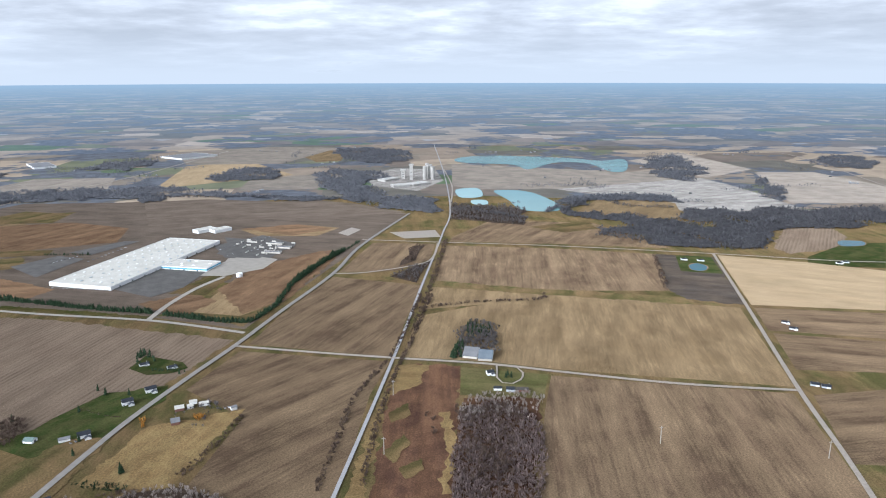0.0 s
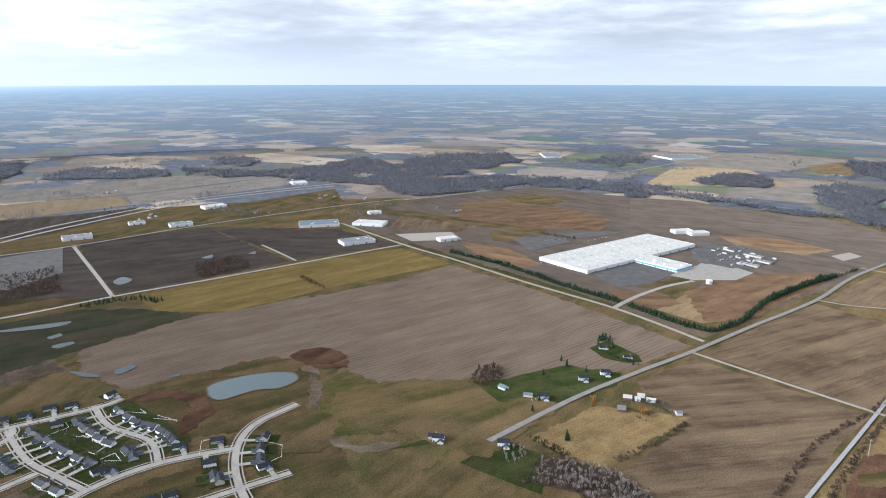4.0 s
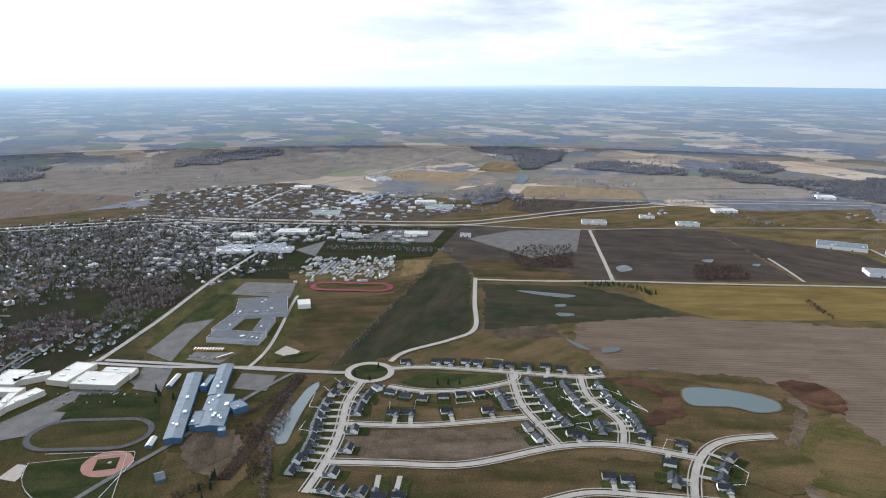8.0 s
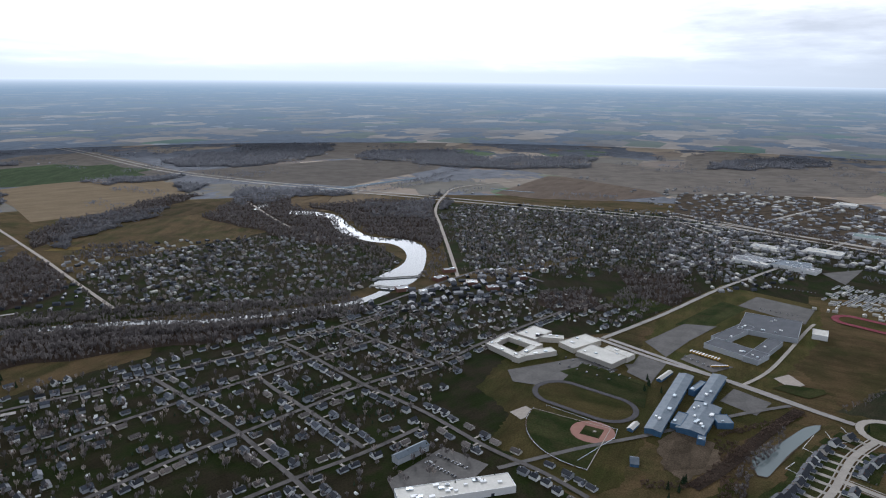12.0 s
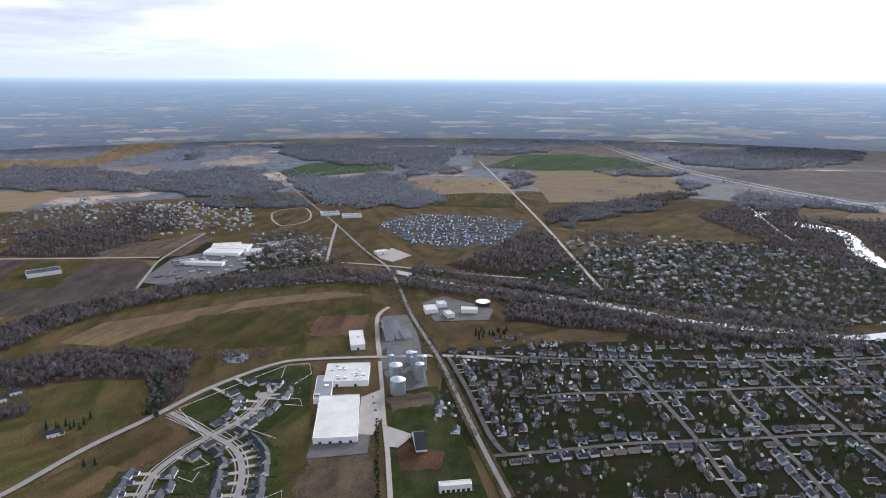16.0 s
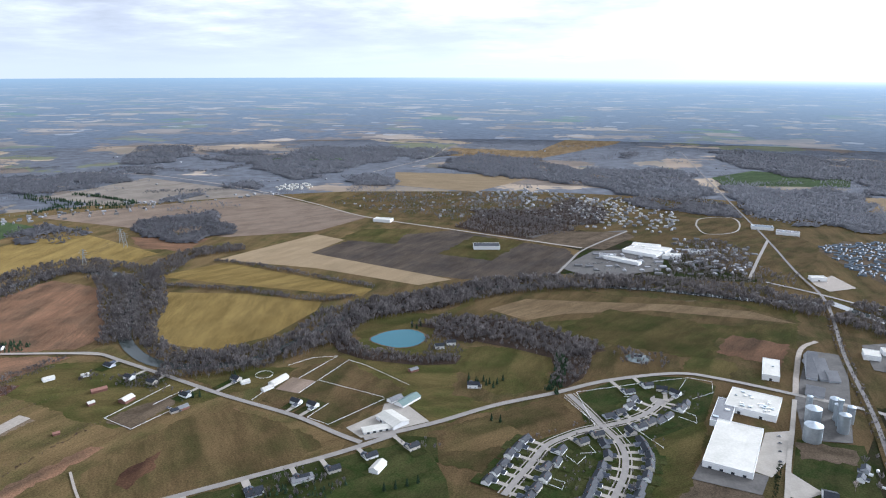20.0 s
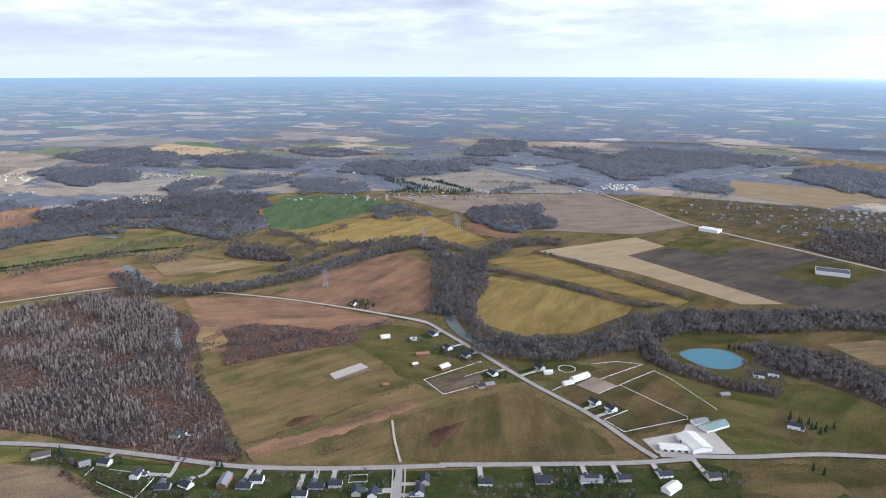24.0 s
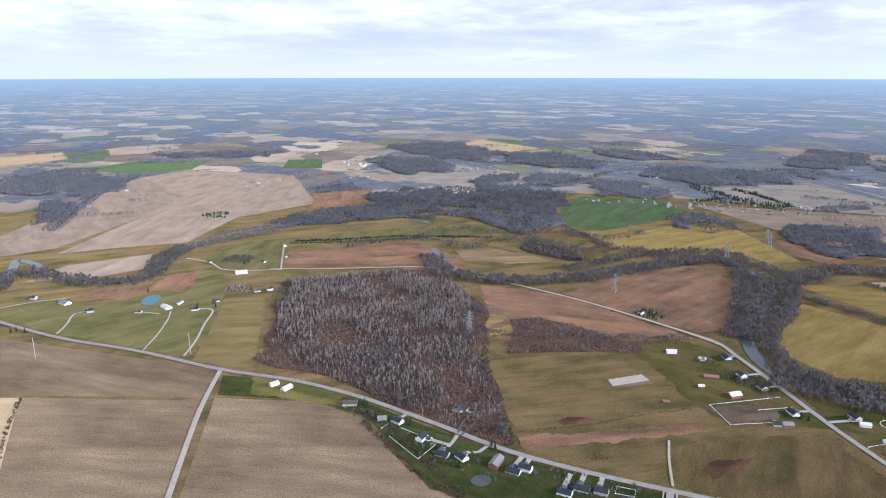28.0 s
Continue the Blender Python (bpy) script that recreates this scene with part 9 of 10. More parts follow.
hedge(5, 9, 26, "bare trees in the river bend", (1634, -705), (1524, -733), (1442, -785), mat='bark', twigs=6)
hedge(5, 8, 20, "bare trees along the road to the woods", (1070, -391), (1025, -454), (992, -547), (957, -644), (944, -723), mat='bark', twigs=6)
hedge(4, 2.2, 4, "brown grass line along an old fence", (889, -377), (869, -458), (856, -532), (837, -629), mat='brush', form='bush', twigs=4)
hedge(4, 2.2, 4, "brown grass line along an old fence", (764, -333), (746, -426), (734, -533), (730, -603), mat='brush', form='bush', twigs=4)
wood(4.5, 2, "brush pile in the pasture", (657, -364), (662, -385), (643, -406), (630, -402), (639, -379), mat='brush', form='bush', floor='', twigs=5, name='brush_pile')
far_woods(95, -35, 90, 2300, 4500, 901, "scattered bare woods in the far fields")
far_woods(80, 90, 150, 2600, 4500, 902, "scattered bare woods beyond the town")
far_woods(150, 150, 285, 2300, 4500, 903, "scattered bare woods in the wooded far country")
hedge(7, 12, 60, "bare trees along the river bends", (1561, 526), (1716, 503), (1631, 415), (1551, 288), (1596, 219), (1728, 201), (1839, 156), mat='bark')
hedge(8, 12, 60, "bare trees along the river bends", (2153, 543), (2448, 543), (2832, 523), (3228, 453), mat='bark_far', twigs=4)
field("straw", "cleared straw strip under the power line", (1114, -15), (1082, -232), (1075, -395), (1131, -461), (1161, -415), (1107, -385), (1110, -228), (1142, -26))
wood(3.8, 4.5, "dense purple-brown winter brush", (1051, 1), (1256, -36), (1465, -77), (1471, -398), (1207, -431), (1038, -382), (909, -335), (694, -294), (743, -245), (849, -180), (957, -100), mat='brush_purple', floor='weeds', form='bush', twigs=6, name='brush')
wood(6.4, 14, "clumps of pale grey bare trees", (1142, -26), (1256, -36), (1465, -77), (1471, -398), (1210, -420), (1097, -370), (1094, -235), mat='bark_pale', floor='', form='slim', clump=0.18, twigs=8)
wood(6.4, 12, "clumps of pale grey bare trees", (1050, -2), (1111, -24), (1077, -231), (1040, -372), (909, -335), (770, -309), (757, -249), (866, -184), (967, -101), mat='bark_pale', floor='', form='slim', clump=0.25, twigs=8)
wood(8, 11, "grey-brown bare trees in the brush", (1051, 1), (1256, -36), (1465, -77), (1471, -398), (1207, -431), (1038, -382), (909, -335), (714, -295), (743, -245), (849, -180), (957, -100), mat='bark', floor='', clump=0.45)
hedge(3.5, 3.6, 12, "dark brush along the pasture edge", (1037, -384), (949, -348), (833, -325), (701, -294), mat='brush', form='bush')
hedge(3.5, 3.6, 18, "brown brush along the pasture edge", (1006, -401), (972, -499), (933, -693), mat='bark')
hedge(6, 13, 54, "bare trees along the river", (1264, -1073), (1142, -1039), (1002, -900), (917, -794), mat='bark')
hedge(6, 13, 40, "bare trees along the river", (1156, -1132), (984, -962), (922, -869), (838, -807), (756, -786), (679, -852), mat='bark')
hedge(6, 13, 60, "bare trees along the river", (1581, -428), (1429, -427), (1348, -507), (1306, -663), (1330, -847), (1356, -1065), (1260, -1117), mat='bark')
hedge(6, 12, 40, "bare trees along the river", (1374, -697), (1435, -927), (1420, -1113), (1313, -1160), (1156, -1132), mat='bark')
wood(9, 12, "bare grey-brown winter woodland", (1596, -673), (1673, -734), (1562, -789), (1439, -782), (1439, -729), mat='bark', twigs=7)
hedge(9, 11, 30, "bare trees at the field edge", (1737, -875), (1624, -904), (1501, -894), mat='bark')
hedge(10, 12, 50, "bare trees along the river", (1685, 197), (1839, 156), (1998, 13), (2052, -201), (2189, -439), (2115, -593), (2020, -755), (1852, -746), mat='bark_far', twigs=4)
hedge(6, 7, 8, "dark clipped hedge along the meadow", (1813, -101), (1783, -293), (1777, -450), mat='needles', form='fir')
canopy("bare far winter woodland, grey with painted haze", 13, (2076, -563), (2112, -769), (1964, -947), (1742, -860), (1750, -706), (1902, -711))
canopy("bare far winter woodland, grey with painted haze", 13, (2229, -370), (2458, -537), (2286, -919), (2281, -1142), (2005, -966), (2191, -675))
canopy("bare far winter woodland, grey with painted haze", 13, (1559, -1483), (1588, -1591), (1478, -1761), (1283, -1541), (1275, -1377), (1446, -1399))
hedge(9, 11, 18, "dark conifers round a farm", (2232, 123), (2215, 63), mat='needles', form='fir')
hedge(10, 11, 14, "dark conifers beside far houses", (2318, -1692), (2080, -1703), (1841, -1762), mat='needles', form='fir')
hedge(10, 11, 14, "dark conifers beside far houses", (2053, -1515), (1940, -1639), (1792, -1694), mat='needles', form='fir')
hedge(3.5, 3.6, 10, "brown brush at a field corner", (815, -127), (728, -153), (674, -168), (618, -198), mat='brush', form='bush')
hedge(3.5, 3.6, 5, "brush along a field edge", (1015, 326), (907, 315), (798, 296), mat='brush', form='bush')
conifer(-313, -1067)
conifer(-329, -1071)
conifer(-342, -1062)
conifer(-357, -1071)
conifer(-364, -1061)
conifer(-314, -1049)
conifer(313, -889)
conifer(299, -882)
conifer(290, -890)
conifer(485, -1065)
conifer(467, -1063)
conifer(243, -783)
conifer(231, -783)
conifer(285, -607)
conifer(295, -598)
conifer(305, -590)
conifer(276, -617)
conifer(-539, 835)
conifer(-530, 888)
conifer(-626, 784)
conifer(-614, 806)
conifer(-407, 690)
conifer(-319, -1068)
conifer(-324, -1058)
conifer(-343, -1057)
conifer(-349, -1041)
conifer(-374, -1032)
conifer(-985, -21)
conifer(-1009, 16)
conifer(-964, 2)
conifer(-939, 103)
conifer(-938, 119)
conifer(-938, 136)
conifer(-962, -309)
conifer(-943, -299)
conifer(-922, -299)
conifer(-931, -277)
conifer(-718, -178)
conifer(-700, -178)
conifer(-676, -182)
conifer(-946, -302)
conifer(-719, -180)
conifer(-724, -178)
conifer(-698, -190)
conifer(-637, -494)
conifer(-599, -455)
conifer(-555, -381)
conifer(-636, -413)
conifer(-576, -357)
conifer(-594, -354)
wood(8, 9, "autumn tree with orange leaves", (-439, 806), (-438, 818), (-427, 808), (-426, 795), mat='leaves_orange', floor='', form='bush', name='orange_tree')
wood(8, 9, "autumn tree with orange leaves", (-373, 826), (-372, 839), (-360, 827), (-362, 814), mat='leaves_orange', floor='', form='bush', name='orange_tree')
pole(-112, 904)
pole(-105, 744)
pole(239, 784)
pole(433, 757)
pylon(1076, -364, angle=40)
pylon(1205, -726, angle=40)
pylon(1412, -1300, angle=40)
pylon(1366, -1132, angle=40)
pylon(1458, -1330, angle=40)
wires((1105, -88), (1076, -364), (1205, -726), (1412, -1300))
cars(10, -954, 1604, -931, 1743)
cars(8, -1042, 1581, -1009, 1649)
cars(9, -598, -437, -596, -394)
cars(9, -577, -438, -573, -393)
cars(8, -1421, -245, -1420, -177)
cars(5, -971, -398, -956, -362)
cars(5, -1087, -289, -1069, -247)
cars(4, -108, -881, -105, -817)
cars(12, 226, -1538, 109, -1635)
cars(12, 259, -1575, 142, -1704)
cars(8, -1952, 25, -1914, 163)
cars(8, -1229, -807, -1334, -750)
cars(7, -1128, -826, -1212, -795)
far_farms(40, -35, 60, 2300, 4450, 930, "white and grey roofs of scattered far farmsteads")
far_farms(40, 60, 150, 2300, 4450, 931, "white and grey roofs of scattered far farmsteads")
far_farms(60, 150, 285, 2300, 4450, 932, "white and grey roofs of scattered far farmsteads")
cars(16, -913, 1386, -783, 1374)
canopy("bare far winter woodland, grey with painted haze", 13, (-1199, 2984), (-1189, 3242), (-1005, 3370), (-937, 3229), (-1033, 3023), (-1086, 2953))
canopy("bare far winter woodland, grey with painted haze", 13, (-1801, 2501), (-1661, 2635), (-1469, 2711), (-1202, 2748), (-1094, 2652), (-670, 2511), (-585, 2514), (-398, 2544), (-404, 2449), (-777, 2508), (-1101, 2560), (-1247, 2494), (-1397, 2489), (-1583, 2508), (-1676, 2320))
canopy("bare far winter woodland, grey with painted haze", 13, (-1280, 2517), (-1194, 2570), (-1125, 2461), (-1203, 2401))
canopy("bare far winter woodland, grey with painted haze", 13, (-539, 2603), (-718, 3049), (-657, 3337), (-379, 3112), (-462, 2814), (-290, 2547), (-160, 2527), (-99, 2277), (-142, 2228), (-263, 2302), (-397, 2404))
canopy("bare far winter woodland, grey with painted haze", 13, (-827, 4222), (-697, 4291), (-400, 4167), (-355, 3688), (-427, 3518), (-661, 3680), (-824, 4033))
canopy("bare far winter woodland, grey with painted haze", 13, (-1954, 3261), (-1865, 3650), (-1710, 3654), (-1665, 3249))
canopy("bare far winter woodland, grey with painted haze", 13, (953, 3850), (1171, 3964), (1114, 3385), (962, 2979), (858, 3042), (867, 3378))
canopy("bare far winter woodland, grey with painted haze", 13, (267, 2289), (322, 2506), (489, 2634), (733, 2579), (748, 2485), (469, 2522), (328, 2394))
canopy("bare far winter woodland, grey with painted haze", 13, (734, 2304), (1089, 2345), (1435, 2397), (1288, 2140), (983, 2105), (641, 2111))
canopy("bare far winter woodland, grey with painted haze", 13, (1311, 3195), (1257, 2940), (1177, 2592), (1085, 2473), (1150, 2789))
canopy("bare far winter woodland, grey with painted haze", 13, (1794, 3742), (2143, 4016), (2114, 3630), (1948, 3407), (1758, 3486))
canopy("bare far winter woodland, grey with painted haze", 13, (-4380, 930), (-4273, 1155), (-4052, 1234), (-3663, 1050), (-3357, 874), (-3291, 773), (-3632, 826))
canopy("bare far winter woodland, grey with painted haze", 13, (-3503, 1095), (-3618, 1328), (-3476, 1440), (-3252, 1619), (-3048, 1518), (-3182, 1287), (-3335, 1071))
canopy("bare far winter woodland, grey with painted haze", 13, (-2675, 408), (-2606, 607), (-2490, 568), (-2552, 387))
canopy("bare far winter woodland, grey with painted haze", 13, (-3517, 1997), (-3523, 2196), (-3234, 2128), (-3060, 1908), (-3268, 1874))
canopy("bare far winter woodland, grey with painted haze", 13, (-3297, 1696), (-2943, 1836), (-2808, 2017), (-2892, 2369), (-2938, 2563), (-2561, 2529), (-2708, 2751), (-2694, 3072), (-2445, 3299), (-2170, 3101), (-2145, 2712), (-2076, 2281), (-1940, 2563), (-1788, 2606), (-1646, 2678), (-1576, 2673), (-1425, 2454), (-1641, 2399), (-1767, 1951), (-1911, 1842), (-2133, 1991), (-2348, 1899), (-2675, 1826), (-3028, 1558))
canopy("bare far winter woodland, grey with painted haze", 13, (-2797, -3639), (-3005, -3455), (-3162, -3192), (-2970, -2982), (-2659, -2767), (-2469, -2925), (-2459, -3211))
canopy("bare far winter woodland, grey with painted haze", 13, (-2850, -2512), (-3133, -2563), (-3379, -2441), (-3153, -1961), (-3312, -1917), (-3619, -1577), (-3150, -1404), (-2891, -1675), (-2793, -1896), (-2840, -1992), (-2869, -2246))
canopy("bare far winter woodland, grey with painted haze", 13, (-1696, -2243), (-1762, -2031), (-1909, -2031), (-1915, -1957), (-1623, -1901), (-1447, -1881), (-1434, -1911))
canopy("bare far winter woodland, grey with painted haze", 13, (-1697, -1604), (-1979, -1514), (-2116, -1541), (-2043, -1418), (-1806, -1341), (-1713, -1233), (-1623, -1451))
canopy("bare far winter woodland, grey with painted haze", 13, (-3478, -950), (-3894, -980), (-4286, -718), (-4311, -513), (-4061, -482), (-3733, -684))
canopy("bare far winter woodland, grey with painted haze", 13, (-2474, 394), (-2705, 497), (-2729, 554), (-2473, 508), (-2382, 397))
canopy("bare far winter woodland, grey with painted haze", 13, (-4495, 669), (-4517, 813), (-4490, 953), (-4466, 1058), (-3965, 947), (-4008, 785), (-4351, 678))
canopy("bare far winter woodland, grey with painted haze", 13, (559, -3212), (443, -3242), (148, -3287), (16, -2911), (-0, -2640), (130, -2670), (323, -2836), (513, -2916))
canopy("bare far winter woodland, grey with painted haze", 13, (302, -2446), (244, -2519), (91, -2562), (-106, -2480), (-127, -2266), (55, -2296), (197, -2311))
canopy("bare far winter woodland, grey with painted haze", 13, (476, -3934), (402, -3951), (378, -3671), (456, -3642))
canopy("bare far winter woodland, grey with painted haze", 13, (32, -4139), (-115, -4196), (-507, -4096), (-975, -3843), (-911, -3482), (-708, -3119), (-612, -3159), (-324, -3279), (-67, -3595))
canopy("bare far winter woodland, grey with painted haze", 13, (-25, -2894), (-70, -2996), (-342, -2836), (-307, -2573), (-556, -2469), (-545, -2295), (-457, -2205), (-218, -2306), (-104, -2458))
canopy("bare far winter woodland, grey with painted haze", 13, (-564, -3179), (-730, -3212), (-828, -3069), (-759, -2910), (-561, -2906))
canopy("bare far winter woodland, grey with painted haze", 13, (-931, -2803), (-1039, -2885), (-985, -2568), (-866, -2472))
canopy("bare far winter woodland, grey with painted haze", 13, (-990, -3777), (-1312, -3735), (-1564, -3631), (-1151, -3460), (-985, -3529))
canopy("bare far winter woodland, grey with painted haze", 13, (-1383, -2839), (-1546, -2812), (-1771, -2678), (-1608, -2611), (-1375, -2708))
canopy("bare far winter woodland, grey with painted haze", 13, (-1537, -2449), (-1633, -2511), (-1674, -2360), (-1508, -2275))
canopy("bare far winter woodland, grey with painted haze", 13, (-950, -2126), (-1172, -2125), (-1267, -2050), (-973, -1910), (-871, -1862), (-807, -1804))
canopy("bare far winter woodland, grey with painted haze", 13, (-1555, -2116), (-1716, -2189), (-1791, -1953), (-1940, -1828), (-1852, -1793), (-1655, -1947), (-1509, -1984))
canopy("bare far winter woodland, grey with painted haze", 13, (-1968, -3203), (-2201, -3338), (-2824, -3113), (-2864, -2890), (-2470, -2715), (-2111, -2704), (-1912, -2946))
canopy("bare far winter woodland, grey with painted haze", 13, (-2654, -2524), (-3006, -2748), (-3226, -2476), (-3158, -2102), (-2760, -1828), (-2735, -2088), (-2746, -2274))
canopy("bare far winter woodland, grey with painted haze", 13, (2901, -2716), (3189, -3181), (3008, -3316), (2609, -2903), (2537, -2610), (2662, -2485))
canopy("bare far winter woodland, grey with painted haze", 13, (2609, -2903), (2085, -2728), (1800, -2491), (1591, -2677), (1571, -3065), (1287, -3494), (1537, -3706), (1914, -3606), (2227, -3523), (2155, -3140), (2307, -2982), (2400, -2891))
canopy("bare far winter woodland, grey with painted haze", 13, (1754, -2503), (1759, -2633), (1555, -2524), (1648, -2424))
canopy("bare far winter woodland, grey with painted haze", 13, (1487, -2541), (1425, -2670), (1237, -2606), (1169, -2409), (1351, -2389))
canopy("bare far winter woodland, grey with painted haze", 13, (1177, -2966), (1257, -3328), (862, -3481), (711, -2872), (911, -2820))
canopy("bare far winter woodland, grey with painted haze", 13, (1821, -2175), (1759, -2324), (1619, -2165), (1739, -2134))
canopy("bare far winter woodland, grey with painted haze", 13, (2590, -2416), (2491, -2529), (2290, -2333), (2397, -2230))
canopy("bare far winter woodland, grey with painted haze", 13, (1781, -1831), (1817, -1998), (1740, -2018), (1742, -1861))
canopy("bare far winter woodland, grey with painted haze", 13, (2589, -3125), (2539, -3243), (2299, -3202), (2323, -3048), (2435, -3018))
canopy("bare far winter woodland, grey with painted haze", 13, (3483, -623), (3577, -776), (3418, -947), (3148, -982), (2925, -887), (3020, -685))
canopy("bare far winter woodland, grey with painted haze", 13, (4098, -820), (4188, -1086), (4131, -1306), (3761, -1357), (3560, -1398), (3240, -1137), (3719, -907))
canopy("bare far winter woodland, grey with painted haze", 13, (2646, -899), (2801, -1021), (2778, -1151), (2429, -1044), (2389, -923), (2513, -871))
canopy("bare far winter woodland, grey with painted haze", 13, (2421, -413), (2581, -612), (2438, -824), (2358, -1120), (2263, -1138), (1876, -883), (2108, -809), (2185, -666), (2263, -468))
canopy("bare far winter woodland, grey with painted haze", 13, (3560, -1398), (3473, -1667), (3100, -1727), (2797, -1613), (3010, -1384), (3189, -1274))
canopy("bare far winter woodland, grey with painted haze", 13, (3566, -1955), (3324, -2216), (3019, -2155), (3081, -1913), (3308, -1845))
canopy("bare far winter woodland, grey with painted haze", 13, (2836, -1855), (2674, -2185), (2434, -2288), (2227, -2094), (2278, -1798), (2615, -1678))
canopy("bare far winter woodland, grey with painted haze", 13, (2538, -1408), (2436, -1562), (2095, -1490), (2112, -1350), (2259, -1226))
canopy("bare far winter woodland, grey with painted haze", 13, (1819, -1246), (1842, -1402), (1634, -1378), (1575, -1261), (1688, -1197))
canopy("bare far winter woodland, grey with painted haze", 13, (2746, -1185), (2745, -1415), (2489, -1355), (2443, -1208), (2472, -1085))
canopy("bare far winter woodland, grey with painted haze", 13, (3252, 982), (3397, 913), (3529, 735), (3105, 482), (2871, 429), (2719, 560), (2836, 754), (2872, 875))
canopy("bare far winter woodland, grey with painted haze", 13, (2385, 643), (2620, 684), (2742, 639), (2494, 536), (2355, 541), (2249, 610))
canopy("bare far winter woodland, grey with painted haze", 13, (2709, -262), (2778, -372), (2752, -460), (2566, -385), (2577, -258))
canopy("bare far winter woodland, grey with painted haze", 13, (2090, -70), (2176, -161), (2259, -337), (2336, -551), (2248, -659), (2022, -593), (2043, -373), (2003, -230))
canopy("bare far winter woodland, grey with painted haze", 13, (3331, -645), (3398, -804), (3242, -951), (2964, -869), (2927, -692), (3129, -632))
canopy("bare far winter woodland, grey with painted haze", 13, (2470, -496), (2528, -741), (2331, -684), (2385, -500))
canopy("bare far winter woodland, grey with painted haze", 13, (4074, 473), (4015, 86), (3982, -221), (3785, -149), (3836, 366))
hedge(8, 9, 25, "dark conifers by a lone farm", (2244, 131), (2289, 99), (2258, 55), mat='needles', form='fir')
hedge(8, 10, 14, "dark row of far conifers", (2366, -1726), (2211, -1730), (2060, -1688), mat='needles', form='fir')
hedge(8, 10, 14, "dark row of far conifers", (2208, -1831), (2060, -1811), (1857, -1777), mat='needles', form='fir')
hedge(8, 10, 25, "dark conifers by far houses", (2019, -1515), (2047, -1653), (1923, -1695), (1847, -1744), mat='needles', form='fir')
wood(8, 12, "bare riverside wood", (-442, -1255), (-534, -1189), (-659, -1041), (-758, -960), (-707, -913), (-596, -995), (-466, -1070), (-392, -1130), mat='bark', floor='litter')
wood(9, 12, "bare wood between river and fields", (-800, -2006), (-954, -2107), (-1139, -2154), (-1319, -2256), (-1475, -2251), (-1515, -2204), (-1192, -2046), (-939, -1944), (-771, -1843), mat='bark')
wood(9, 11, "bare wood above the riverside houses", (-733, -1673), (-866, -1772), (-940, -1709), (-968, -1597), (-894, -1554), (-782, -1636), mat='bark', floor='')
wood(9, 12, "bare trees beside the river bend", (-1268, -1854), (-1557, -2060), (-1702, -1980), (-1576, -1779), (-1526, -1539), (-1420, -1410), (-1358, -1261), (-1251, -1243), (-1244, -1456), mat='bark', floor='litter')
wood(9, 12, "bare trees beside the river bend", (-1830, -1642), (-1917, -1450), (-1532, -1098), (-1362, -1011), (-1430, -1119), (-1445, -1320), (-1560, -1497), (-1601, -1749), mat='bark', floor='litter')
wood(16, 10, "bare trees among the far houses", (-1912, -1372), (-2087, -1002), (-2149, -639), (-1799, -559), (-1619, -690), (-1387, -730), (-1336, -872), (-1437, -1011), mat='bark', floor='', clump=0.3)
wood(9, 12, "dark strip of bare wood in the town", (-1255, -503), (-1381, -492), (-1483, -428), (-1452, -370), (-1316, -397), (-1250, -454), mat='bark')
field("lawn", "green meadow in the town", (-1275, -506), (-1373, -502), (-1323, -388), (-1232, -424))
hedge(7, 6, 16, "low bare bushes along the grain railway", (-224, -1406), (-224, -1138), (-225, -892), (-221, -739), mat='bark')
field("lawn", "green lawn round a house and its conifers", (-541, 979), (-537, 1030), (-465, 1007), (-448, 985), (-466, 964), (-502, 957))
field("lawn", "green winter lawn of the roadside houses", (-548, 817), (-515, 870), (-489, 911), (-452, 922), (-435, 874), (-459, 832), (-475, 724), (-481, 695), (-604, 744))
field("olive", "rough grass along the field edge", (-604, 562), (-598, 605), (-558, 681), (-507, 764), (-458, 765), (-459, 659), (-456, 589))
hedge(3.5, 2, 4, "clipped hedge round a lawn", (-546, 845), (-484, 823), (-456, 828), mat='brush', form='bush')
barn("white trailer beside a house", -515, 760, 13, 8, 31, name='trailer_home')
barn("white trailer beside the red barns", -392, 868, 10, 7, 21, roof='roof_white', name='trailer_home')
barn("white trailer beside the red barns", -375, 864, 13, 7, 26, roof='roof_white', name='trailer_home')
barn("white trailer beside the red barns", -391, 855, 8, 7, 23, roof='roof_white', name='trailer_home')
wood(5, 7, "bare trees round the red barns", (-411, 823), (-398, 852), (-368, 876), (-349, 861), (-343, 801), (-376, 800), mat='bark', floor='', clump=0.5)
wood(4, 7, "autumn tree with orange leaves", (-374, 828), (-374, 842), (-364, 833), (-364, 819), mat='leaves_orange', floor='', form='bush', name='orange_tree')
wood(4, 6, "autumn tree with orange leaves", (-439, 803), (-440, 813), (-431, 806), (-431, 796), mat='leaves_orange', floor='', form='bush', name='orange_tree')
conifer(-411, 698)
conifer(-405, 692)
conifer(-484, 726)
conifer(-531, 891)
conifer(-548, 901)
conifer(-495, 889)
conifer(-495, 759)
hedge(4, 4, 8, "dark hedge at the edge of the dry lot", (-451, 671), (-422, 660), (-386, 660), mat='needles', form='bush')
wood(5, 7, "bare trees round a roadside house", (-460, 610), (-469, 639), (-451, 646), (-420, 630), (-419, 595), mat='bark_pale', floor='', clump=0.5)
hedge(4, 4, 10, "brush along the field edge", (-309, 837), (-315, 783), (-335, 690), mat='brush', form='bush')
cars(3, -502, 753, -496, 760)
cars(3, -346, 850, -336, 856)
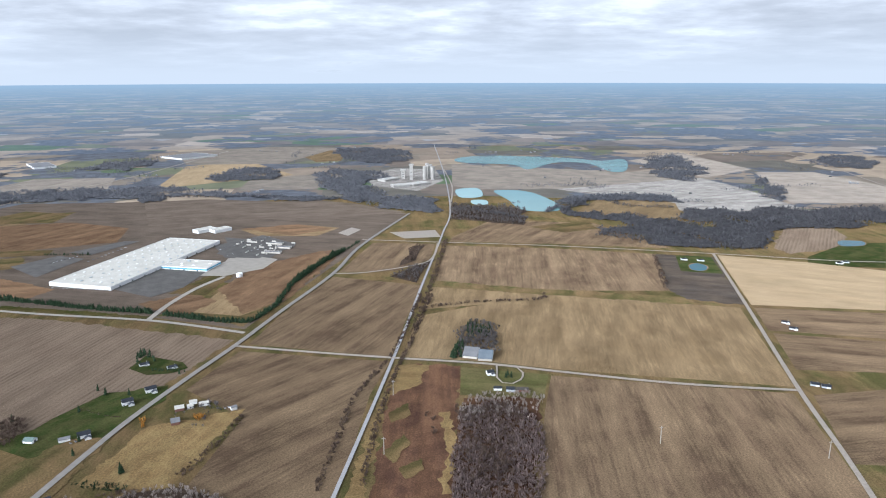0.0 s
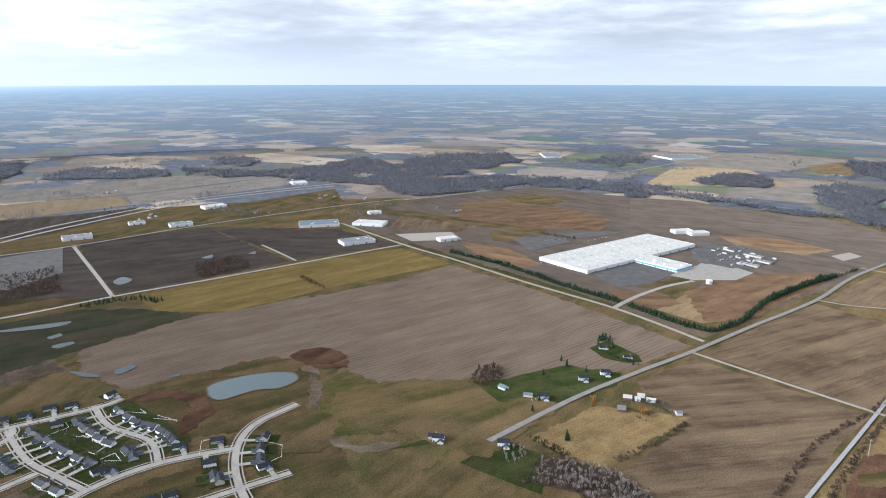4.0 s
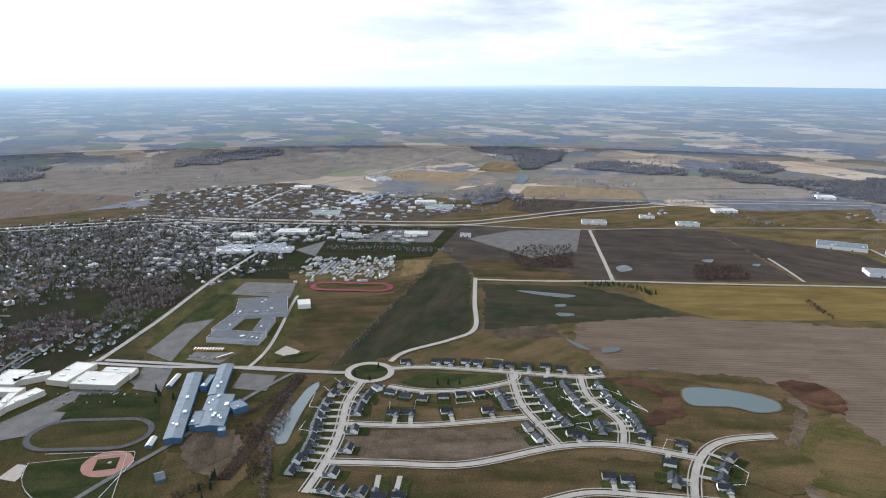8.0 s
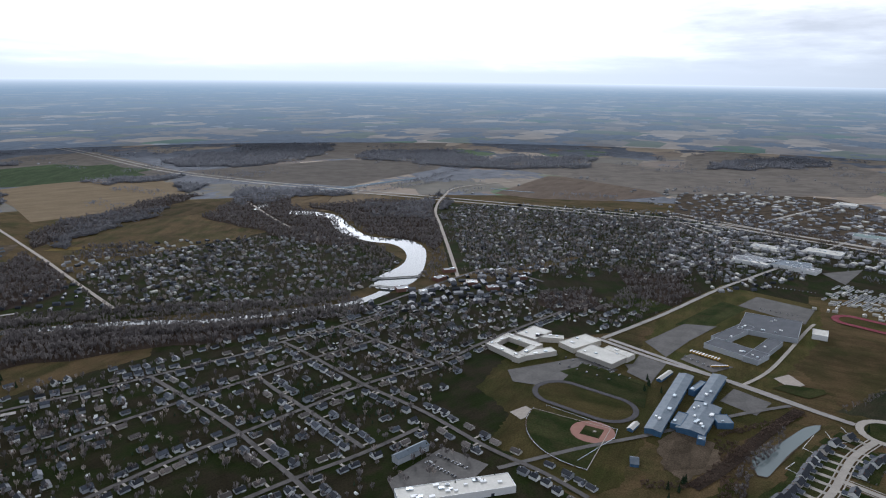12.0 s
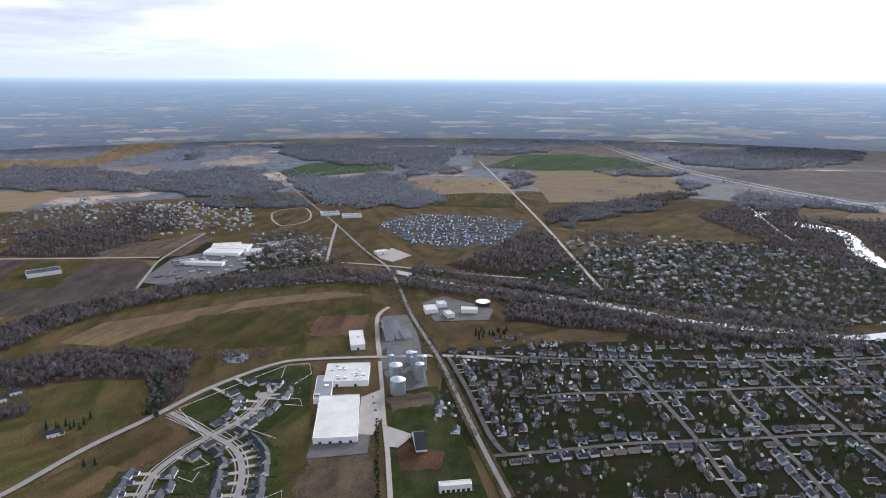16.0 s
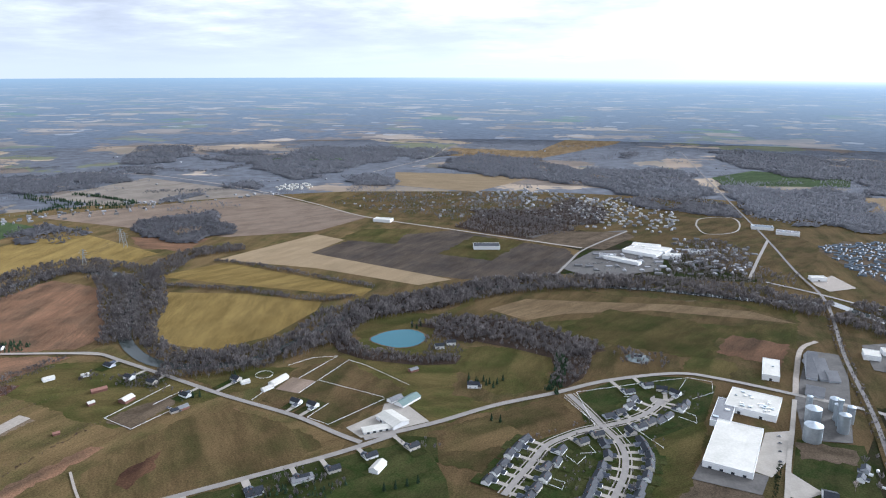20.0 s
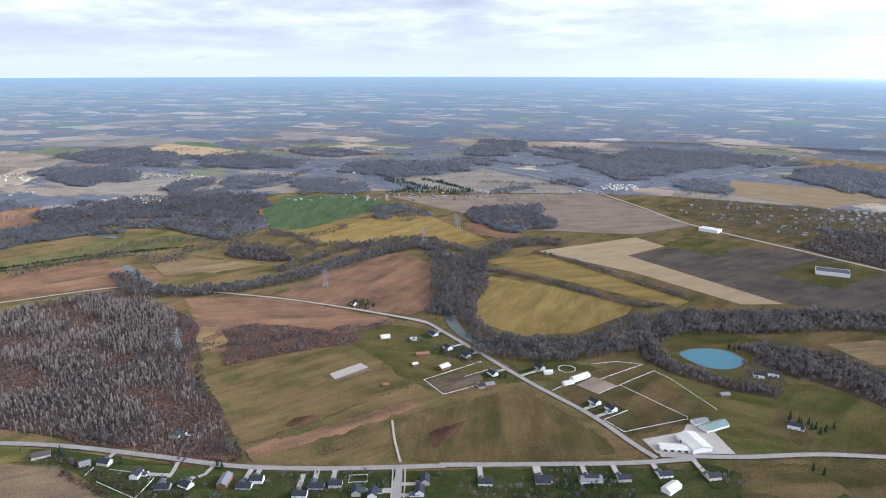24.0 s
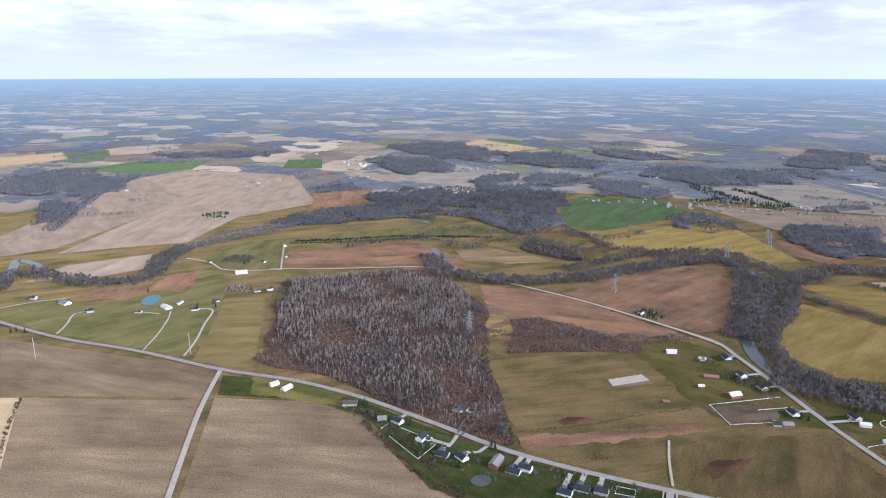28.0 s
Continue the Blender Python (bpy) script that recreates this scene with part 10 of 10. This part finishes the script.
wood(5, 10, "dark conifers round a farmhouse", (-34, 1039), (-26, 1087), (-11, 1110), (-6, 1091), (-17, 1041), mat='needles', form='fir', floor='')
wood(6, 10, "bare trees round a farmhouse", (-27, 1100), (-22, 1162), (2, 1224), (33, 1211), (51, 1126), (45, 1052), (32, 1085), (-6, 1096), mat='bark', floor='', clump=0.35)
wood(7, 10, "dark conifers behind a farmhouse", (-11, 1128), (-8, 1204), (33, 1200), (37, 1137), mat='needles', form='fir', floor='')
road("gravel", 3, "oval gravel drive before a farmhouse", (41, 1012), (57, 1010), (73, 1005), (81, 986), (76, 961), (63, 947), (48, 949), (40, 967), (41, 991), (41, 1012), name='driveway')
conifer(57, 977)
conifer(62, 970)
conifer(54, 969)
barn("low shed beside the gravel drive", 40, 928, 12, 7, 1, wall='siding_white', roof='shingle')
barn("low shed beside the gravel drive", 59, 926, 13, 10, -5, wall='siding_grey', roof='shingle')
barn("low shed beside the gravel drive", 76, 925, 17, 9, -2, wall='brick_red', roof='shingle_brown')
field("straw", "dry straw bank beside the brush", (-31, 664), (-31, 774), (-43, 854), (-28, 857), (-20, 763), (-20, 666))
field("drygrass", "dry grass patches among dark weeds", (-109, 747), (-86, 793), (-76, 766), (-92, 724))
field("drygrass", "dry grass patches among dark weeds", (-112, 850), (-88, 880), (-81, 847), (-105, 822))
field("drygrass", "dry grass patches among dark weeds", (-84, 714), (-59, 736), (-54, 713), (-74, 692))
wood(6, 6, "low bushes among dry weeds", (-66, 850), (-43, 862), (-41, 772), (-58, 769), mat='brush', form='bush', floor='', clump=0.6)
field("rust", "reddish brown fallow strip by the warehouse", (-434, 1300), (-405, 1462), (-375, 1618), (-368, 1746), (-439, 1661), (-465, 1495), (-491, 1325))
hedge(3.0, 11, 12, "row of dark green conifers screening the warehouse", (-399, 1441), (-372, 1604), (-340, 1735), mat='needles', form='fir')
cars(12, -669, 1735, -580, 1882)
cars(9, -629, 1675, -530, 1777)
field("mud", "bare dirt yard with scrap heaps", (-796, -235), (-833, -225), (-819, -166), (-777, -155), (-724, -178), (-746, -215))
road("litter", 16, "dark muddy bank of the ditch", (-717, -168), (-783, -149), (-894, -128), (-996, -104), name='verge')
wood(5, 8, "bare trees along the ditch", (-790, -150), (-902, -129), (-945, -110), (-876, -114), (-787, -122), (-711, -110), (-668, -108), (-670, -123), (-749, -130), mat='bark', floor='', clump=0.25)
hedge(3.5, 4, 14, "dark brush along the lane", (-688, -219), (-731, -167), (-818, -148), (-988, -105), mat='brush', form='bush')
field("pasture", "mown grass beside the works", (-682, -161), (-715, -145), (-775, -138), (-724, -121), (-669, -117))
hall("blue-grey annex of the metal works", -855, -227, 39, 13, -178, roof='roof_blue', wall='panel_blue', units=1, doors=0)
hall("blue-grey annex of the metal works", -889, -181, 21, 25, 125, roof='roof_blue', wall='panel_blue', units=1, doors=0)
hall("blue-grey annex of the metal works", -822, -189, 10, 12, 100, roof='roof_blue', wall='panel_blue', units=1, doors=0)
hall("blue-grey annex of the metal works", -971, -237, 42, 9, 173, roof='roof_blue', wall='panel_blue', units=1, doors=0)
yard("lawn", "green practice field", (-881, -411), (-869, -279), (-939, -299), (-958, -415), name='sports_field', category='field')
fence("pale fence round the ball field", (-794, -392), (-789, -286), (-767, -281), (-690, -296), high=1.2, mat='galvanised')
cars(10, -965, -479, -950, -334)
cars(6, -933, -443, -927, -358)
cars(14, -1596, -276, -1606, -172)
roofs(60, 90, 13, 17, 71, "white houses with grey roofs in rows of a home park", (-1485, -160), (-1635, -154), (-1707, -125), (-1695, 76), (-1473, 53), (-1483, -48), mat='roof_white', size=(11, 6, 3.5))
wood(8, 9, "bare trees in the far settlement", (-1989, -744), (-2315, -715), (-2391, -437), (-2269, -160), (-2078, -10), (-1981, -239), mat='bark', floor='', clump=0.45, twigs=6)
roofs(120, 109, 30, 30, 72, "white and grey roofs of the far settlement", (-1989, -744), (-2364, -729), (-2445, -446), (-2269, -160), (-2069, 94), (-1959, -237), mat='roof_grey', size=(14, 9, 4))
wood(8, 11, "bare wood beside the school road", (-1528, -619), (-1539, -502), (-1588, -441), (-1469, -434), (-1415, -521), mat='bark', clump=0.2, floor='litter')
field("weeds", "churned muddy ground round the estate pond", (-934, 352), (-936, 407), (-870, 449), (-811, 434), (-779, 367), (-818, 368), (-838, 417), (-892, 415))
wood(6.5, 12, "dark bare wood beside the meadow", (461, -1121), (374, -1147), (235, -1133), (158, -1108), (155, -1047), (185, -1005), (264, -1047), (345, -1048), (362, -1016), (432, -1031), mat='bark')
wood(6, 11, "dark bare trees between pond and stables", (615, -1011), (529, -938), (492, -927), (431, -932), (353, -961), (346, -927), (405, -905), (483, -891), (555, -899), mat='bark')
wood(6, 10, "dark bare wedge of trees", (217, -1044), (157, -1098), (158, -1014), (171, -916), (193, -914), mat='bark')
house(386, -1005, 30, 'new', 0)
house(398, -983, 30, 'new', 0)
house(299, -867, 20, 'new', 0)
wood(6, 8, "bushes and bare trees round a house by the pond", (443, -1015), (419, -1030), (365, -1027), (352, -984), (370, -938), (391, -930), mat='bark', floor='', clump=0.5)
conifer(279, -885)
conifer(270, -875)
conifer(268, -888)
conifer(282, -879)
conifer(264, -904)
conifer(479, -1051)
conifer(469, -1049)
conifer(295, -879)
conifer(309, -877)
hedge(2.6, 3, 5, "clipped dark hedge beside the factory drive", (-106, -816), (-93, -734), (-80, -634), mat='needles', form='bush')
field("weeds", "dark gravel yard round a barn", (-115, -730), (-132, -751), (-174, -714), (-164, -682), (-113, -689))
field("mud", "dirt heaps beside the grain bins", (-126, -872), (-193, -876), (-189, -840), (-129, -830))
conifer(-317, -1079)
conifer(-328, -1083)
conifer(-337, -1065)
conifer(-356, -1077)
conifer(-361, -1061)
conifer(-372, -1076)
yard("gravel", "pale sandy riding arena", (833, -502), (835, -560), (813, -560), (811, -497), name='arena', category='ground')
field("rust", "reddish dry weeds in the pasture", (716, -307), (704, -390), (681, -538), (664, -543), (679, -377), (691, -304))
field("drygrass", "greener part of the pasture", (611, -461), (642, -489), (627, -630), (584, -684), (444, -663), (415, -642), (467, -529), (569, -443))
field("mud", "bare trodden paddock", (714, -591), (710, -638), (678, -686), (664, -649), (665, -585))
hedge(4, 2.5, 6, "brown brush along an old fence", (729, -313), (720, -399), (724, -489), (719, -590), mat='brush', form='bush')
wood(4, 2, "brush pile in the pasture", (652, -362), (655, -383), (640, -399), (639, -378), mat='brush', form='bush', floor='', name='brush_pile')
yard("lot", "grey car park of the commercial strip", (300, -1518), (227, -1670), (124, -1589), (182, -1499), (242, -1484), name="car_park", category="car park")
yard("mud", "bare ground beside the strip road", (454, -1767), (405, -1895), (222, -1953), (186, -1909), (244, -1734), (345, -1731), name="bare_ground", category="ground")
cars(6, 666, -650, 643, -649)
wood(5, 7, "bare trees round the paddock houses", (853, -659), (875, -733), (790, -722), (736, -718), (669, -709), (655, -675), (741, -679), mat='bark', floor='', clump=0.6)
conifer(639, -753)
conifer(644, -767)
conifer(655, -688)
conifer(647, -693)
conifer(543, -387)
conifer(549, -385)
wood(4.5, 5, "purple-brown brush along the pasture edge", (1111, -460), (1106, -509), (1029, -577), (921, -626), (906, -595), (945, -473), (965, -390), mat='brush_purple', form='bush', floor='weeds', twigs=6, name='brush')
house(1680, 93, 20, 'old')
house(1644, -30, 40, 'old')
house(1681, -86, 10, 'old')
house(1494, 426, 60, 'old')
house(1377, 301, 100, 'old')
house(1348, 212, 70, 'old')
house(1334, 109, 80, 'old')
house(1375, 68, 10, 'old')
house(1420, -36, 100, 'old')
house(1419, -10, 100, 'old')
barn("white farm shed beside the lane", 1566, 21, 26, 14, 95, roof='roof_white')
barn("grey barn of the farm", 1445, 359, 26, 14, 40, roof='roof_grey')
barn("white barn beside the pond", 1360, 163, 24, 13, 30, roof='roof_white')
barn("small white pump house beside the lane", 1785, -90, 9, 7, 20, roof='roof_white')
barn("long low grey shed", 1381, 140, 18, 5, 150, roof='roof_grey')
conifer(1302, 406)
conifer(1298, 414)
conifer(1291, 390)
conifer(1362, 76)
conifer(1337, 71)
conifer(1347, 105)
conifer(1654, 4)
conifer(1642, 14)
conifer(1431, 2)
conifer(1476, 209)
tall_pole(1158, 341)
tall_pole(1110, 104)
tall_pole(1105, -90)
wood(5.5, 8, "bare yard trees round the farmhouses", (1636, 62), (1707, 56), (1708, 3), (1658, -36), (1613, -15), mat='bark', floor='', clump=0.6)
wood(5.5, 8, "bare yard trees between the lane and the strip", (1416, 58), (1481, 48), (1471, 13), (1403, 13), mat='bark_pale', floor='')
hedge(3.6, 3.5, 10, "dark hedge along the field edge", (1818, -109), (1794, -234), (1780, -371), (1785, -517), mat='brush', form='bush')
field("weeds", "dark wet stain in the pasture", (590, -488), (602, -517), (593, -562), (571, -528), (569, -486))
field("weeds", "dark wet stain in the pasture", (739, -373), (748, -394), (733, -424), (722, -409), (728, -379))
house(1072, -707, 10, 'old', 0)
wood(6, 7, "dark conifers round a house", (1086, -702), (1091, -733), (1047, -741), (1023, -715), (1050, -698), mat='needles', form='fir', floor='')
hedge(3.2, 3.5, 10, "brown brush along the field edge", (862, -127), (799, -152), (732, -172), (659, -193), (596, -210), mat='brush', form='bush')
wood(4, 5, "dense dark brush at the foot of the wood", (1093, 1), (1127, -99), (1100, -228), (961, -314), (834, -314), (817, -226), (921, -154), (994, -67), mat='brush_purple', form='bush', floor='', twigs=6, clump=0.3, name='brush')
cars(5, 793, -158, 731, -201)
conifer(858, -138)
conifer(850, -140)
conifer(785, -186)
conifer(706, -269)
conifer(698, -271)
conifer(673, -218)
road("old_asphalt", 4, "dark driveway of a house", (791, -288), (766, -268), (740, -240), name='driveway')
field("drygrass", "trodden ground between the sheds of the strip", (398, -1976), (324, -2135), (133, -2307), (-73, -2341), (-220, -2145), (-272, -1959), (-234, -1722), (-99, -1597), (96, -1811), (319, -1914))
road("concrete", 5, "oval drive on the grass", (36, -2122), (26, -2228), (-56, -2279), (-84, -2203), (-70, -2070), (5, -2018), (36, -2122), name='driveway')
hall("low shed of the commercial strip", 147, -1793, 70, 38, 178, roof='roof_white', units=2, doors=0)
hall("low shed of the commercial strip", 74, -1726, 33, 18, -177, roof='roof_white', units=2, doors=0)
hall("low shed of the commercial strip", 22, -1786, 40, 22, -174, roof='roof_slate', units=2, doors=0)
hall("low shed of the commercial strip", 225, -1660, 40, 22, -173, roof='roof_grey', units=2, doors=0)
hall("low shed of the commercial strip", -144, -2148, 59, 33, -179, roof='roof_blue', units=2, doors=0)
cars(10, 284, -1565, 164, -1656)
wood(8, 10, "bare trees between the sheds and the railway", (99, -1842), (-11, -1953), (-96, -1953), (-103, -1720), (-40, -1645), (62, -1708), mat='bark', floor='', clump=0.35, twigs=7)
wood(9, 11, "bare wood beside the trailer park", (742, -2092), (517, -2183), (471, -2421), (304, -2238), (306, -2029), (549, -1899), mat='bark', floor='litter', twigs=6)
roofs(90, -158, 22, 24, 73, "white roofs of a trailer court", (517, -2183), (490, -2414), (304, -2512), (96, -2274), (98, -2056), (275, -2042), mat='roof_white', size=(10, 5, 3))
roofs(70, -158, 24, 26, 74, "small pale houses along the straight road", (935, -2321), (726, -2497), (487, -2501), (481, -2370), (654, -2255), mat='roof_grey', size=(11, 7, 4))
hedge(9, 10, 60, "bare trees along the river loops", (1736, -233), (1771, -342), (1741, -501), (1610, -544), (1693, -620), (1656, -748), (1523, -813), (1523, -916), (1405, -981), (1385, -1114), (1321, -1101), mat='bark', twigs=6)
hedge(9, 10, 45, "bare trees along the river loops", (1783, -441), (1841, -595), (1739, -719), (1729, -852), (1625, -940), (1660, -1077), mat='bark', twigs=6)
field("rust", "reddish brown fallow field of dry weeds", (1716, -103), (1706, -434), (1552, -496), (1455, -476), (1576, -230), (1607, -83))
wood(16, 6, "young bare trees in the gardens of the estate", (-926, -45), (-977, -29), (-964, 15), (-925, 85), (-925, 151), (-949, 225), (-931, 349), (-775, 361), (-756, 316), (-767, 226), (-826, 74), (-839, -26), mat='bark', floor='', clump=0.3, twigs=7)
wood(10, 7, "bare garden trees of the curved estate", (120, -896), (77, -968), (-9, -983), (-20, -887), (37, -796), (32, -651), (191, -661), (167, -763), mat='bark', floor='', clump=0.5, twigs=8)
wood(10, 8, "bare garden trees along the main road", (809, -147), (701, -257), (572, -397), (442, -541), (318, -705), (276, -690), (368, -548), (771, -138), mat='bark', floor='', clump=0.55, twigs=8)
wood(9, 7, "dark garden conifers along the main road", (803, -146), (696, -254), (567, -393), (437, -534), (312, -694), (271, -679), (368, -548), (771, -138), mat='needles', form='fir', floor='', clump=0.8)
wood(10, 8, "bare garden trees of the roadside houses", (906, -77), (818, -173), (715, -243), (639, -307), (614, -255), (678, -196), (765, -147), mat='bark', floor='', clump=0.6, twigs=8)
cars(4, 598, -339, 550, -396)
field("copper", "coppery red dry weeds round the warehouse", (-1571, 1831), (-1517, 1973), (-1263, 2061), (-1041, 1985), (-987, 1807), (-1192, 1702), (-1417, 1665))
field("copper", "coppery red dry weeds round the warehouse", (-551, 1393), (-508, 1597), (-392, 1734), (-345, 1652), (-379, 1339), (-444, 1236))
field("copper", "coppery red dry weeds round the warehouse", (-701, 1988), (-538, 2057), (-416, 2000), (-516, 1906))
field("copper", "coppery red dry weeds round the warehouse", (-676, 1289), (-593, 1365), (-521, 1315), (-556, 1217))
field("copper", "coppery red dry weeds round the warehouse", (-1209, 1427), (-1070, 1450), (-904, 1379), (-929, 1308), (-1100, 1347))
field("olive", "patch of green winter grass by the warehouse", (-1563, 2094), (-1523, 2232), (-1341, 2193), (-1320, 2052), (-1473, 2028))
field("olive", "patch of green winter grass by the warehouse", (-642, 1356), (-602, 1528), (-547, 1537), (-560, 1349))
field("olive", "patch of green winter grass by the warehouse", (-1239, 1595), (-1151, 1641), (-1081, 1560), (-1147, 1492))
field("olive", "mossy green patch in the wet field", (-717, 453), (-725, 536), (-651, 527), (-617, 462), (-652, 430))
hedge(9, 8, 12, "bare trees along the far highway", (-1756, -3462), (-1742, -2993), (-1721, -2602), (-1759, -2245), (-1845, -1867), (-1899, -1550), mat='bark_far', twigs=4)
hedge(8, 10, 30, "bare trees along the far reach of the river", (-1783, -1884), (-1929, -1788), (-2074, -1739), (-2297, -1723), (-2520, -1763), mat='bark_far', twigs=4)
wood(9, 10, "bare trees on the bank of the river bend", (-1251, -1243), (-1334, -1219), (-1321, -1109), (-1226, -1011), (-1113, -1002), (-1099, -1094), mat='bark', floor='', clump=0.4)
